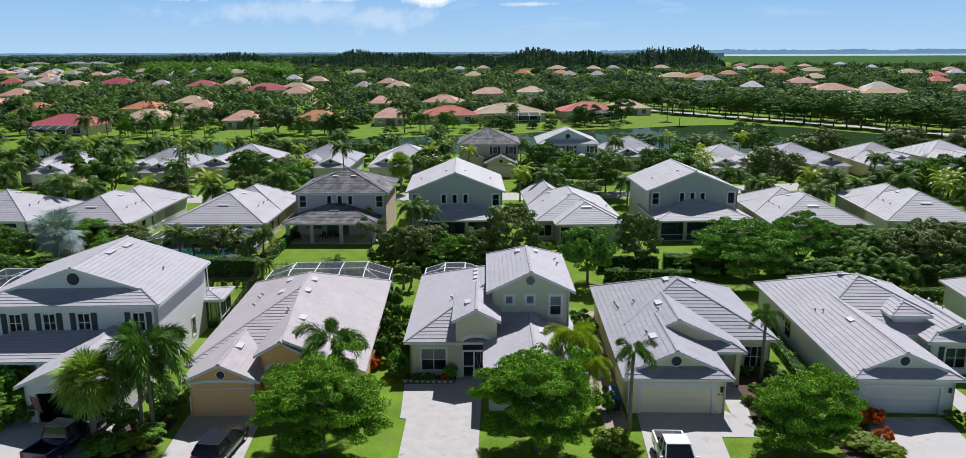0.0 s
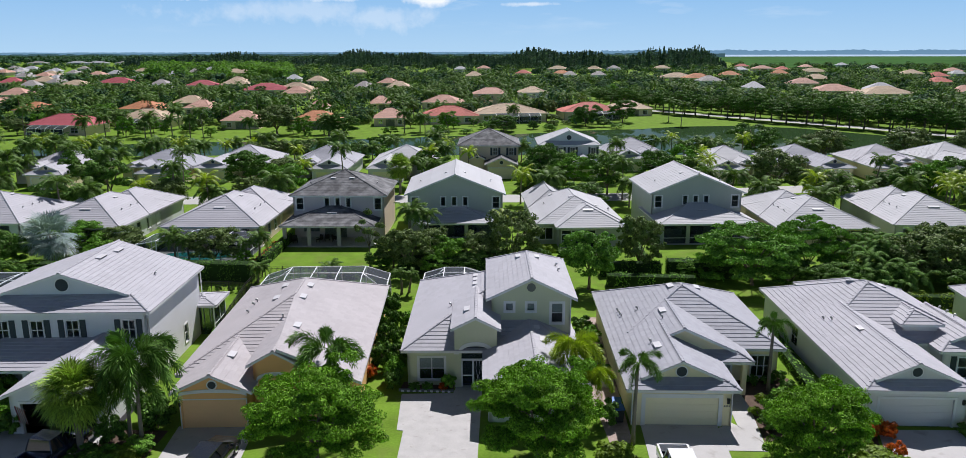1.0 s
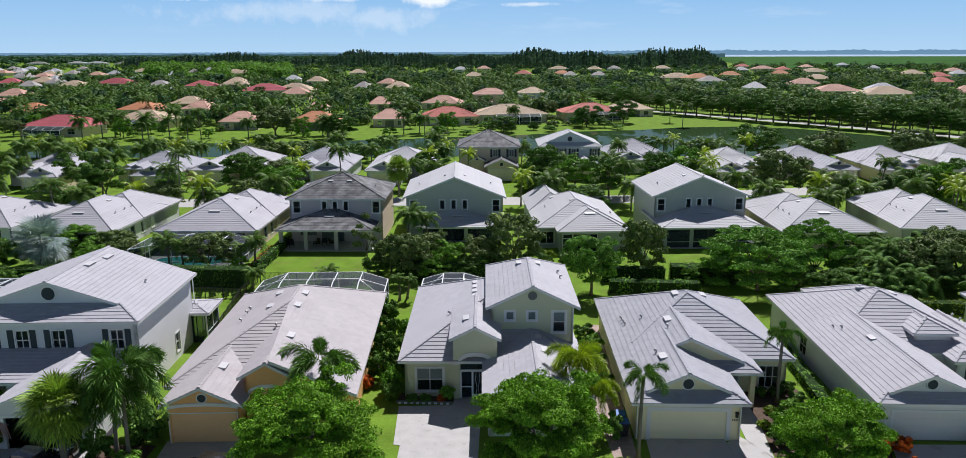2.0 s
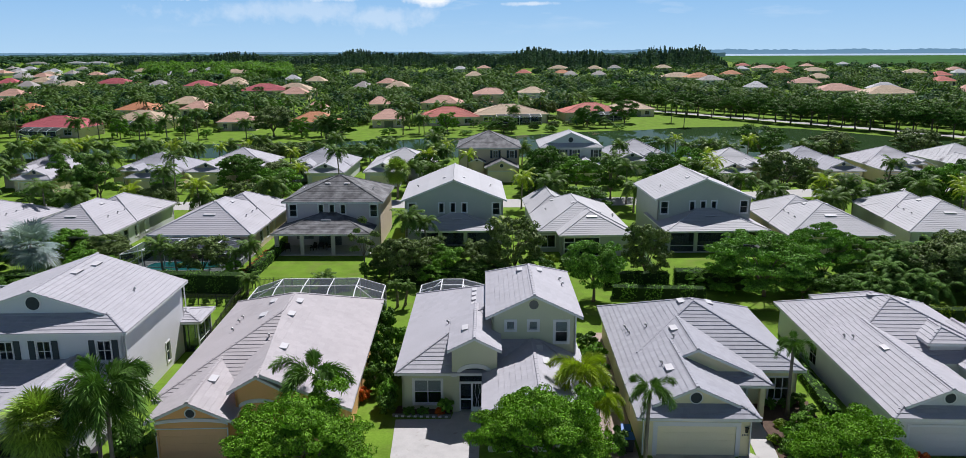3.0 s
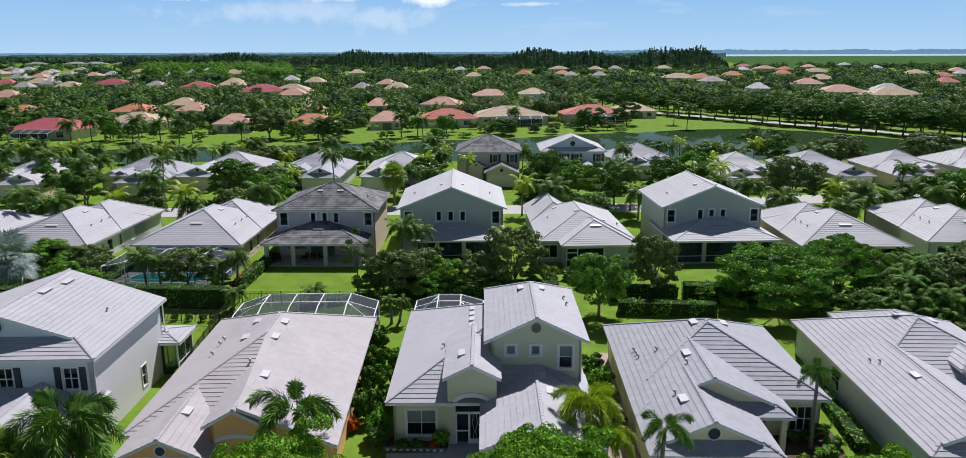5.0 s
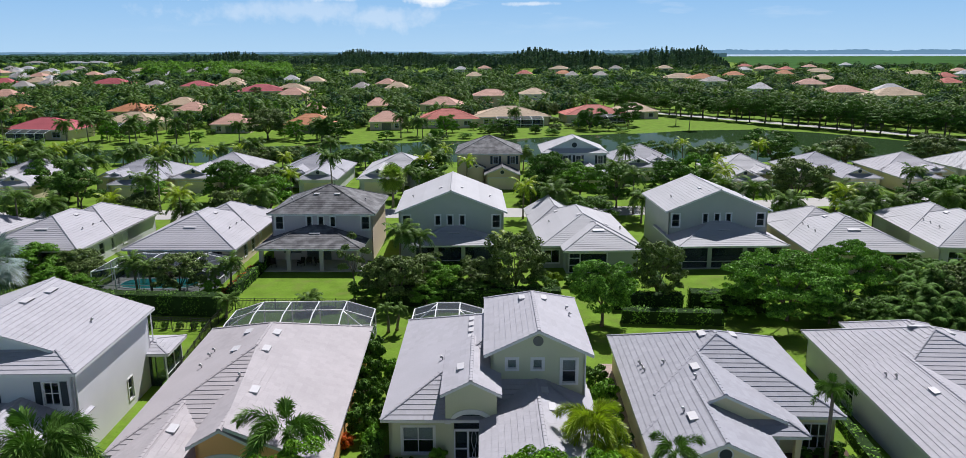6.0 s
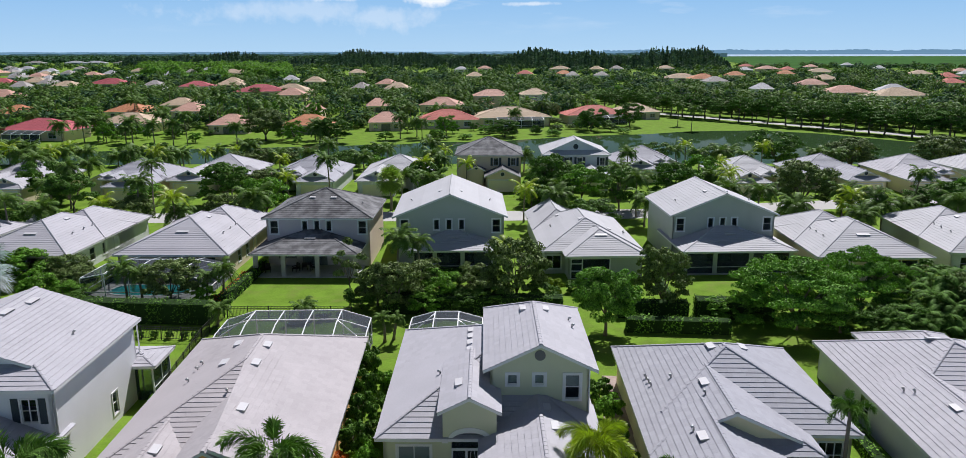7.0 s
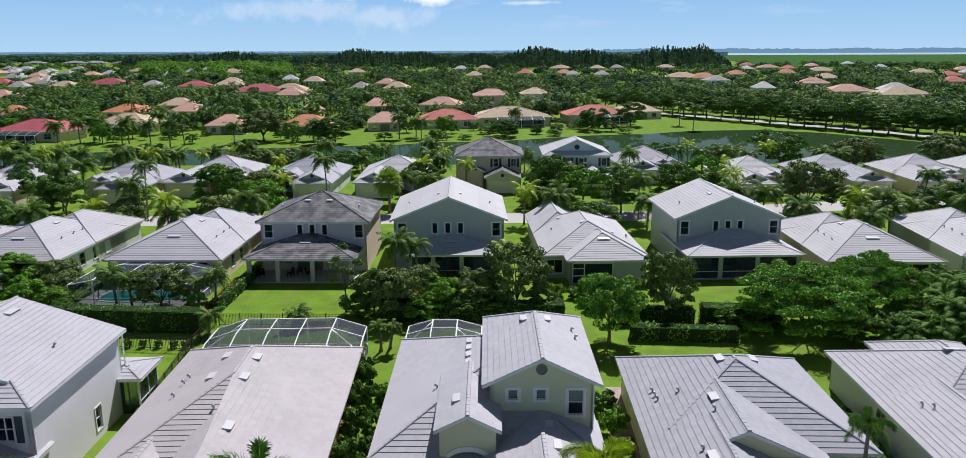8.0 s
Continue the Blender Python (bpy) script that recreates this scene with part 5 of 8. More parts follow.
def house_white():
    h = House((-27.4, 52.95), 4.3, "cool white two-storey house with dark shutters and pale grey roof", ST_WHITE, ROOF_GREY, 2, pitch=0.34, tiles=300, near=lambda p: p.x > -9)
    wins = [(-11.2,), (-8.6,), (-5.95,), (-1.75,)]
    holes = [("f", x[0], 3.85, 0.95, 1.5) for x in wins] + [("r", 7.8, 0.65, 0.8, 1.6)]
    m = h.block(-14.6, 0.1, -0.2, 12.2, 6.1, "dg", holes=holes, dutch=2.2)
    for x in wins:
        h.window("f", m, x[0], 3.85, 0.95, 1.5, 2, 2, 0.07, 0.0, True)
    h.window("r", m, 7.8, 0.65, 0.8, 1.6, 2, 1, 0.1)
    h.round_vent(-7.25, 1.99, 7.62, 0.50)
    s = h.block(-14.8, -1.0, -3.4, 4.3, 2.9, "hh", axis="x", walls="l", pitch=0.30)
    g = Geo()
    for x in (-14.0, -11.2, -8.2):
        g.box(x, x + 0.35, -3.0, -2.65, 0, 2.8)
    part("porch_column", g, TRIM, h.root)
    w = h.block(-7.2, -0.1, -7.6, 2.0, 2.8, "gg", pitch=0.44, holes=[("f", -3.6, 0.0, 4.88, 2.2)])
    g = Geo()
    for s0, s1, t0, t1 in ((-6.2, -1.0, 2.2, 2.36), (-6.2, -6.04, 0, 2.2), (-1.16, -1.0, 0, 2.2)):
        g.box(s0, s1, -7.2, -7.12, t0, t1)
    part("garage_surround", g, TRIM, h.root)
    # near-black walls and floor carry the open garage's shade in their colour
    g = Geo()
    g.box(-6.6, -0.4, -2.0, -1.9, 0, 2.6)
    g.box(-6.6, -6.5, -7.0, -2.0, 0, 2.6)
    g.box(-6.9, -0.1, -7.1, -1.9, 0.01, 0.03)
    part("garage_interior", g, DARK, h.root, "dark open garage")
    for x, y in ((-6.3, 9.8), (-6.6, 7.2)):
        h.roof_vent(x, y, (0.5, 1.2, 0.17))
    h.roof_vent(-2.2, 7.0, kind="pipe")
    # rear lanai at the corner
    l = h.block(-2.2, 1.35, 10.8, 14.8, 2.8, "hh", walls="", pitch=0.25)
    g = Geo()
    for p in ((0.95, 11.2), (0.95, 12.8), (0.95, 14.4), (-0.5, 14.4)):
        g.box(p[0] - 0.05, p[0] + 0.05, p[1] - 0.05, p[1] + 0.05, 0, 2.7)
    g.box(0.91, 0.99, 11.2, 14.4, 0.9, 0.97)
    part("lanai_frame", g, WHITE_METAL, h.root)
    g = Geo()
    g.box(0.95, 0.955, 11.2, 14.4, 0, 2.7)
    g.box(-0.35, 0.95, 11.2, 11.205, 0, 2.7)
    g.box(-0.35, 0.95, 14.395, 14.4, 0, 2.7)
    part("screen", g, SCREEN, h.root)
    g = Geo()
    g.tube([(-0.32, 0.5, 6.0), (-0.32, 0.42, 0.1)], [0.05, 0.05], 6)
    part("downspout", g, TRIM, h.root)
    g = Geo()
    g.tube([(-0.42, 12.5, 6.0), (-0.42, 12.58, 0.1)], [0.05, 0.05], 6)
    part("downspout", g, TRIM, h.root)
    h.finish()


house_sage()
house_cream()
house_grey()
house_apricot()
house_white()


# ---------------------------------------------------------------- the second row, seen from behind
def rear_two_storey(at, yaw, label, wall, roof, ends, porch, side=None, screened=True, width=14.2, depth=13.0, ze=6.0, pitch=0.40):
    h = House(at, yaw, label, wall, roof, 1, pitch=pitch)
    xs = [(1.45, 0.95, 1.6), (5.4, 0.62, 1.25), (6.95, 0.62, 1.25), (8.5, 0.62, 1.25), (12.8, 0.95, 1.6)]
    holes = [("f", x * (width / 14.2), 4.0 if w > 0.7 else 4.35, w, hh) for x, w, hh in xs]
    m = h.block(0, width, 0, depth, ze, ends, holes=holes, mat_of=side)
    for x, w, hh in xs:
        h.window("f", m, x * (width / 14.2), 4.0 if w > 0.7 else 4.35, w, hh, 2 if w > 0.7 else 1, 1, 0.13)
    p0, p1, dp = porch
    h.block(p0, p1, -dp, dp + 1.0, 2.85, "hh", axis="x", walls="", pitch=0.31)
    for i in (0, 0.28, 0.62, 1):
        x = p0 + 0.55 + (p1 - p0 - 1.1) * i
        c = Geo()
        c.box(x - 0.24, x + 0.24, -dp + 0.45, -dp + 0.8, 0, 2.55)
        part("column", c, wall, h.root)
    c = Geo()
    c.box(p0 + 0.4, p1 - 0.4, -dp + 0.45, -dp + 0.8, 2.55, 2.85)
    part("porch_beam", c, wall, h.root)
    c = Geo()
    c.box(p0 + 0.2, p1 - 0.2, -dp + 0.3, 1.0, 0.0, 0.12)
    part("patio_slab", c, CONCRETE, h.root)
    c = Geo()
    if screened:
        c.box(p0 + 0.5, p1 - 0.5, -dp + 0.6, -dp + 0.605, 0.1, 2.6)
        part("screen", c, SCREEN, h.root)
        c = Geo()
        c.box(p0 + 0.5, p1 - 0.5, -dp + 0.57, -dp + 0.62, 0.85, 0.91)
        part("screen_rail", c, WHITE_METAL, h.root)
    # rear wall on the ground floor: a slider and a window in shade
    c = Geo()
    c.box(p0 + 4.8, p0 + 7.8, 0.40, 0.44, 0.1, 2.2)
    part("sliding_door", c, GLASS, h.root)
    c = Geo()
    c.box(p0 + 1.9, p0 + 4.1, 0.40, 0.44, 0.95, 2.15)
    part("rear_window", c, GLASS, h.root)
    h.roof_vent((p0 + p1) / 2, -dp * 0.3, (0.4, 1.3, 0.12))
    for x, y in ((width / 2 - 1.3, depth * 0.33), (width / 2 + 1.3, depth * 0.33), (2.0, depth * 0.4), (width - 2.0, depth * 0.4)):
        h.roof_vent(x, y, (0.35, 0.7, 0.14) if abs(x - width / 2) < 2 else (0.3, 0.3, 0.1), "box" if abs(x - width / 2) < 2 else "pipe")
    h.finish()
    return h


def rear_low(at, yaw, label, wall, roof, width, depth, step=True, mirror=1, ze=2.8, windows=()):
    """A single-storey house: a hipped rear, and a slightly raised ridge towards its street."""
    h = House(at, yaw, label, wall, roof, 1)
    holes = [("r" if mirror > 0 else "l", y, 0.7, 1.2, 1.5) for y in windows]
    holes += [("f", width * 0.2, 0.6, 2.2, 1.6), ("f", width * 0.66, 0.1, width * 0.42, 2.3)]
    m = h.block(0, width, 0, depth, ze, "hh", holes=holes)
    h.window("f", m, width * 0.2, 0.6, 2.2, 1.6, 2, 2, 0.1)
    x0, x1 = width * 0.45, width * 0.87
    lan = Geo()
    lan.box(x0, x1, 0.52, 0.525, 0.1, 2.4)
    sc = part("lanai_screen", lan, SCREEN, h.root, "dark screened lanai")
    lan = Geo()
    for k in range(4):
        xx = x0 + (x1 - x0) * k / 3
        lan.box(xx - 0.04, xx + 0.04, 0.48, 0.56, 0.1, 2.4)
    lan.box(x0, x1, 0.48, 0.56, 0.95, 1.02)
    part("lanai_frame", lan, WHITE_METAL, h.root)
    lan = Geo()
    lan.box(x0 - 0.2, x1 + 0.2, 3.4, 3.5, 0, 2.7)
    part("inner_wall", lan, wall, h.root)
    for y in windows:
        h.window("r" if mirror > 0 else "l", m, y, 0.7, 1.2, 1.5, 2, 1, 0.08)
    if step:
        a = (width * 0.16, width) if mirror > 0 else (0, width * 0.84)
        h.block(a[0], a[1], depth * 0.5, depth + 4.5, ze + 0.012, "hh", pitch=0.47)
    h.roof_vent(width / 2, width * 0.30, (0.45, 1.5, 0.12))
    h.roof_vent(width / 2 + 1.2, depth * 0.55); h.roof_vent(width / 2 - 1.4, depth * 0.6)
    for y in (0.35, 0.5, 0.62):
        h.roof_vent(width - 2.6 if mirror > 0 else 2.6, depth * y, kind="pipe")
    h.finish()
    return h


rear_two_storey((-30.95, 100.0), 2.0, "lilac grey two-storey house with mildew-stained hip roof and open porch", ST_LILAC, ROOF_STAINED, "hh", (-0.2, 12.4, 4.9), {"r": ST_BEIGE}, False, 13.3, 12.2)
rear_two_storey((-15.4, 101.2), 4.0, "grey-green two-storey house with chalk white gable roof", ST_MOSS, ROOF_PALE, "gg", (2.0, 12.6, 4.0), None, True, 13.9, 15.0)
rear_two_storey((18.1, 103.4), 5.0, "grey-green two-storey house with pale gable roof and screened lanai", ST_MOSS, ROOF_PALE, "gg", (0.1, 13.6, 5.2), None, True, 13.4, 12.6)


def rear_low_porch():
    """The low grey house: a hipped lanai wing before a wider hipped body, and a higher ridge at its street side."""
    h = House((1.6, 97.6), 5.0, "grey single-storey house with chalk white hip roof", ST_MOSS, ROOF_PALE, 1)
    b = h.block(0.9, 12.9, 0.4, 18.0, 2.8, "hh", holes=[("f", 2.3, 0.6, 1.9, 1.6)])
    h.window("f", b, 2.3, 0.6, 1.9, 1.6, 1, 2, 0.1)
    h.block(0.91, 8.0, 11.0, 22.5, 2.81, "hg", pitch=0.58)
    a = h.block(3.3, 12.7, -2.0, 9.0, 2.79, "hh", holes=[("f", 6.3, 0.1, 4.6, 2.35)], walls="flr")
    g = Geo()
    for x0, x1, z0, z1 in ((4.0, 4.12, 0.1, 2.45), (5.3, 5.42, 0.1, 2.45), (8.48, 8.6, 0.1, 2.45), (4.0, 8.6, 2.33, 2.45), (4.0, 5.4, 0.9, 1.0), (4.0, 5.4, 1.75, 1.85)):
        g.box(x0, x1, -1.50, -1.42, z0, z1)
    part("lanai_frame", g, WHITE_METAL, h.root, "white framed lanai door")
    g = Geo()
    g.box(4.1, 8.5, -1.46, -1.455, 0.1, 2.4)
    part("lanai_screen", g, SCREEN, h.root, "dark screened lanai")
    g = Geo()
    g.box(3.8, 8.9, 1.4, 1.5, 0, 2.7)
    part("inner_wall", g, ST_MOSS, h.root)
    h.roof_vent(8.0, 1.6, (0.45, 1.4, 0.12))
    for x, y in ((6.4, 6.8), (9.6, 5.2), (4.4, 13.0)):
        h.roof_vent(x, y)
    for x, y in ((11.6, 6.0), (11.8, 7.2), (3.0, 9.0)):
        h.roof_vent(x, y, kind="pipe")
    h.finish()


rear_low_porch()
rear_low((-46.6, 94.4), 2.0, "beige single-storey house with pale grey hip roof beside a pool", ST_BEIGE, ROOF_GREY, 13.4, 17.0, True, 1, windows=(5, 8, 11))
rear_low((-64.0, 93.4), 1.5, "pale single-storey house with grey tile roof", ST_WHITE, ROOF_GREY, 12.6, 17.0, True, 1, windows=(6, 9, 12))
rear_low((-80.0, 95.5), 0.0, "pale single-storey house with white tile roof", ST_WHITE, ROOF_GREY, 14.0, 14.0, False, 1)
rear_low((33.4, 96.8), 1.0, "beige single-storey house with chalk grey hip roof", ST_BEIGE, ROOF_PALE, 13.0, 15.0, True, -1)
rear_low((49.2, 99.5), -3.0, "grey single-storey house with pale tile roof", ST_GREY, ROOF_PALE, 13.0, 16.0, True, -1)
rear_low((41.2, 64.5), -4.0, "grey single-storey house with a screened corner porch", ST_GREY, ROOF_GREY, 10.0, 8.0, False, -1)


# ---------------------------------------------------------------- the third row, facing the camera across the street
def front_low(at, yaw, label, wall, roof, flip=False, door=None):
    h = House(at, yaw, label, wall, roof, 1)
    X = (lambda a, b: (13.5 - b, 13.5 - a)) if flip else (lambda a, b: (a, b))
    x = X(0, 13.5)
    m = h.block(*x, 8.0, 21.0, 2.8, "hh")
    x = X(0, 7.5)
    a = h.block(*x, 0, 10.0, 2.8, "dg", holes=[("f", sum(x) / 2, 0, 4.88, 2.13)])
    h.garage("f", a, sum(x) / 2, 4.88, 2.13, door or DOOR_CREAM)
    h.round_vent(sum(x) / 2, 1.5, 3.9, 0.33)
    x = X(7.0, 10.6)
    b = h.block(*x, 5.0, 12.0, 3.3, "dg", walls="lr", dutch=0.9)
    x = X(8.4, 13.5)
    w = h.block(*x, 6.5, 12.0, 2.8, "gg", holes=[("f", sum(x) / 2 + 0.6, 0.7, 1.5, 1.5)])
    h.window("f", w, sum(x) / 2 + 0.6, 0.7, 1.5, 1.5, 2, 2, 0.1)
    h.finish()


front_low((-97.8, 135.0), 2, "beige single-storey house with pale roof behind palms", ST_BEIGE, ROOF_GREY, True)
front_low((-77.9, 137.4), 1, "cream single-storey house with closed garage and cool grey roof", ST_CREAM, ROOF_COOL, True)
front_low((-63.8, 144.6), 1, "beige single-storey house half hidden by trees", ST_BEIGE, ROOF_GREY)
front_low((-46.5, 144.0), 2, "white single-storey house with cool grey roof", ST_WHITE, ROOF_COOL, True)
front_low((-29.6, 145.2), 3, "single-storey house with chalk white roof", ST_WHITE, ROOF_PALE)
front_low((36.8, 146.2), 2, "cream single-storey house with garage and pale roof", ST_CREAM, ROOF_PALE)
front_low((52.3, 149.2), 2, "cream single-storey house with grey roof", ST_CREAM, ROOF_COOL, True)
front_low((69.2, 149.8), 1, "beige single-storey house with wide pale roof", ST_BEIGE, ROOF_GREY)
front_low((87.0, 154.0), 6, "pale single-storey house at the lakeside street", ST_GREY, ROOF_PALE)
front_low((20.0, 161.0), 4, "grey single-storey house with cool grey roof", ST_GREY, ROOF_COOL)


def front_two_storey(at, yaw, label, wall, roof, ends, xs):
    h = House(at, yaw, label, wall, roof, 1)
    m = h.block(0, 13.1, 0, 13.5, 6.1, ends, holes=[("f", x, 4.1, 0.95, 1.45) for x in xs], dutch=1.6)
    for x in xs:
        h.window("f", m, x, 4.1, 0.95, 1.45, 2, 2, 0.08, 0, True)
    if "d" in ends:
        h.round_vent(6.5, 1.6, 7.5, 0.5)
    w = h.block(5.7, 12.5, -5.4, 2, 2.8, "gg", holes=[("f", 9.0, 0, 4.88, 2.13)])
    h.garage("f", w, 9.0, 4.88, 2.13, DOOR_CREAM)
    e = h.block(2.4, 6.0, -2.0, 2, 3.5, "gg")
    h.round_vent(4.2, -1.55, 3.9, 0.25)
    h.round_vent(9.1, -4.95, 3.3, 0.35)
    h.finish()


front_two_storey((-12.6, 155.8), 2, "beige two-storey house with mildew-stained hip roof", ST_BEIGE, ROOF_STAINED, "hh", (7.9, 11.2))
front_two_storey((4.1, 157.2), 2, "white two-storey house with chalk white gabled roof", ST_WHITE, ROOF_PALE, "dh", (4.7, 7.2, 11.5))


# ---------------------------------------------------------------- houses across the lake
def far_house(label, wall, roof, w=16, d=13, cage=True, pitch=0.46, near=True):
    """A hip-roofed house with a wing towards its street; near: with panes and a screened pool cage."""
    h = House((0, 0), 0, label, wall, roof, 1, pitch=pitch, group="houses across the lake", plain=not near)
    hs = [("f", -w * 0.28, 0.7, 1.8, 1.5), ("f", w * 0.3, 0.7, 1.8, 1.5)]
    m = h.block(-w / 2, w / 2, 0, d, 2.8, "hh", axis="x", holes=hs, walls="flr")
    for s, x, z, a, b in hs:
        if near:
            h.window(s, m, x, z, a, b, 2, 2, 0.12)
        else:
            c = Geo()
            c.box(x - a / 2, x + a / 2, 0.5, 0.54, z, z + b)
            part("window", c, GLASS, h.root)
    h.block(-w * 0.15, w * 0.34, d * 0.4, d + 5, 2.8, "hh", walls="lr" if near else "")
    c = Geo()
    c.box(-w * 0.12, w * 0.14, 0.40, 0.44, 0, 2.3)
    part("sliding_door", c, GLASS, h.root)
    if cage:
        cg = Geo()
        x0, x1 = -w * 0.2, w * 0.35
        for i in range(5):
            x = x0 + (x1 - x0) * i / 4
            cg.beam((x, -6, 0), (x, -6, 2.4), 0.08)
            cg.beam((x, -6, 2.4), (x, -3, 3.2), 0.08)
            cg.beam((x, -3, 3.2), (x, 0.2, 2.8), 0.08)
        for a, b in (((x0, -6, 2.4), (x1, -6, 2.4)), ((x0, -3, 3.2), (x1, -3, 3.2)), ((x0, -6, 0.9), (x1, -6, 0.9))):
            cg.beam(a, b, 0.08)
        k = part("pool_cage", cg, WHITE_METAL, h.root, "white framed screen enclosure")
        s = Geo()
        s.box(x0, x1, -6.01, -6, 0, 2.4)
        s.poly([(x0, -6, 2.4), (x1, -6, 2.4), (x1, -3, 3.2), (x0, -3, 3.2)])
        s.poly([(x0, -3, 3.2), (x1, -3, 3.2), (x1, 0.2, 2.8), (x0, 0.2, 2.8)])
        part("screen", s, SCREEN, k)
    return h.finish()


ROOFS = {"crimson": ("crimson pink", ST_BEIGE, ROOF_CRIMSON), "red": ("coral red", ST_BEIGE, ROOF_RED), "pink": ("salmon", ST_BEIGE, ROOF_PINK), "orange": ("terracotta", ST_CREAM, ROOF_ORANGE), "sand": ("sand coloured", ST_BEIGE, ROOF_SAND), "grey": ("grey", ST_WHITE, ROOF_DIM), "white": ("chalk white", ST_GREY, ROOF_PALE)}
WIDE = 16.0      # the width of the pattern houses
FAR, PLAIN = {}, {}


def far_at(kind, x, y, wide, yaw=0.0, near=False, cage=False):
    """A house across the lake, its garden front at the place; alike ones share their meshes."""
    book = FAR if near else PLAIN
    m = pose(x, y, 0, 0, 0, yaw) @ Matrix.Diagonal((wide / WIDE, 1.0, (1.0 if near else 1.08) + 0.05 * (wide > 18), 1.0))
    if (kind, cage) in book:
        return copy_thing(book[kind, cage], m)
    word, wall, roof = ROOFS[kind]
    book[kind, cage] = far_house(word + (" roofed house on the far lake shore" if near else " roof of a house among distant trees"), wall, roof, WIDE, 13, cage, 0.46, near)
    book[kind, cage].matrix_world = m
    return book[kind, cage]


# along the far bank: roof, place, width, turn, screen cage
shore = [("crimson", -143, 228, 22, -6, True), ("sand", -127, 250, 19, -4, True), ("pink", -92, 248, 13, 6, False), ("orange", -67, 248, 17, 4, False), ("pink", -44, 259, 14, 8, False), ("red", -24, 267, 21, 8, False), ("sand", -3, 275, 24, 10, True), ("red", 28, 288, 24, 12, True), ("sand", 45, 303, 17, 16, False)]
# the rows behind, west of the lake, in the middle and in the east
west = [("orange", -192, 289, 13), ("orange", -152, 298, 16), ("pink", -130, 303, 15), ("pink", -81, 303, 10), ("crimson", -211, 503, 22), ("crimson", -144, 433, 22), ("crimson", -285, 530, 24), ("sand", -301, 505, 19), ("grey", -249, 521, 13), ("white", -334, 663, 14), ("grey", -325, 496, 14), ("grey", -338, 541, 12), ("grey", -444, 667, 14), ("pink", -420, 747, 17), ("sand", -207, 556, 14), ("sand", -305, 818, 17), ("sand", -287, 790, 17), ("sand", -131, 440, 20), ("sand", -153, 575, 13), ("pink", -263, 387, 15), ("crimson", -368, 541, 12), ("pink", -240, 330, 15), ("white", -382, 935, 14), ("sand", -148, 335, 14), ("pink", -119, 404, 15), ("white", -183, 618, 15), ("pink", -94, 538, 13), ("white", -478, 719, 14), ("pink", -439, 690, 15), ("sand", -356, 560, 15), ("sand", -195, 520, 16), ("grey", -690, 1019, 14), ("pink", -561, 811, 15), ("red", -392, 520, 15)]
west_far = [("white", -645, 991, 22), ("white", -671, 960, 16), ("white", -541, 877, 16), ("grey", -469, 787, 16), ("white", -414, 769, 16), ("grey", -571, 986, 17), ("white", -340, 743, 12), ("sand", -455, 729, 15), ("white", -380, 610, 14), ("grey", -420, 580, 15), ("white", -470, 640, 15), ("grey", -520, 720, 16), ("white", -500, 800, 15), ("grey", -560, 830, 16), ("sand", -430, 860, 16), ("white", -600, 900, 18), ("grey", -360, 840, 15)]
middle = [("pink", -60, 333, 12), ("pink", -35, 337, 22), ("red", 3, 776, 17), ("white", -73, 947, 20), ("pink", -46, 1004, 18), ("sand", -170, 810, 16), ("grey", -100, 480, 11), ("sand", 47, 960, 23), ("orange", 42, 774, 19), ("grey", 48, 724, 15), ("grey", 75, 723, 16), ("sand", 90, 957, 16), ("grey", 119, 990, 22), ("sand", -75, 471, 13), ("sand", -41, 697, 14)]
east = [("pink", 175, 431, 26), ("sand", 188, 399, 27), ("white", 207, 449, 21), ("pink", 192, 529, 20), ("sand", 131, 645, 27), ("orange", 146, 632, 21), ("grey", 143, 579, 22), ("red", 314, 1112, 25), ("sand", 307, 823, 25), ("pink", 302, 975, 26), ("red", 315, 939, 18), ("red", 361, 679, 19), ("white", 446, 999, 16), ("orange", 193, 718, 17), ("sand", 180, 986, 20), ("white", 261, 922, 18), ("pink", 394, 1080, 17), ("orange", 252, 763, 15), ("white", 420, 760, 16), ("pink", 470, 860, 18), ("sand", 236, 620, 18), ("red", 300, 560, 18), ("pink", 239, 423, 12), ("sand", 376, 759, 18), ("white", 492, 1206, 20), ("white", 143, 471, 13)]
for kind, x, y, wide, yaw, cage in shore:
    far_at(kind, x, y, wide, yaw, True, cage)
far_spots = []
for k, (kind, x, y, wide) in enumerate(west + west_far + middle + east):
    far_at(kind, x, y, wide, (k * 37) % 31 - 15, y < 350)
    far_spots.append((x, y))
# long pale roofs low on the western horizon
for k in range(9):
    x, y = -960 + 62 * k + 9 * math.sin(k * 2.1), 1500 + 20 * math.sin(k * 1.3)
    far_at("white" if k % 3 else "grey", x, y, 52, 0)
    far_spots.append((x, y))


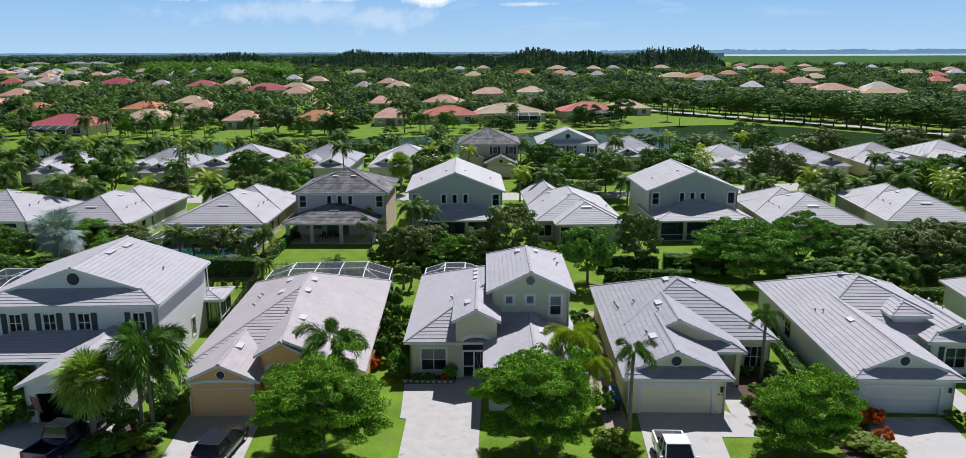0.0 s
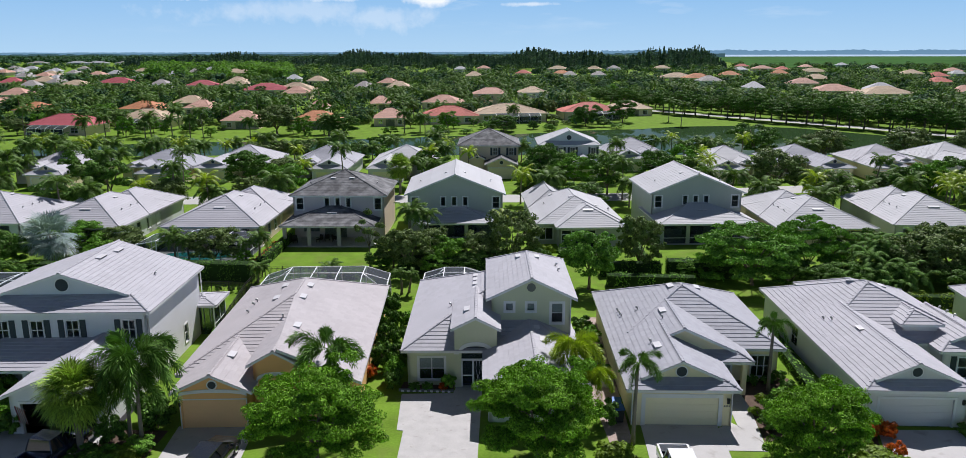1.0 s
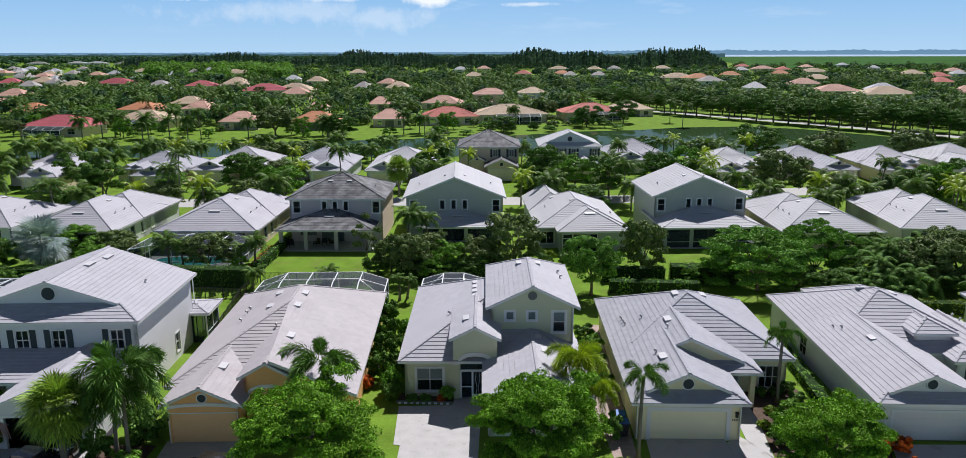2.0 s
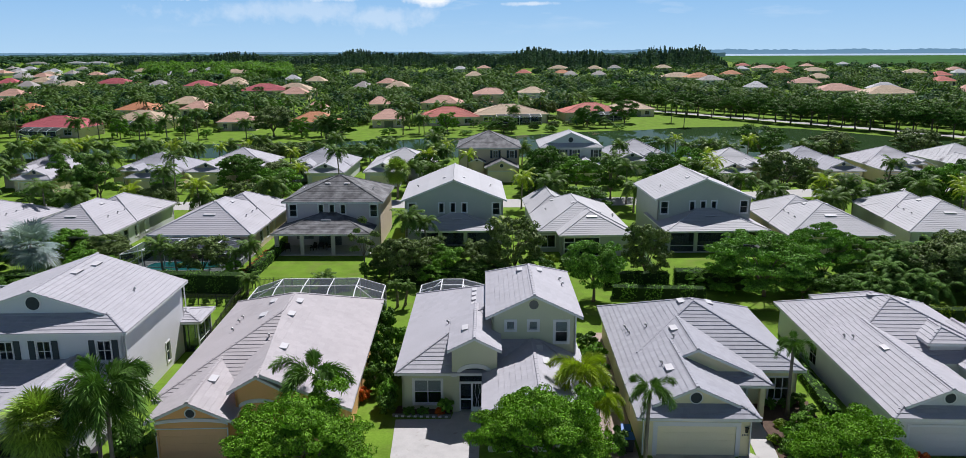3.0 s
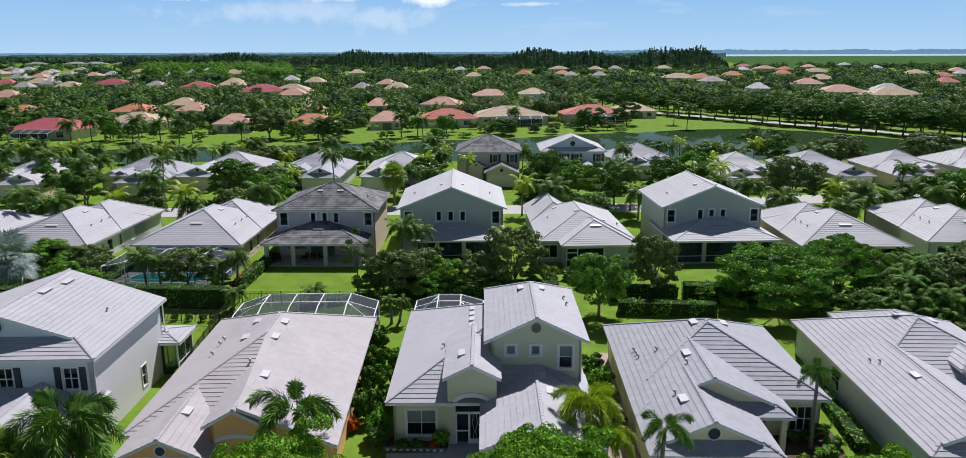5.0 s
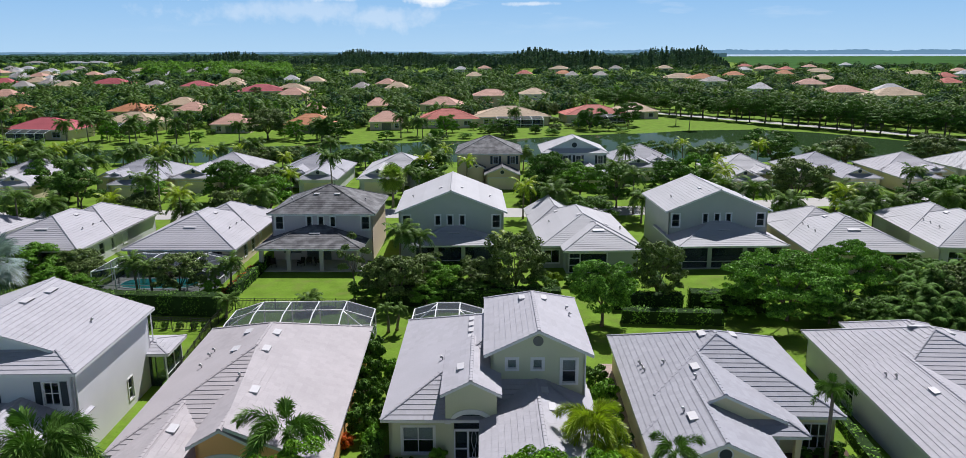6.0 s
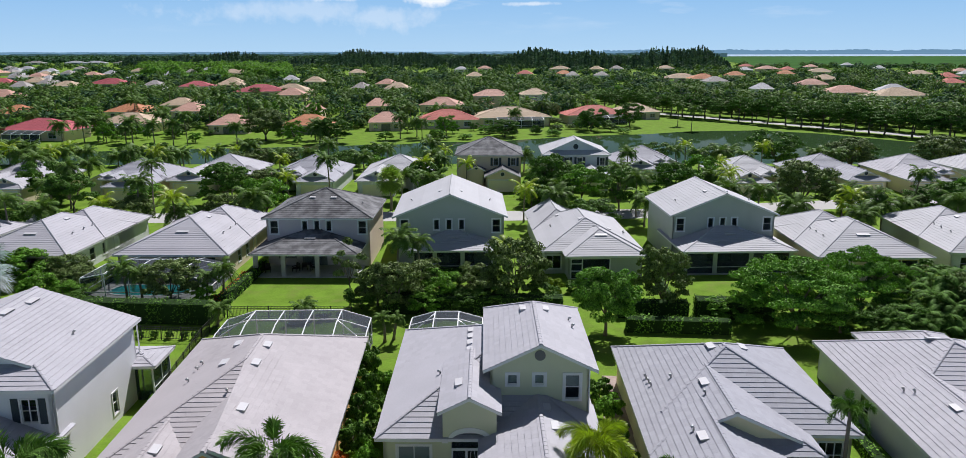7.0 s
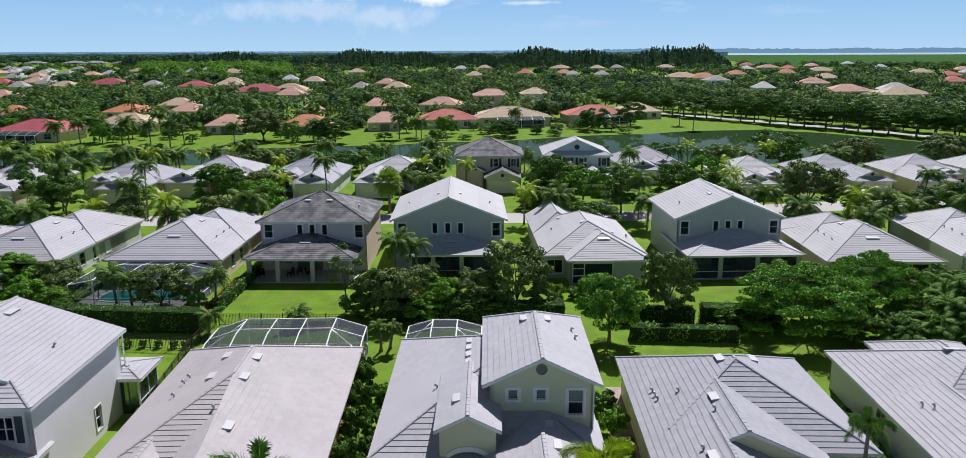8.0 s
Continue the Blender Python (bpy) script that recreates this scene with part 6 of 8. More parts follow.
def far_two_storey(at, yaw, label, wall, roof, wide=15.0):
    """A pale two-storey house across the lake, with two rows of windows."""
    h = House(at, yaw, label, wall, roof, 1)
    holes = [("f", wide * u, z, 1.3, 1.3) for u in (0.18, 0.5, 0.8) for z in (0.8, 3.9)]
    m = h.block(0, wide, 0, 12, 5.9, "hh", axis="x", holes=holes)
    for _, x, z, a, b in holes:
        h.window("f", m, x, z, a, b, 2, 2, 0.1)
    h.block(wide * 0.1, wide * 0.55, -4, 5, 2.8, "hh", walls="flr")
    h.finish()


far_two_storey((-21, 352), 6, "beige two-storey house with salmon roof behind the far bank", ST_BEIGE, ROOF_PINK, 17)
far_two_storey((0, 364), 6, "pale two-storey house with sand coloured roof among palms", ST_GREY, ROOF_SAND, 14)
far_spots += [(-13, 352), (7, 364)]


# ---------------------------------------------------------------- trees, nearest first
KIND = {"oak": ("oak", "broad bright green shade tree on a front lawn"), "oak2": ("oak2", "low feathery bright green tree beside the driveway"), "round": ("round", "round-headed bright green tree in the back yard"),
        "dark": ("dark", "dense dark green tree between the houses"), "fresh": ("fresh", "leafy green tree between the houses"), "grey": ("grey", "loose grey-green tree in a back yard"),
        "layer": ("layer", "wide layered green tree with flat tiers"), "airy": ("airy", "slender young tree with airy crown")}
TREES = [
    ("oak", 1.5, 43.0, 3.75, 7.0), ("oak", -12.1, 42.0, 4.0, 6.8), ("oak2", 18.6, 43.6, 3.1, 5.4),
    ("airy", -17.4, 86.3, 1.9, 7.2), ("grey", -12.5, 84.4, 2.8, 5.8), ("grey", -14.6, 86.4, 2.4, 4.6), ("grey", -10.6, 87.6, 2.6, 5.0), ("fresh", -8.0, 86.2, 2.5, 4.3), ("grey", -4.4, 87.2, 2.4, 4.6), ("grey", -0.3, 88.0, 3.3, 7.4),
    ("round", 7.8, 78.9, 3.2, 6.6), ("grey", 14.2, 86.3, 2.7, 7.3), ("layer", 25.8, 81.2, 5.8, 7.0), ("layer", 33.4, 85.7, 4.2, 7.0), ("grey", 44.0, 83.2, 3.6, 6.2), ("grey", 48.2, 83.6, 3.6, 6.8),
    ("dark", 51.5, 82.9, 3.8, 6.2), ("dark", -59.2, 81.5, 3.0, 6), ("dark", -54.4, 74.9, 2.4, 4), ("fresh", -55.6, 92.5, 3.2, 4.4), ("grey", -50.2, 91.7, 2.4, 4.0), ("grey", -36.2, 86.2, 3.1, 5.2), ("grey", -47.6, 88.6, 2.2, 3.6),
    ("dark", -79.9, 136.9, 4.5, 8), ("dark", -72.3, 130.1, 4, 7), ("dark", -50.2, 137.7, 4.5, 8), ("fresh", -39.0, 125.6, 4.2, 7.5), ("dark", -17.3, 149.1, 4, 7.5), ("dark", 5.0, 145.1, 4.2, 8.5),
    ("fresh", 10.4, 141.5, 4, 7), ("dark", 16.0, 134.8, 4.2, 8), ("dark", 26.2, 139.8, 4.5, 8), ("fresh", 32.3, 150.4, 4, 8), ("grey", 46.0, 136.9, 5.0, 9), ("dark", 65.0, 127.5, 4, 7),
    ("fresh", 68.1, 127.9, 4, 8), ("dark", 74.5, 131.4, 4.5, 8), ("dark", 56.2, 182.0, 6, 9), ("grey", 92, 184, 5, 8), ("dark", 76, 186, 4, 6), ("grey", 104, 178, 5, 8), ("dark", 30, 185, 4, 6), ("dark", 8, 183, 4, 6), ("fresh", 118, 176, 5, 7), ("dark", 44, 186, 3.5, 5), ("grey", 70.6, 178.4, 5, 8), ("grey", -74.3, 231.0, 6.5, 10), ("dark", -52.1, 225.8, 5, 8), ("dark", 37.2, 276.3, 5, 9), ("dark", 22.8, 261.2, 5, 8),
]
for i, (k, x, y, r, h) in enumerate(TREES):
    key, label = KIND[k]
    if k == "dark" and i % 2:
        key = "dark2"
    put_tree(key, x, y, r, h, 47 * i % 360, label)
PALM = {"foxtail": "foxtail palm with bushy arching fronds", "foxtail2": "slim foxtail palm with few hanging fronds", "lime_plume": "yellow-green foxtail palm with bushy fronds", "feather": "green feather palm with a slim pale trunk", "lime": "yellow-green feather palm with arching fronds", "fan": "fan palm with a dense round head", "blue": "silver-blue fan palm with stiff leaves"}
PALMS = [
    ("foxtail", -24.2, 44.2, 3.2, 6.1), ("foxtail", -25.1, 44.5, 2.8, 4.3), ("fan", -27.3, 42.6, 2.4, 4.3), ("foxtail2", -12.3, 47.2, 2.9, 5.6), ("lime_plume", 4.3, 51.0, 2.4, 4.6), ("lime_plume", 5.2, 49.6, 1.9, 3.2), ("foxtail2", 7.8, 45.9, 1.7, 5.6), ("foxtail2", 19.1, 54.2, 1.5, 5.2),
    ("blue", -54.6, 84.0, 3.5, 4.0), ("feather", -41.0, 86.6, 1.9, 3.6), ("feather", -39.2, 86.2, 1.7, 3.3), ("feather", -31.2, 87.6, 1.8, 3.4), ("feather", -32.4, 86.4, 1.5, 2.8), ("feather", -13.6, 93.6, 2.5, 5.2), ("feather", -11.2, 95.0, 2.2, 4.4), ("lime", -1.2, 93.4, 2.0, 4.6), ("feather", -12.1, 76.4, 1.0, 2.5), ("feather", -11.4, 77.0, 0.9, 2.2), ("feather", -28.6, 79.6, 1.5, 1.8), ("feather", -21.0, 81.4, 1.6, 1.2),
    ("feather", -68.2, 108.5, 2.6, 6), ("feather", -96.1, 145.9, 2.6, 7), ("feather", -82.3, 118.5, 2.6, 7), ("feather", -74.3, 132.5, 2.6, 7), ("feather", -58.7, 129.4, 2.6, 8), ("feather", -55.2, 117.9, 2.6, 7),
    ("lime", -46.9, 112.0, 2.6, 6), ("feather", -33.4, 142.5, 2.6, 7), ("fan", -21.1, 133.8, 2.6, 5), ("feather", -15.0, 151.0, 2.4, 6), ("lime", 0.5, 125.9, 2.6, 5), ("feather", 18.1, 130.3, 2.6, 6), ("lime", 34.3, 136.2, 2.6, 6),
    ("lime", 48.4, 124.0, 2.6, 5), ("feather", 51.4, 124.1, 2.6, 5), ("feather", 63.7, 137.0, 2.4, 6), ("lime", 67.7, 121.5, 2.6, 5), ("feather", 20.8, 160.3, 2.6, 6), ("feather", 31.3, 165.1, 2.6, 6), ("feather", 44.8, 165.9, 2.6, 5),
    ("feather", -90.5, 149.1, 2.6, 6), ("feather", -81.5, 166.3, 2.6, 5), ("feather", -28.5, 172.4, 2.6, 5), ("feather", -147.3, 220.4, 3, 8), ("feather", -93.2, 221.0, 3, 8), ("feather", -29.1, 236.1, 3, 5), ("lime", 36.4, 155.2, 2.6, 5),
    ("feather", 55.3, 263.2, 3, 7), ("feather", 54.2, 279.4, 3, 7),
]
for i, (k, x, y, r, h) in enumerate(PALMS):
    key = "feather2" if k == "feather" and i % 2 else k
    put_palm(key, x, y, r, h, 61 * i % 360, PALM[k], lean=(0.25 + 0.2 * (i % 3)) * (0.4 if y < 60 else 1.0), trunk=0.2 if k in ("fan", "blue") else 0.12)


for x, y, r, h in ((40.6, 84.6, 2.6, 7.0), (38.4, 82.0, 2.4, 5.4), (36.8, 79.6, 2.2, 3.6), (40.6, 79.4, 2.4, 4.4), (33.2, 78.6, 2.0, 2.8), (45.4, 86.8, 2.6, 6.6)):
    areca(x, y, r, h, x * 50 % 360, "bushy clumping palm behind the grey house")


# rows of shade trees along the lakeside road: flat-topped on bare trunks by the water, denser beyond
count = 0
for (ax, ay), (bx, by) in zip(far_road_line[1:], far_road_line[2:]):
    L = math.hypot(bx - ax, by - ay)
    nx, ny = -(by - ay) / L, (bx - ax) / L
    for k in range(max(1, round(L / 6.4))):
        t = (k + 0.5) / max(1, round(L / 6.4))
        for side in (6.0, -8.0, -24.0):
            count += 1
            jx, jy = (count * 37 % 5) * 0.5 - 1.0, (count * 53 % 7) * 0.4 - 1.2
            x, y = ax + (bx - ax) * t + nx * side + jx, ay + (by - ay) * t + ny * side + jy
            if side > 0:
                put_tree("umbrella" if count % 3 else "umbrella_grey", x, y, 4.2 + (count * 37 % 7) * 0.36, 6.4 + (count * 29 % 5) * 0.75, count * 71 % 360, "flat-topped shade tree on a bare trunk beside the lakeside road", "trees along the lakeside road")
            else:
                put_tree(("dark", "umbrella", "dark2", "dark", "grey")[count % 5], x, y, 3.8 + (count % 4) * 0.5, (5.6 if side > -10 else 6.6) + (count % 3) * 0.8, count * 71 % 360, "spreading shade tree beyond the lakeside road", "trees along the lakeside road")
# palms and trees round the houses across the lake


def sight(x, y, h):
    """How tall a tree may stand here without covering the roofs of the houses behind it."""
    for a, b, wide in [(p[1], p[2], p[3]) for p in shore + west + west_far + middle + east]:
        if 0 < b - y < 0.30 * b and abs(x * b / y - a) < wide * 0.5 + 1.0:
            h = min(h, 1.5 + 22.5 * (b - y) / b)
    return h


rng = np.random.default_rng(31)
far_palms = []
n = 0
while n < 190:
    y = 215 + 230 * rng.uniform() ** 1.2
    x = rng.uniform(-0.68, 0.30) * y
    if any(abs(x - a) < 10 and -14 < y - b < 15 for _, a, b, *_ in shore) or any(inside(lake_pts, x, y + e) for e in (-4, 0, 9)) or (x > 30 and (x - 98) * 0.78 + (y - 280) * 0.62 < 12) or y < 190 + 0.26 * (x + 150):
        continue
    if n % 3 and y > 262:
        if sight(x, y, 9.0) > 4.0 or rng.uniform() < 0.2:
            far_palms.append((x, y, float(rng.uniform(3.0, 3.8)), float(rng.uniform(4, 7)), float(rng.uniform(0, 6.28))))
    elif n % 3:
        put_palm("feather2", x, y, float(rng.uniform(2.8, 3.6)), float(rng.uniform(3.8, 6.2)), float(rng.uniform(0, 360)), "feather palm among the houses across the lake", trunk=0.15)
    else:
        put_tree(("dark", "grey", "fresh")[n % 9 // 3], x, y, float(rng.uniform(3.0, 4.6)), float(rng.uniform(5, 8)), float(rng.uniform(0, 360)), "leafy tree among the houses across the lake")
    n += 1


# shrubs about the shore houses, and palms before the roofs beyond the lakeside road
n = 0
while n < 110:
    y = rng.uniform(222, 292)
    x = rng.uniform(-0.72, 0.16) * y
    if any(abs(x - a) < 9 and -3 < y - b < 16 for _, a, b, *_ in shore) or any(inside(lake_pts, x, y + e) for e in (-3, 0, 3)):
        continue
    put_tree(("dark", "fresh", "dark2", "grey")[n % 4], x, y, float(rng.uniform(1.3, 2.8)), float(rng.uniform(1.4, 3.8)), float(rng.uniform(0, 360)), "leafy shrub on the far lake bank", category="shrub", name="shrub")
    n += 1
n = 0
while n < 430:
    y = 275 + 430 * rng.uniform() ** 1.5
    x = rng.uniform(-0.68, 0.68) * y
    if x > 30 and (x - 98) * 0.78 + (y - 280) * 0.62 < 12:
        continue
    if any(abs(x - a) < 8 and -5 < y - b < 16 for a, b in far_spots) or any(abs(x - a) < 12 and -14 < y - b < 16 for _, a, b, *_ in shore):
        continue
    h = sight(x, y, float(rng.uniform(4.5, 8.0)))
    if h < 4.0 and n % 6:
        continue
    far_palms.append((x, y, float(rng.uniform(3.0, 4.0)), max(4.2, h), float(rng.uniform(0, 6.28))))
    n += 1


def palm_grove(name, spots, label):
    """Many far palms as one mesh: a feather crown on a slim square trunk each."""
    me, _, r0 = PLANT["far"]
    co = np.empty(len(me.vertices) * 3)
    me.vertices.foreach_get("co", co)
    co = co.reshape(-1, 4, 3)
    out, kinds = [], []
    for x, y, r, h, a in spots:
        k = r / r0
        turn = np.array([[math.cos(a), -math.sin(a), 0], [math.sin(a), math.cos(a), 0], [0, 0, 1]])
        out.append(co @ turn.T * k + np.array([x, y, h]))
        kinds += [0] * len(co)
        ring = [(-0.14, -0.14), (0.14, -0.14), (0.14, 0.14), (-0.14, 0.14)]
        out.append(np.array([[(x + p[0], y + p[1], 0), (x + q[0], y + q[1], 0), (x + q[0] * 0.7, y + q[1] * 0.7, h), (x + p[0] * 0.7, y + p[1] * 0.7, h)] for p, q in zip(ring, ring[1:] + ring[:1])]))
        kinds += [1] * 4
    grove = quads_mesh(name, np.concatenate(out), [PALM_LEAF, PALM_BARK])
    grove.polygons.foreach_set("material_index", kinds)
    return solid(name, grove, None, label, "palm trees", "stuff")


palm_grove("palm_grove", far_palms, "tall feather palms among the houses across the lake")


# ---------------------------------------------------------------- the far woods
def far_trees(name, spots, material, label, n, leaf, tall=1.0, pine=False, seed=3):
    rng = np.random.default_rng(seed)
    C, N, S = [], [], []
    for x, y, r, h in spots:
        k = int(n * rng.uniform(0.7, 1.3))
        if pine:
            t = rng.uniform(0.05, 1, k)
            a = rng.uniform(0, 6.283, k)
            w = r * (1 - t) ** 0.7 * rng.uniform(0.3, 1, k)
            c = np.stack([x + np.cos(a) * w, y + np.sin(a) * w, h * t], 1)
            nn = np.stack([np.cos(a), np.sin(a), 0.6 + 0 * a], 1)
        else:
            p = rng.normal(0, 1, (k, 3))
            p /= np.linalg.norm(p, axis=1, keepdims=True)
            p[:, 2] = np.abs(p[:, 2]) * 1.15 - 0.15
            lump = 1 + 0.25 * np.sin(p[:, 0] * 5 + x) * np.cos(p[:, 1] * 4 + y)
            c = np.array([x, y, h * 0.38]) + p * np.array([r, r, h * 0.6]) * lump[:, None]
            nn = p + np.array([0, 0, 0.5])
        C.append(c); N.append(nn); S.append(np.full(k, leaf * (0.8 + 0.4 * rng.uniform())))
    C, N, S = np.concatenate(C), np.concatenate(N), np.concatenate(S)
    C[:, 2] = np.maximum(C[:, 2], 0.1)
    q = leaf_quads(rng, C, N, 1.0 * S, 0.7, 0.3)
    me = quads_mesh(name, q, [material])
    return solid(name, me, None, label, "trees", "stuff")


house_xy = [(x, y) for _, x, y, *_ in shore] + far_spots


def clear(x, y, gap):
    """Off the houses, and not close before their garden fronts."""
    return all((x - a) ** 2 + (y - b) ** 2 > gap * gap and not (abs(x - a) < 9 and -24 < y - b < 0 and x < 0.08 * y) for a, b in house_xy)


rng = np.random.default_rng(11)
mid, far, bush = [], [], []
while len(mid) < 1500:
    y = 255 + 420 * rng.uniform() ** 1.3
    x = rng.uniform(-0.75, 0.75) * y
    if y < 330 and -120 < x < 75 and not (x > 60):
        if rng.uniform() < 0.35 or y < 266:
            continue
    if x > 30 and (x - 98) * 0.78 + (y - 280) * 0.62 < 22:
        continue
    if inside(lake_pts, x, y) or inside(lake_pts, x, y + 6) or inside(lake_pts, x, y - 6):
        continue
    if clear(x, y, 11):
        h = sight(x, y, rng.uniform(4.0, 7.5))
        if h > 2.4:
            mid.append((x, y, rng.uniform(2.8, 5.0), h))
far_trees("mid_woods", mid[::2], WOODS, "mixed bright trees between the far houses", 190, 0.55, seed=4)
far_trees("dark_woods", mid[1::2], WOODS_DARK, "mixed dark trees between the far houses", 190, 0.55, seed=9)
while len(far) < 1300:
    y = 560 + 700 * rng.uniform() ** 1.2
    x = rng.uniform(-0.75, 0.75) * y
    if x / y > 0.30 and y > 1250:
        continue
    if clear(x, y, 10):
        h = sight(x, y, rng.uniform(4.5, 9))
        if h > 2.6:
            far.append((x, y, rng.uniform(4, 7), h))
far_trees("far_woods", far[::2], WOODS, "distant leafy trees", 90, 1.1, seed=6)
far_trees("far_dark_woods", far[1::2], WOODS_DARK, "distant dark trees", 90, 1.1, seed=10)
glade = []
while len(glade) < 260:
    y = rng.uniform(640, 1080)
    u = rng.uniform(-0.50, -0.30)
    h = sight(u * y, y, rng.uniform(8, 14))
    if h > 3.0:
        glade.append((u * y, y, rng.uniform(5, 8), h))
far_trees("bright_woods", glade, WOODS_BRIGHT, "bright green distant woods", 110, 1.3, seed=12)
hor = []
while len(hor) < 2400:
    y = rng.uniform(1250, 2950)
    u = rng.uniform(-0.80, 0.24)
    if u < -0.40 and y < 1560:
        continue
    hor.append((u * y, y, rng.uniform(8, 15), rng.uniform(7, 13)))
far_trees("horizon_woods", hor, WOODS_DARK, "flat woods towards the horizon", 36, 3.0, seed=8)
pines = []
while len(pines) < 2100:
    u = rng.uniform(-0.52, 0.262)
    lump = 0.5 + 0.3 * math.sin(u * 47) + 0.2 * math.sin(u * 113 + 2)
    if rng.uniform() > 0.7 + 0.3 * lump and u < 0.06:
        continue
    y = rng.uniform(1050, 1350) if u > -0.05 else rng.uniform(1150, 1500)
    end = min(1.0, (0.275 - u) / 0.05, (u + 0.56) / 0.06)
    tall = 0.8 + 0.2 * math.sin(u * 31 + 1) + 0.12 * math.sin(u * 83)
    pines.append((u * y, y, rng.uniform(2.5, 5.5), (rng.uniform(19, 34) if u > 0.06 else rng.uniform(16, 25) + 5 * lump if u > -0.25 else rng.uniform(8, 21) + 6 * lump) * end * tall))
far_trees("pine_belt", pines, PINE, "dark belt of tall pines on the horizon", 80, 1.3, pine=True, seed=7)
sheet("mangrove_field", [(330, 1150), (1500, 1150), (3600, 3300), (700, 3300), (420, 1500)], 0.5, MANGROVE, "flat green mangrove field", "field")
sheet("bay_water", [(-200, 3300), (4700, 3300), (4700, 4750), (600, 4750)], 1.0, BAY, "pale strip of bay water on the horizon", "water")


def skyline(name, x0, x1, y, low, high, step, material, label, seed, bend=0.0):
    """A far shore: a long bank with an uneven, tree-topped edge."""
    rng = np.random.default_rng(seed)
    g = Geo()
    n = int((x1 - x0) / step)
    tops = [low + (high - low) * (0.5 + 0.35 * math.sin(i * 0.21 + seed) * math.sin(i * 0.047) + 0.3 * rng.uniform(-1, 1)) for i in range(n + 1)]
    for i in range(n):
        a, b = x0 + i * step, x0 + (i + 1) * step
        g.prism([(a, y, 0), (b, y, 0), (b, y, tops[i + 1]), (a, y, tops[i])], (0, 25, 0))
    return solid(name, g, material, label, "shore", "structure")


# these banks emit their colour: distance haze is put into the glow
skyline("backdrop_west", -4200, 700, 4300, 19, 22, 14, FAR_HAZE_GLOW, "hazy blue-green woods along the western horizon", 3)
skyline("backdrop_middle", -4200, 780, 3000, 12, 18, 12, FAR_LAND_GLOW, "distant woods before the horizon", 5)
skyline("backdrop_east", 500, 4700, 4780, 20, 32, 16, FAR_HAZE_GLOW, "hazy blue far shore across the bay", 4)


# ---------------------------------------------------------------- more green between the rows
blocked = [(-25, 106, 10), (-8, 108, 10), (25, 109, 10), (8, 107, 11), (-40, 105, 11), (-58, 105, 10), (-73, 103, 9), (40, 106, 11), (56, 110, 10)]
for gx, gy in ((-88, 135), (-68, 137), (-60, 145), (-36.5, 144), (-26, 145), (-3.5, 150), (13.2, 152), (41, 146), (62, 149), (73, 150), (91, 155), (24, 161)):
    # the body of each house, its garage, and the view along its drive
    blocked += [(gx - 3, gy + 15, 9.5), (gx + 3, gy + 14, 9.5), (gx, gy + 4, 6), (gx, gy - 5, 3.6), (gx, gy - 9, 3.2)]
street_line = [(-190, 116), (-140, 120), (-80, 124.5), (-30, 128.5), (0, 130.5), (20, 133), (50, 141), (90, 150), (150, 160)]


def street_y(x):
    for (a, b), (c, d) in zip(street_line, street_line[1:]):
        if a <= x <= c:
            return b + (d - b) * (x - a) / (c - a)
    return 140.0


rng = np.random.default_rng(21)
extra = []
tries = 0
while len(extra) < 190 and tries < 12000:
    tries += 1
    x, y = rng.uniform(-135, 110), rng.uniform(113, 184)
    if abs(y - street_y(x)) < 6.5 or any((x - a) ** 2 + (y - b) ** 2 < r * r for a, b, r in blocked):
        continue
    if any((x - a) ** 2 + (y - b) ** 2 < 11 for a, b in extra):
        continue
    # keep the fronts of the garages open
    if street_y(x) + 5 < y < street_y(x) + 16 and rng.uniform() < 0.35:
        continue
    extra.append((x, y))
for i, (x, y) in enumerate(extra):
    c = i % 7
    yaw = float(rng.uniform(0, 360))
    if c in (0, 2, 3, 6):
        put_palm("feather2", x, y, float(rng.uniform(2.7, 3.3)), float(rng.uniform(3.2, 5.6)) * (0.85 if x > 30 else 1.0), yaw, PALM["feather"], trunk=0.14)
    elif c == 5:
        put_palm("lime", x, y, float(rng.uniform(2.0, 2.6)), float(rng.uniform(3.5, 6)), yaw, PALM["lime"], trunk=0.12)
    else:
        k = ("dark", "fresh", "dark2", "grey")[i % 4]
        put_tree(k, x, y, float(rng.uniform(2.4, 3.8)), float(rng.uniform(3.8, 6.2)) * (0.7 if x > 30 else 1.0), yaw, "dense green tree beside the lakeside street")

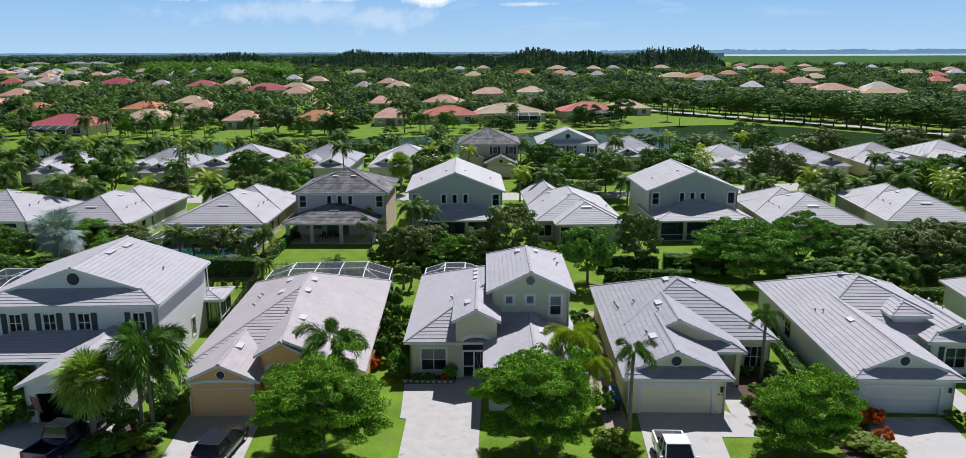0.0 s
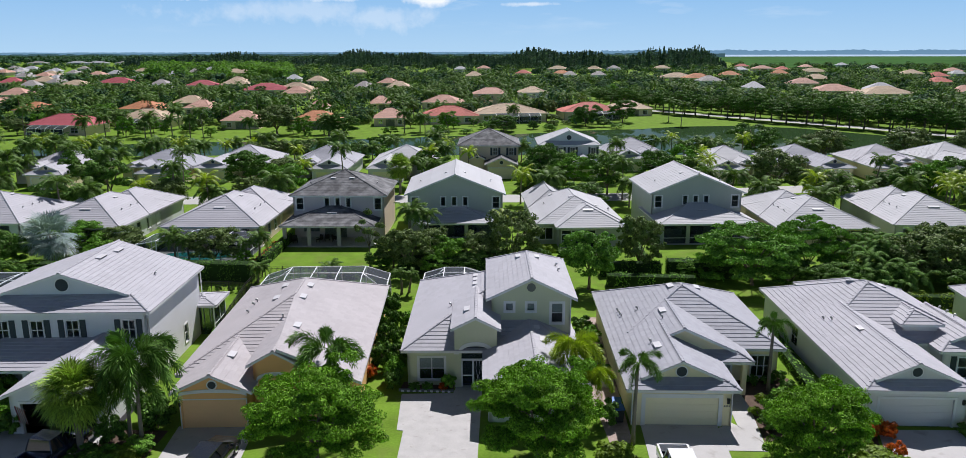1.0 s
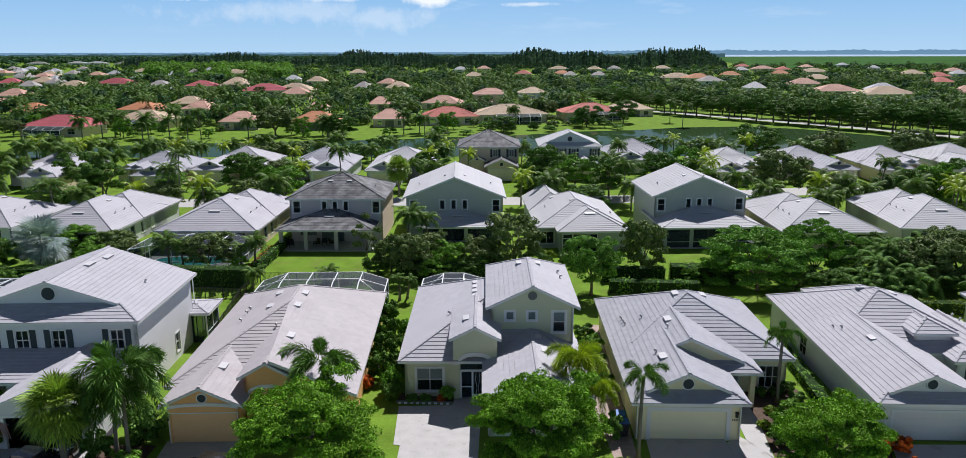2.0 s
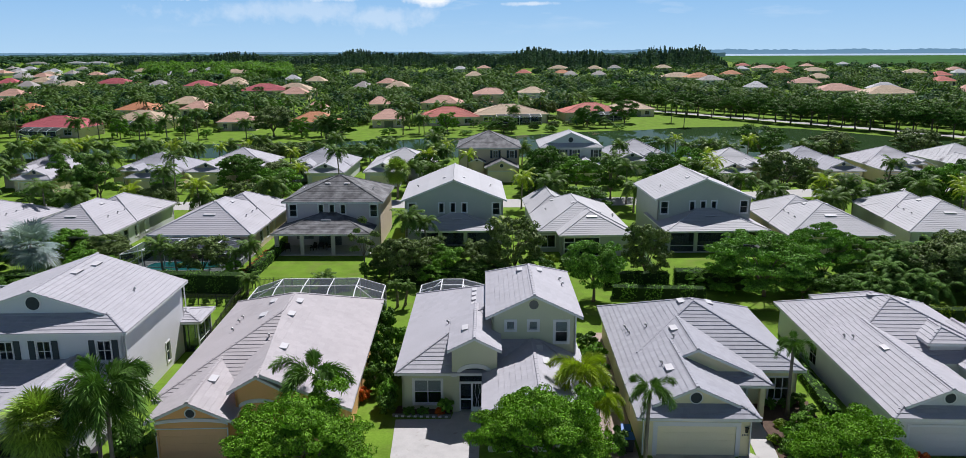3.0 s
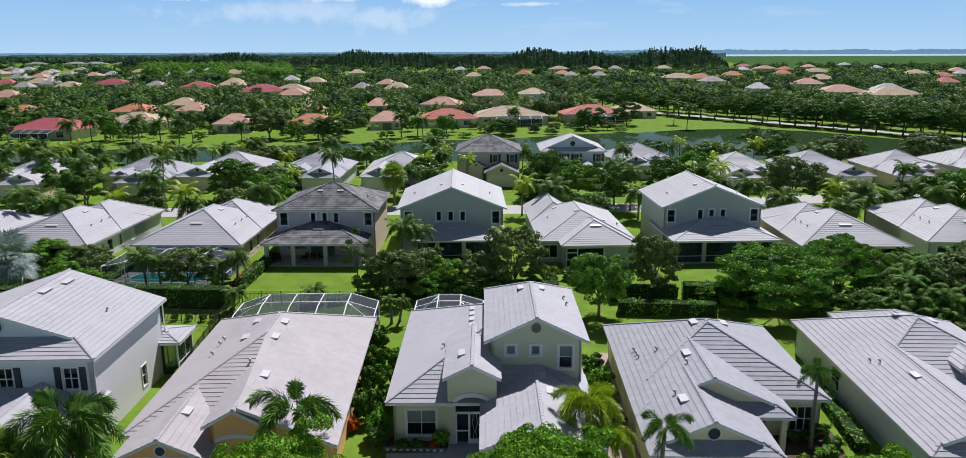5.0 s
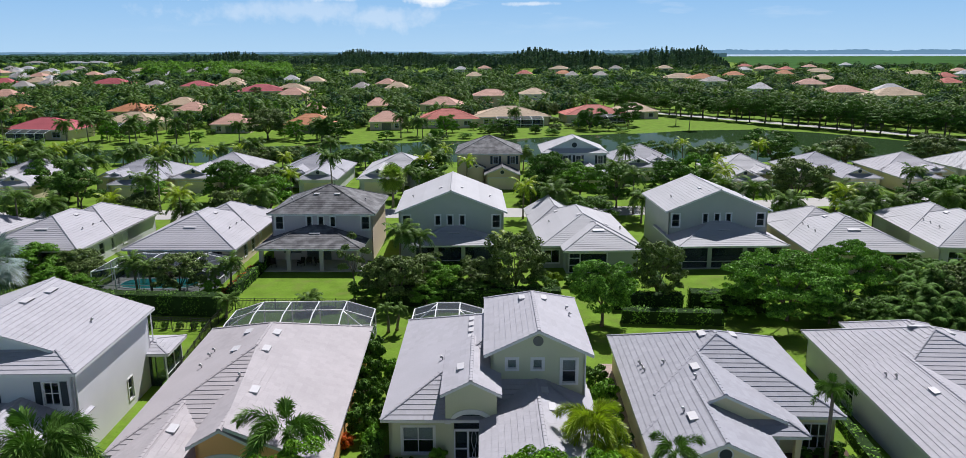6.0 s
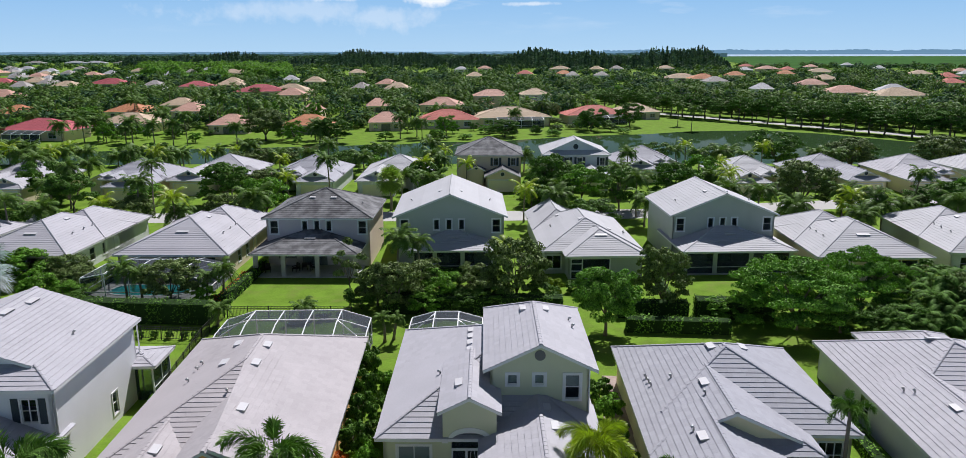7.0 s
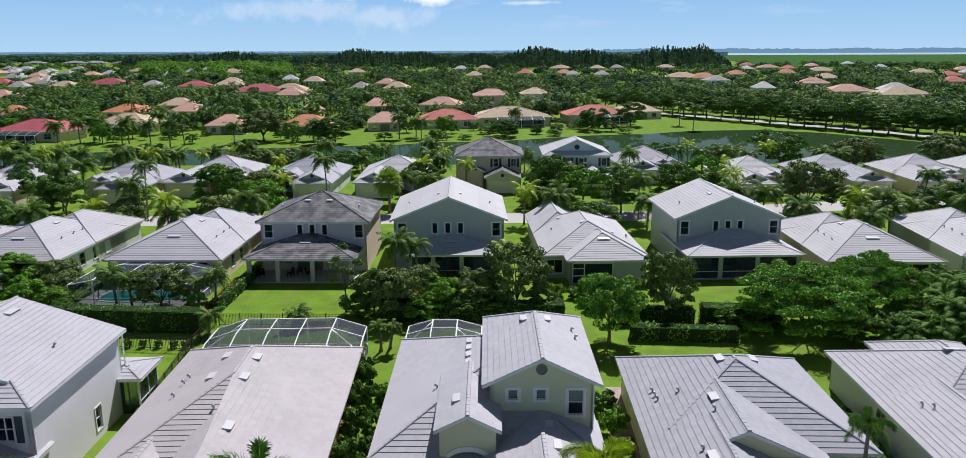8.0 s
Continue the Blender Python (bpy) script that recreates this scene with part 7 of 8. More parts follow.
# bushes and trees in the gardens between the first two rows
GARDEN = [
    ("dark2", -16.0, 85.2, 1.8, 2.4), ("fresh", -9.4, 83.6, 1.8, 2.8), ("dark", -5.6, 85.0, 2.0, 2.6), ("dark", 2.2, 86.4, 2.0, 3.0), ("dark2", -2.6, 85.4, 2.0, 2.8),
    ("dark", 29.6, 80.6, 3.0, 3.6), ("dark2", 34.2, 80.0, 2.6, 3.4), ("dark2", 47.0, 79.2, 2.6, 3.4), ("fresh", 52.0, 80.0, 3.4, 5.2), ("dark", 29.4, 91.0, 2.0, 3.6), ("dark", 22.6, 84.6, 2.2, 2.6),
    ("grey", 38.0, 89.5, 2.4, 4.6), ("dark", 43.0, 90.0, 2.6, 4.6), ("grey", 49.6, 89.0, 3.0, 5.6), ("dark", 55.0, 88.0, 3.4, 6.0), ("fresh", 19.4, 84.2, 1.9, 2.3),
    ("dark", -57.5, 88.0, 3.0, 4.6), ("fresh", -50.0, 86.0, 2.2, 3.6), ("dark2", -62.0, 84.0, 3.4, 5.6), ("fresh", -46.4, 84.8, 1.8, 3.0), ("dark2", -44.4, 83.2, 1.6, 2.4), ("fresh", -32.2, 85.4, 1.2, 2.6),
    ("dark2", -52.0, 77.4, 2.2, 2.4), ("fresh", -58.0, 76.0, 2.8, 4.0), ("dark2", -48.4, 79.0, 1.8, 2.2), ("dark", -43.0, 50.0, 2.4, 4.0), ("fresh", -39.4, 48.0, 2.0, 3.0), ("fresh", -37.4, 46.0, 1.6, 2.0), ("dark2", -42.0, 54.0, 2.2, 4.0),
]
for i, (k, x, y, r, h) in enumerate(GARDEN):
    put_tree(k, x, y, r, h, 83 * i % 360, "leafy garden tree behind the houses" if y > 60 else "leafy shrub beside the white house")
BUSHES = [
    ("bush", -12.1, 68.6, 1.1, 2.6), ("bush", -11.5, 64.6, 1.0, 2.4), ("bush", -10.9, 60.6, 1.1, 2.5), ("bush", -10.6, 57.2, 1.0, 2.2), ("freshbush", -10.2, 66.4, 0.8, 1.6), ("bush", -9.9, 62.8, 0.7, 1.4), ("redbush", -11.4, 55.4, 0.6, 1.0),
    ("bush", -9.6, 58.8, 0.7, 1.5), ("freshbush", -9.5, 54.8, 0.8, 1.9), ("bush", -9.3, 53.6, 0.7, 1.4), ("freshbush", -5.0, 53.5, 0.5, 1.2), ("redbush", -5.4, 53.3, 0.35, 0.6), ("bush", -7.6, 53.2, 0.45, 0.6), ("bush", -6.6, 53.3, 0.4, 0.6),
    ("bush", -24.3, 46.6, 1.1, 2.0), ("bush", -25.2, 47.6, 1.0, 2.2), ("bush", -26.2, 44.2, 0.9, 1.9), ("limebush", -24.6, 42.0, 1.2, 0.9), ("freshbush", -25.8, 41.6, 1.3, 1.0), ("freshbush", -24.0, 43.4, 1.0, 0.9), ("bush", -27.0, 42.0, 1.2, 0.9),
    ("redbush", 23.5, 47.4, 0.6, 1.0), ("redbush", 24.6, 47.5, 0.75, 1.1), ("redbush", 24.2, 45.0, 0.6, 0.9), ("limebush", 22.6, 44.2, 1.3, 0.8), ("limebush", 23.6, 43.4, 1.1, 0.7), ("limebush", 22.2, 45.4, 0.9, 0.8), ("bush", 30.2, 48.0, 0.6, 0.8),
    ("limebush", 6.4, 43.6, 1.3, 1.1), ("limebush", 7.2, 42.6, 0.9, 0.8), ("bush", 6.4, 48.6, 0.8, 1.6), ("bush", 6.6, 56.0, 0.8, 1.4), ("bush", 6.4, 59.0, 0.9, 1.6), ("freshbush", 6.2, 62.5, 1.0, 1.9), ("bush", 6.0, 66.0, 0.9, 1.5),
    ("freshbush", 18.4, 50.0, 1.0, 1.5), ("bush", 17.4, 48.2, 0.8, 1.2), ("limebush", 17.0, 50.4, 0.5, 0.5), ("freshbush", 19.4, 47.4, 1.1, 1.7), ("freshbush", 20.6, 50.6, 1.0, 1.2), ("bush", 18.2, 55.4, 0.5, 0.7), ("bush", 19.4, 55.5, 0.5, 0.6),
    ("bush", -33.6, 45.2, 0.7, 1.5), ("bush", -35.0, 44.6, 0.8, 1.2), ("limebush", -36.6, 44.4, 1.0, 0.9), ("freshbush", -37.6, 43.2, 1.1, 1.0), ("bush", -25.2, 65.6, 0.9, 1.4), ("freshbush", -26.2, 62.6, 0.8, 1.2), ("bush", 31.6, 47.4, 0.8, 1.0),
    ("freshbush", -37.4, 48.9, 1.4, 2.6), ("freshbush", -36.1, 47.8, 1.0, 1.2), ("limebush", -35.4, 45.7, 0.9, 1.0), ("limebush", 33.0, 48.5, 1.0, 1.1), ("freshbush", 19.6, 53.0, 0.7, 0.9), ("bush", 20.6, 54.4, 0.6, 0.8), ("limebush", 18.2, 52.6, 0.5, 0.5), ("freshbush", 20.8, 48.6, 0.8, 1.1), ("bush", 20.4, 56.0, 0.6, 0.9), ("limebush", 3.6, 91.0, 1.1, 1.7), ("bush", 6.0, 91.6, 1.0, 1.3), ("bush", 7.6, 91.8, 0.8, 1.1),
]
LABEL = {"bush": "dark green rounded shrub", "limebush": "lime green low shrub in a planting bed", "redbush": "red and orange croton shrub", "freshbush": "bright green leafy shrub"}
for i, (k, x, y, r, h) in enumerate(BUSHES):
    put_tree(k, x, y, r, h, 71 * i % 360, LABEL[k], category="shrub", name="shrub")
for x in (-34.6, -33.2, -31.8, -30.4, -29.4):
    put_tree("bush", x, 76.4, 0.35, 0.7, x * 40 % 360, "small dark shrub along the black fence", category="shrub", name="shrub", group="shrubs along the fence")

hedge(-42.5, 81.0, -29.6, 80.6, 1.6, 2.1, "tall dark clipped hedge behind the pool")
hedge(-55.0, 80.0, -43.0, 81.0, 1.6, 2.0, "dark hedge behind the white house")
hedge(9.9, 80.4, 19.4, 80.1, 1.3, 1.3, "clipped green hedge along the back lawn", LEAF_MID)
hedge(9.6, 84.4, 16.4, 84.4, 1.4, 1.6, "dark clipped hedge in the back yard")
hedge(17.2, 84.6, 24.5, 84.2, 1.8, 1.9, "dense rounded hedge on the lawn")
hedge(-13.6, 84.6, 4.2, 84.6, 1.6, 1.9, "dark hedge under the garden trees")
hedge(34.0, 75.2, 47.0, 74.4, 1.2, 1.2, "sunlit clipped hedge behind the grey house", LEAF_LIME)
hedge(22.9, 66.0, 22.3, 54.0, 0.9, 0.7, "low hedge along the side of the grey house", LEAF)
hedge(-30.9, 84.4, -31.3, 95.0, 0.8, 0.9, "reddish low hedge at the lawn's edge", LEAF_RED, 0.09)
hedge(-30.2, 85.0, -30.6, 99.0, 0.7, 1.2, "green hedge at the lawn's edge", LEAF)
hedge(15.6, 96.6, 15.4, 88.0, 0.7, 0.9, "low hedge between back lawns", LEAF_DEEP)
hedge(-13.9, 97.0, -4.6, 97.6, 0.9, 0.9, "low hedge before the screened porch", LEAF_DEEP)


# ---------------------------------------------------------------- drives, paths and beds
def paving(name, pts, material, label, z=0.03):
    """A poured or paved area, its edge a few centimetres over the lawn."""
    g = Geo()
    g.prism([(x, y, z - 0.06) for x, y in pts], (0, 0, 0.06))
    return solid(name, g, material, label, "paving", "structure")


paving("driveway_1", [(-8.45, 52.5), (-7.95, 47.0), (-7.5, 46.9), (-6.8, 31.0), (-2.0, 31.0), (-2.5, 54.6), (-4.4, 54.6), (-4.6, 52.8)], PAVER, "pale paved driveway of the sage green house", 0.03)
paving("driveway_2", [(8.7, 48.7), (8.2, 31.0), (13.0, 31.0), (13.8, 45.2), (13.9, 48.7)], CONCRETE, "pale driveway before the cream garage", 0.03)
paving("path_1", [(13.8, 45.2), (16.3, 45.2), (16.3, 46.4), (15.3, 48.6), (15.0, 49.0), (13.9, 48.2)], CONCRETE, "pale path to the cream house", 0.034)
paving("path_2", [(15.3, 48.5), (16.4, 46.3), (16.9, 51.0), (16.9, 54.2), (15.6, 54.2)], CONCRETE, "pale path to the front door", 0.034)
paving("driveway_3", [(24.6, 48.4), (23.6, 45.0), (23.0, 31.0), (28.6, 31.0), (30.0, 48.6)], CONCRETE, "pale driveway before the grey garage", 0.03)
paving("path_3", [(30.1, 46.0), (33.5, 46.0), (33.3, 55.0), (31.7, 55.0), (31.6, 48.5)], CONCRETE, "pale path beside the grey house", 0.034)
paving("driveway_4", [(-22.95, 46.8), (-21.0, 31.0), (-15.8, 31.0), (-17.7, 47.0)], CONCRETE, "pale driveway before the apricot garage", 0.03)
paving("driveway_5", [(-35.2, 46.4), (-34.6, 43.6), (-30.8, 31.0), (-25.8, 31.0), (-27.4, 46.6)], CONCRETE, "pale driveway before the open garage", 0.03)
sheet("mulch_bed_1", [(-8.7, 53.0), (-4.6, 53.1), (-4.6, 54.7), (-8.6, 54.6)], 0.05, MULCH, "dark mulch bed under the front window", "bed")
sheet("mulch_bed_2", [(16.5, 46.5), (20.5, 47.0), (21.4, 56.6), (17.0, 56.6), (16.9, 51.0)], 0.02, MULCH, "reddish mulch bed with shrubs", "bed")
sheet("mulch_bed_3", [(21.0, 42.0), (22.5, 42.0), (24.4, 48.4), (22.6, 48.6), (21.0, 46.0)], 0.02, MULCH, "mulch bed beside the driveway", "bed")
sheet("mulch_bed_4", [(-28.0, 40.0), (-23.2, 40.0), (-23.4, 46.2), (-27.0, 46.2)], 0.02, MULCH, "mulch bed under the palms", "bed")
sheet("gravel_strip", [(5.4, 56.0), (6.3, 45.8), (7.8, 45.6), (7.9, 70.0), (6.6, 70.0)], 0.016, GRAVEL, "pinkish gravel strip along the cream house", "bed")
edge = Geo()
for i in range(9):
    edge.box(-8.55 + i * 0.44, -8.35 + i * 0.44, 52.86, 53.0, 0.03, 0.13)
tagged(solid("bed_edging", edge, TRIM, "row of white edging stones before the flower bed", "edging"), kind="stuff")
curb = Geo()
curb.box(-8.75, -4.6, 52.98, 53.1, 0.0, 0.2)
solid("bed_wall", curb, VENT_GREY, "low dark edging wall of the flower bed", "edging")


# ---------------------------------------------------------------- screened cages and pools
def cage(at, yaw, w, d, h, bays, label, rise=0.35, purlins=(0.55,), brace=True, drop=0.0):
    """A white framed screen enclosure with its low corner at a house: posts, beams and screen cloth; drop: how far its two sides hang below the roof."""
    ob = thing("pool_cage", pose(*at, 0, 0, 0, yaw), label, "screen enclosure")
    T = 0.09

    def bar(name, a, b):
        g = Geo()
        g.beam(a, b, T)
        part(name, g, WHITE_METAL, ob)

    def top(i, y):
        """A point of the roof over bay line i."""
        return (w * i / bays, y, h + rise * min(1, y / (0.35 * d)) - (drop if i in (0, bays) else 0))

    for i in range(bays + 1):
        x = w * i / bays
        bar("post", (x, d, 0), top(i, d))
        bar("beam", top(i, 0), top(i, 0.35 * d))
        bar("beam", top(i, 0.35 * d), top(i, d))
    for y in (0.0, *[p * d for p in purlins], d):
        if drop:
            bar("purlin", top(0, y), top(1, y))
            bar("purlin", top(1, y), top(bays - 1, y))
            bar("purlin", top(bays - 1, y), top(bays, y))
        else:
            bar("purlin", top(0, y), top(bays, y))
    for i in (0, bays):
        x = w * i / bays
        bar("rail", (x, 0, 0.9), (x, d, 0.9))
        bar("post", (x, 0.5 * d, 0), top(i, 0.5 * d))
    bar("rail", (0, d, 0.9), (w, d, 0.9))
    if brace:
        bar("brace", top(bays - 1, 0.5 * d), top(bays, 0.05 * d))
        bar("brace", top(0, 0.1 * d), top(1, 0.9 * d))
    for i in range(bays):
        for y0, y1 in ((0, 0.35 * d), (0.35 * d, d)):
            g = Geo()
            g.poly([top(i, y0), top(i + 1, y0), top(i + 1, y1), top(i, y1)])
            part("roof_screen", g, SCREEN, ob)
        g = Geo()
        g.poly([(w * i / bays, d, 0), (w * (i + 1) / bays, d, 0), top(i + 1, d), top(i, d)])
        part("wall_screen", g, SCREEN, ob)
    for i in (0, bays):
        x = w * i / bays
        g = Geo()
        g.poly([(x, 0, 0), (x, d, 0), top(i, d), top(i, 0.35 * d), top(i, 0)])
        part("wall_screen", g, SCREEN, ob)
    g = Geo()
    g.box(0, w, -1.0, d, 0.0, 0.06)
    part("deck", g, CONCRETE, ob)
    return ob


def pool(at, yaw, w, d, label):
    ob = thing("swimming_pool", pose(*at, 0.06, 0, 0, yaw), label, "swimming pool")
    g = Geo()
    n = 28
    ring = [(w / 2 * math.copysign(abs(math.cos(a)) ** 0.7, math.cos(a)), d / 2 * math.copysign(abs(math.sin(a)) ** 0.7, math.sin(a))) for a in (2 * math.pi * i / n for i in range(n))]
    g.prism([(x, y, 0) for x, y in ring], (0, 0, 0.02))
    part("pool_water", g, POOL, ob, "turquoise pool water")
    c = Geo()
    for i in range(n):
        (a, b), (e, f) = ring[i], ring[(i + 1) % n]
        c.prism([(a, b, 0), (e, f, 0), (e * 1.08, f * 1.12, 0), (a * 1.08, b * 1.12, 0)], (0, 0, 0.06))
    part("coping", c, TRIM, ob, "pale pool coping")
    return ob


cage((-25.3, 69.7), 4.6, 12.6, 5.3, 2.85, 5, "white framed screen enclosure behind the apricot house", drop=0.8)
cage((-9.3, 71.6), 2.5, 6.2, 4.2, 2.8, 3, "white framed screen enclosure behind the sage green house", drop=0.6)
cage((-33.4, 95.6), 182.0, 12.8, 8.6, 2.4, 5, "white framed pool enclosure over a turquoise pool", 0.5, (0.35,), drop=0.5)
cage((-52.5, 66.0), 4.0, 11.0, 6.0, 2.8, 4, "dark screen enclosure beside the white house")
pool((-40.2, 90.2), 2, 8.6, 3.8, "turquoise kidney-cornered swimming pool inside a screen cage")


# ---------------------------------------------------------------- fences
def fence(pts, high, label, gap=0.14, bay=2.0):
    ob = thing("fence", pose(pts[0][0], pts[0][1], 0), label, "fence")
    o = Vector((*pts[0], 0))
    pick = Geo()
    for a, b in zip(pts, pts[1:]):
        a, b = Vector((*a, 0)) - o, Vector((*b, 0)) - o
        L = (b - a).length
        n = max(1, round(L / bay))
        for i in range(n + 1):
            p = a.lerp(b, i / n)
            g = Geo()
            g.beam(p, p + Vector((0, 0, high + 0.08)), 0.07)
            part("post", g, BLACK_METAL, ob)
        for z in (0.15, high - 0.2, high):
            g = Geo()
            g.beam(a + Vector((0, 0, z)), b + Vector((0, 0, z)), 0.035)
            part("rail", g, BLACK_METAL, ob)
        for i in range(int(L / gap)):
            p = a.lerp(b, (i + 0.5) * gap / L)
            pick.beam(p + Vector((0, 0, 0.1)), p + Vector((0, 0, high)), 0.02)
    tagged(part("picket_infill", pick, BLACK_METAL, ob), kind="stuff")
    return ob


fence([(-40.0, 76.4), (-28.6, 75.9), (-26.9, 64.6)], 1.25, "black metal picket fence behind the white house")
fence([(-28.6, 82.0), (-16.4, 82.4)], 1.2, "thin black fence at the end of a lawn")
fence([(-28.6, 75.9), (-28.9, 82.0)], 1.25, "black metal picket fence beside the lawn")


# ---------------------------------------------------------------- vehicles
def car_paint(name, col):
    m = mat(name, col, 0.25, 0.03, 1, 20, 0.0, spec=0.6)
    m.node_tree.nodes["Principled BSDF"].inputs["Coat Weight"].default_value = 0.7
    return m


TYRE = mat("black_rubber", (0.02, 0.02, 0.02), 0.8, 0.1)
CHROME = mat("chrome", (0.7, 0.7, 0.7), 0.15, 0.02, metal=1.0, bump=0)
RED_LENS = mat("red_lens", (0.4, 0.02, 0.02), 0.2, 0.05, bump=0)


def wheel(parent, x, y, r, w):
    g = Geo()
    s = 1 if x > 0 else -1
    g.tube([(x - s * w, y, r), (x - s * w * 0.9, y, r), (x - s * 0.03, y, r), (x, y, r)], [r * 0.8, r, r, r * 0.86], 20)
    t = part("wheel", g, TYRE, parent)
    g = Geo()
    g.tube([(x - s * 0.02, y, r), (x + s * 0.01, y, r)], [r * 0.66, r * 0.62], 16)
    part("rim", g, CHROME, t)


def vehicle(at, yaw, label, paint, pickup, length=5.6, width=1.95, height=1.85):
    """A vehicle whose nose points along its own +y: body, cabin, glass, wheels, lamps."""
    ob = thing("pickup_truck" if pickup else "car", pose(*at, 0.03, 0, 0, yaw), label, "pickup truck" if pickup else "car")
    L, W = length, width / 2
    belt, hood = (1.12, 1.10) if pickup else (1.02, 1.0)
    bm = bmesh.new()

    def hull(sections):
        rings = []
        for y, z0, z1, w0, w1 in sections:
            rings.append([bm.verts.new(p) for p in ((-w0, y, z0), (-w0 * 1.0, y, (z0 + z1) / 2), (-w1, y, z1), (w1, y, z1), (w0 * 1.0, y, (z0 + z1) / 2), (w0, y, z0))])
        for a, b in zip(rings, rings[1:]):
            for i in range(6):
                bm.faces.new((a[i], a[(i + 1) % 6], b[(i + 1) % 6], b[i]))
        bm.faces.new(rings[0][::-1])
        bm.faces.new(rings[-1])

    bed = 0.30 * L if pickup else 0
    hull([(bed if pickup else 0.0, 0.35, belt - (0.0 if pickup else 0.08), W * 0.98, W * 0.90), ((bed if pickup else 0) + 0.15, 0.30, belt, W, W * 0.95), (L * 0.70, 0.30, belt, W, W * 0.95), (L * 0.80, 0.30, hood, W, W * 0.9), (L * 0.96, 0.32, hood - 0.12, W * 0.97, W * 0.84), (L, 0.40, hood - 0.35, W * 0.88, W * 0.78)])
    me = bpy.data.meshes.new("body")
    bmesh.ops.recalc_face_normals(bm, faces=bm.faces)
    bmesh.ops.bevel(bm, geom=[e for e in bm.edges], offset=0.045, segments=2, affect="EDGES")
    bm.to_mesh(me)
    bm.free()
    me.materials.append(paint)
    me.polygons.foreach_set("use_smooth", [True] * len(me.polygons))
    part("body", me, paint, ob)
    if pickup:
        for nm, b in (("bed_floor", (-W * 0.9, W * 0.9, 0.05, bed, 0.55, 0.62)), ("bed_side", (-W, -W * 0.88, 0.03, bed + 0.05, 0.4, belt)), ("bed_side", (W * 0.88, W, 0.03, bed + 0.05, 0.4, belt)), ("tailgate", (-W * 0.88, W * 0.88, 0.0, 0.08, 0.5, belt))):
            g = Geo()
            g.box(*b)
            part(nm, g, DARK if nm == "bed_floor" else paint, ob)
    c0, c1 = (bed + 0.1, L * 0.72) if pickup else (0.12, L * 0.74)
    r0, r1 = (c0 + 0.18, c1 - 0.85) if pickup else (c0 + 0.45, c1 - 0.95)
    g = Geo()
    base = [(-W * 0.94, c0, belt), (W * 0.94, c0, belt), (W * 0.94, c1, belt - 0.02), (-W * 0.94, c1, belt - 0.02)]
    top = [(-W * 0.74, r0, height), (W * 0.74, r0, height), (W * 0.74, r1, height), (-W * 0.74, r1, height)]
    for i in range(4):
        j = (i + 1) % 4
        g.poly([base[i], base[j], top[j], top[i]])
    part("window_band", g, GLASS_DARK, ob, "dark tinted car windows")
    g = Geo()
    g.prism([(x * 1.02, y, z) for x, y, z in top], (0, 0, 0.05))
    part("roof_panel", g, paint, ob)
    for i in range(4):
        g = Geo()
        g.beam(base[i], top[i], 0.07)
        part("pillar", g, paint, ob)
    m0 = [(a + b) / 2 for a, b in zip(base[1], base[2])]
    m1 = [(a + b) / 2 for a, b in zip(top[1], top[2])]
    for s in (-1, 1):
        g = Geo()
        g.beam((s * m0[0] * 1.01, m0[1], m0[2]), (s * m1[0] * 1.01, m1[1], m1[2]), 0.07)
        part("pillar", g, paint, ob)
        g = Geo()
        g.box(s * W * 1.0 - (0.2 if s < 0 else 0), s * W * 1.0 + (0.2 if s > 0 else 0), c1 - 0.5, c1 - 0.38, belt, belt + 0.16)
        part("mirror", g, paint, ob)
        g = Geo()
        g.box(s * W * 0.66 - 0.14, s * W * 0.66 + 0.14, L - 0.10, L + 0.02, hood - 0.42, hood - 0.26)
        part("headlight", g, CHROME, ob)
        g = Geo()
        g.box(s * W * 0.86 - 0.08, s * W * 0.86 + 0.08, -0.02, 0.06, belt - 0.35, belt - 0.05)
        part("tail_light", g, RED_LENS, ob)
        for y in (L * 0.17, L * 0.81):
            wheel(ob, s * (W + 0.005), y, 0.37, 0.26)
    g = Geo()
    g.box(-W * 0.9, W * 0.9, -0.08, 0.05, 0.4, 0.55)
    part("bumper", g, CHROME if pickup else paint, ob)
    return ob


GLASS_DARK = mat("tinted_car_glass", (0.012, 0.015, 0.02), 0.06, 0.02, bump=0, spec=0.7)
vehicle((9.9, 43.9), 181, "white pickup truck parked on the pale driveway", car_paint("white_car_paint", (0.75, 0.75, 0.76)), True)
vehicle((-29.3, 39.3), -8, "dark blue pickup truck parked before the open garage", car_paint("dark_blue_car_paint", (0.010, 0.016, 0.05)), True)
vehicle((-18.8, 39.6), -4, "black car parked before the apricot garage", car_paint("black_car_paint", (0.010, 0.011, 0.014)), False, 4.7, 1.85, 1.5)


# ---------------------------------------------------------------- small things in the gardens
BLUE_LID = mat("blue_plastic", (0.03, 0.13, 0.42), 0.5, 0.05)
BIN_GREY = mat("dark_plastic", (0.03, 0.033, 0.036), 0.6, 0.05)


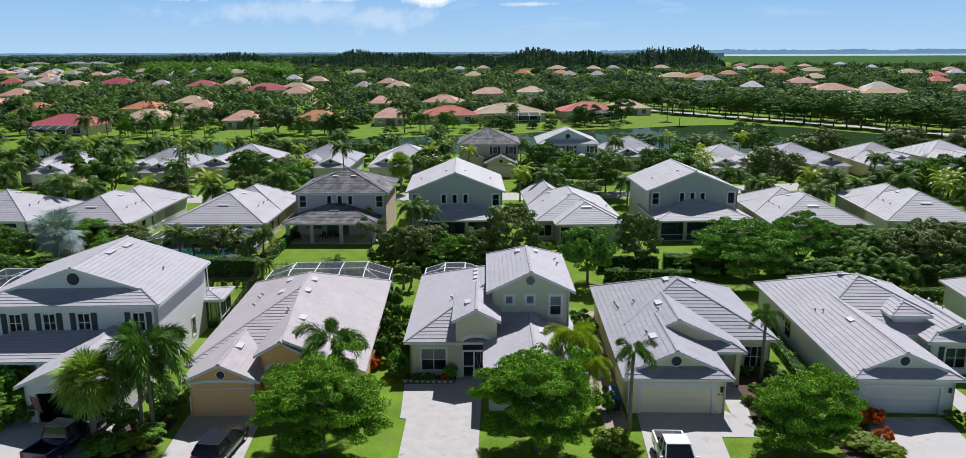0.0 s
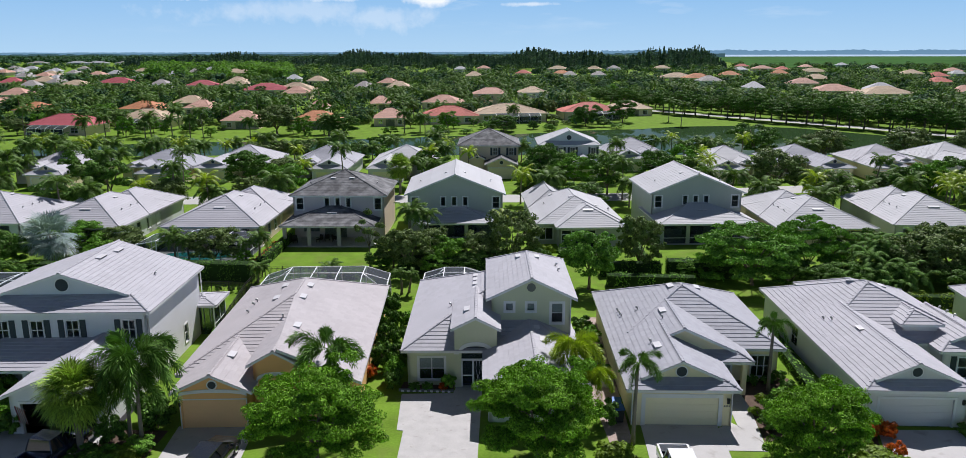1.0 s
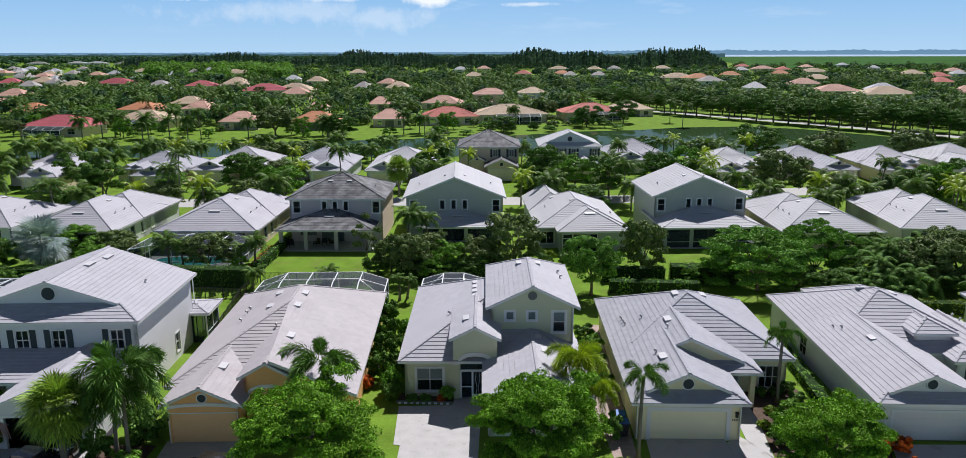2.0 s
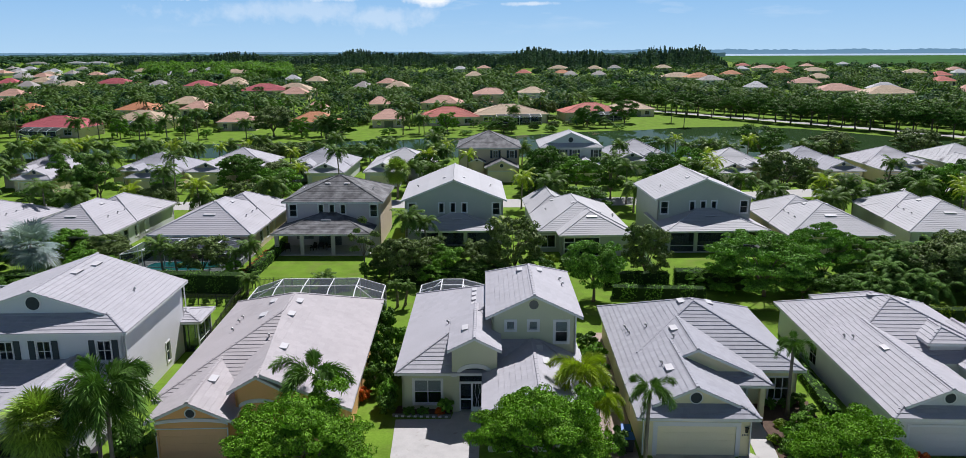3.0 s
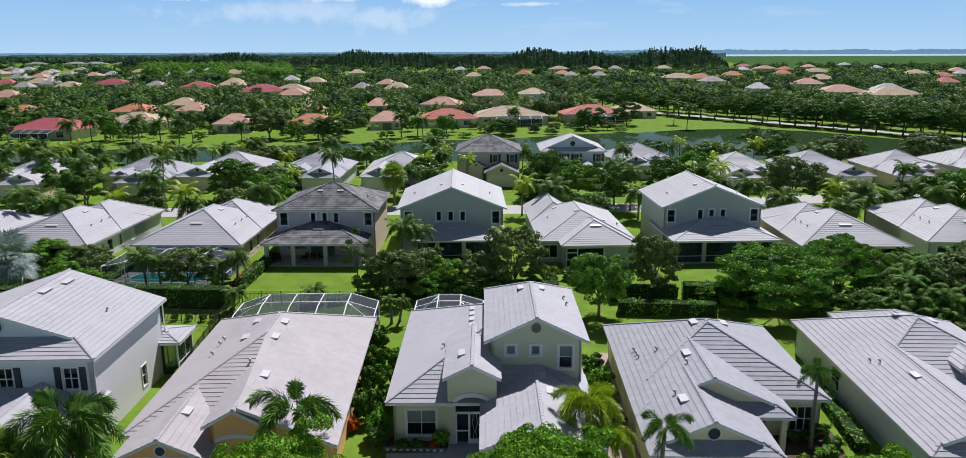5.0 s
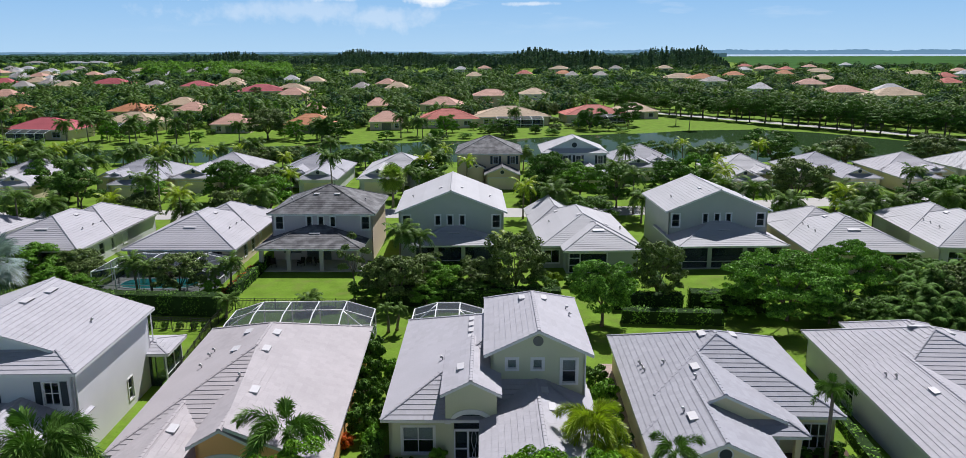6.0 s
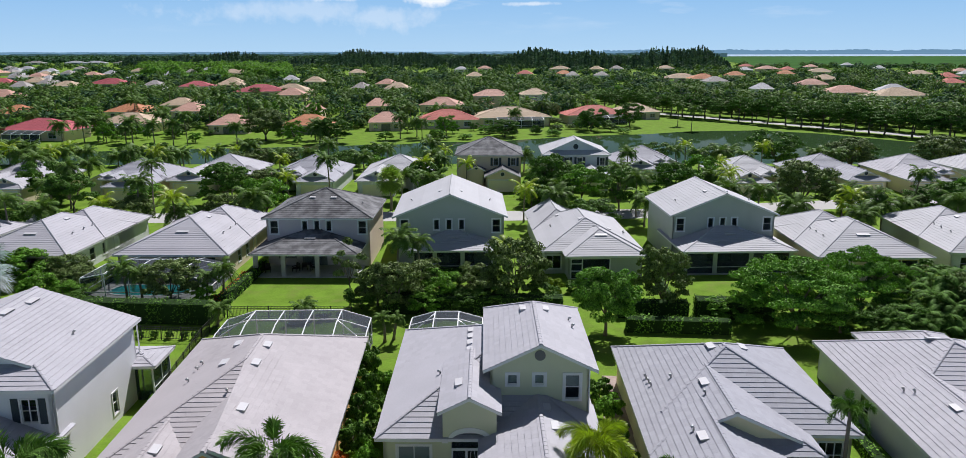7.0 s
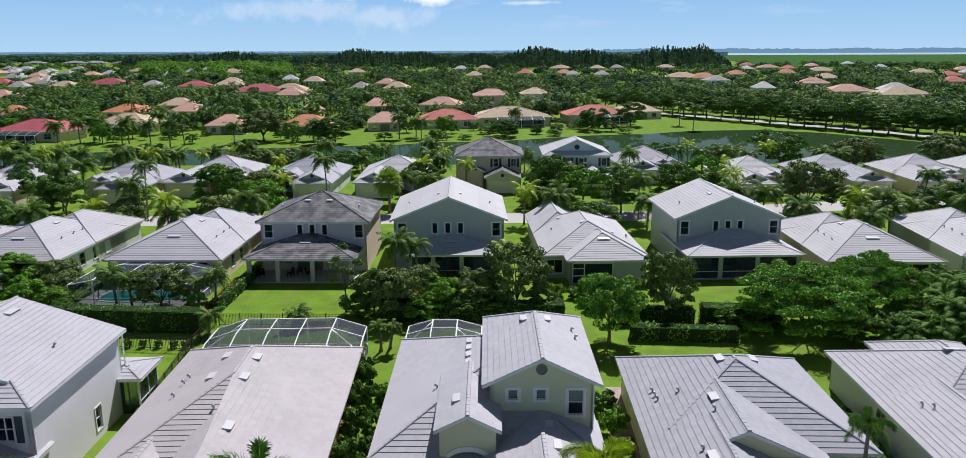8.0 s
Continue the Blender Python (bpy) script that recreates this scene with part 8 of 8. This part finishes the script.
def wheelie_bin(x, y, yaw, lid, label):
    ob = thing("trash_bin", pose(x, y, 0.02, 0, 0, yaw), label, "trash bin")
    g = Geo()
    a = [(-0.24, -0.28, 0.05), (0.24, -0.28, 0.05), (0.24, 0.28, 0.05), (-0.24, 0.28, 0.05)]
    b = [(-0.3, -0.36, 1.0), (0.3, -0.36, 1.0), (0.3, 0.36, 1.0), (-0.3, 0.36, 1.0)]
    for i in range(4):
        j = (i + 1) % 4
        g.poly([a[i], a[j], b[j], b[i]])
    g.poly(a[::-1])
    g.poly(b)
    part("body", g, BIN_GREY, ob)
    g = Geo()
    g.prism([(-0.32, -0.4, 1.0), (0.32, -0.4, 1.0), (0.32, 0.4, 1.06), (-0.32, 0.4, 1.06)], (0, 0, 0.06))
    part("lid", g, lid, ob)
    for s in (-0.27, 0.27):
        g = Geo()
        g.tube([(s - 0.03, 0.3, 0.12), (s + 0.03, 0.3, 0.12)], [0.12, 0.12], 12)
        part("wheel", g, TYRE, ob)


wheelie_bin(7.25, 48.9, 5, BLUE_LID, "dark wheeled trash bin with blue lid")
wheelie_bin(7.2, 50.0, -4, BLUE_LID, "dark wheeled recycling bin with blue lid")

# air conditioner beside the cream house
ac = thing("air_conditioner", pose(7.0, 54.8, 0.05), "grey outdoor air conditioning unit", "air conditioner")
g = Geo()
g.box(-0.4, 0.4, -0.4, 0.4, 0.06, 0.85)
part("casing", g, METAL, ac)
g = Geo()
g.disc((0, 0, 0.85), Vector((1, 0, 0)), Vector((0, 1, 0)), 0.33, 0.03)
part("fan_grille", g, VENT_DARK, ac)
g = Geo()
g.box(-0.5, 0.5, -0.5, 0.5, -0.05, 0.06)
part("pad", g, CONCRETE, ac)

# flag on the garage corner: a slanted pole, stripes and a canton
flag = thing("flag", pose(-32.5, 44.9, 0, 0, 0, 4), "small striped flag on a slanted pole beside the garage", "flag")
g = Geo()
g.tube([(0, 0.4, 1.75), (-0.1, -0.5, 2.5)], [0.02, 0.015], 6)
part("pole", g, WHITE_METAL, flag)
FLAG_RED = mat("faded_red_cloth", (0.45, 0.05, 0.07), 0.9, 0.1)
FLAG_WHITE = mat("white_cloth", (0.7, 0.7, 0.7), 0.9, 0.05)
FLAG_BLUE = mat("navy_cloth", (0.03, 0.04, 0.16), 0.9, 0.1)
for i in range(9):
    g = Geo()
    top0 = Vector((-0.02 - 0.01 * i, 0.2 - 0.085 * i, 1.92 + 0.07 * i))
    top1 = Vector((-0.03 - 0.01 * i, 0.2 - 0.085 * (i + 1), 1.92 + 0.07 * (i + 1)))
    sway = Vector((0.28 + 0.03 * (i % 2), -0.10, -1.05))
    g.poly([top0, top1, top1 + sway, top0 + sway])
    part("stripe", g, FLAG_RED if i % 2 == 0 else FLAG_WHITE, flag)
g = Geo()
g.poly([Vector((-0.075, -0.17, 2.22)), Vector((-0.12, -0.58, 2.56)), Vector((0.0, -0.64, 2.1)), Vector((0.04, -0.23, 1.76))])
part("canton", g, FLAG_BLUE, flag)

# patio furniture on the open porch
PATIO = mat("dark_wicker", (0.03, 0.026, 0.022), 0.8, 0.2)


def patio_chair(x, y, yaw):
    ob = thing("patio_chair", pose(x, y, 0.12, 0, 0, yaw), "dark wicker patio chair on the open porch", "chair", "patio chairs")
    g = Geo()
    g.box(-0.32, 0.32, -0.32, 0.32, 0.36, 0.48)
    part("seat", g, PATIO, ob)
    g = Geo()
    g.prism([(-0.32, 0.26, 0.45), (0.32, 0.26, 0.45), (0.30, 0.40, 1.0), (-0.30, 0.40, 1.0)], (0, 0.06, 0))
    part("backrest", g, PATIO, ob)
    for sx in (-0.29, 0.29):
        for sy in (-0.28, 0.28):
            g = Geo()
            g.beam((sx, sy, 0), (sx, sy, 0.4), 0.06)
            part("leg", g, PATIO, ob)
        g = Geo()
        g.box(sx - 0.04, sx + 0.04, -0.3, 0.3, 0.6, 0.66)
        part("armrest", g, PATIO, ob)


for x, y, yaw in ((-29.6, 97.3, 20), (-26.4, 97.8, -30), (-25.6, 98.6, 200), (-24.4, 98.2, 90)):
    patio_chair(x, y, yaw)
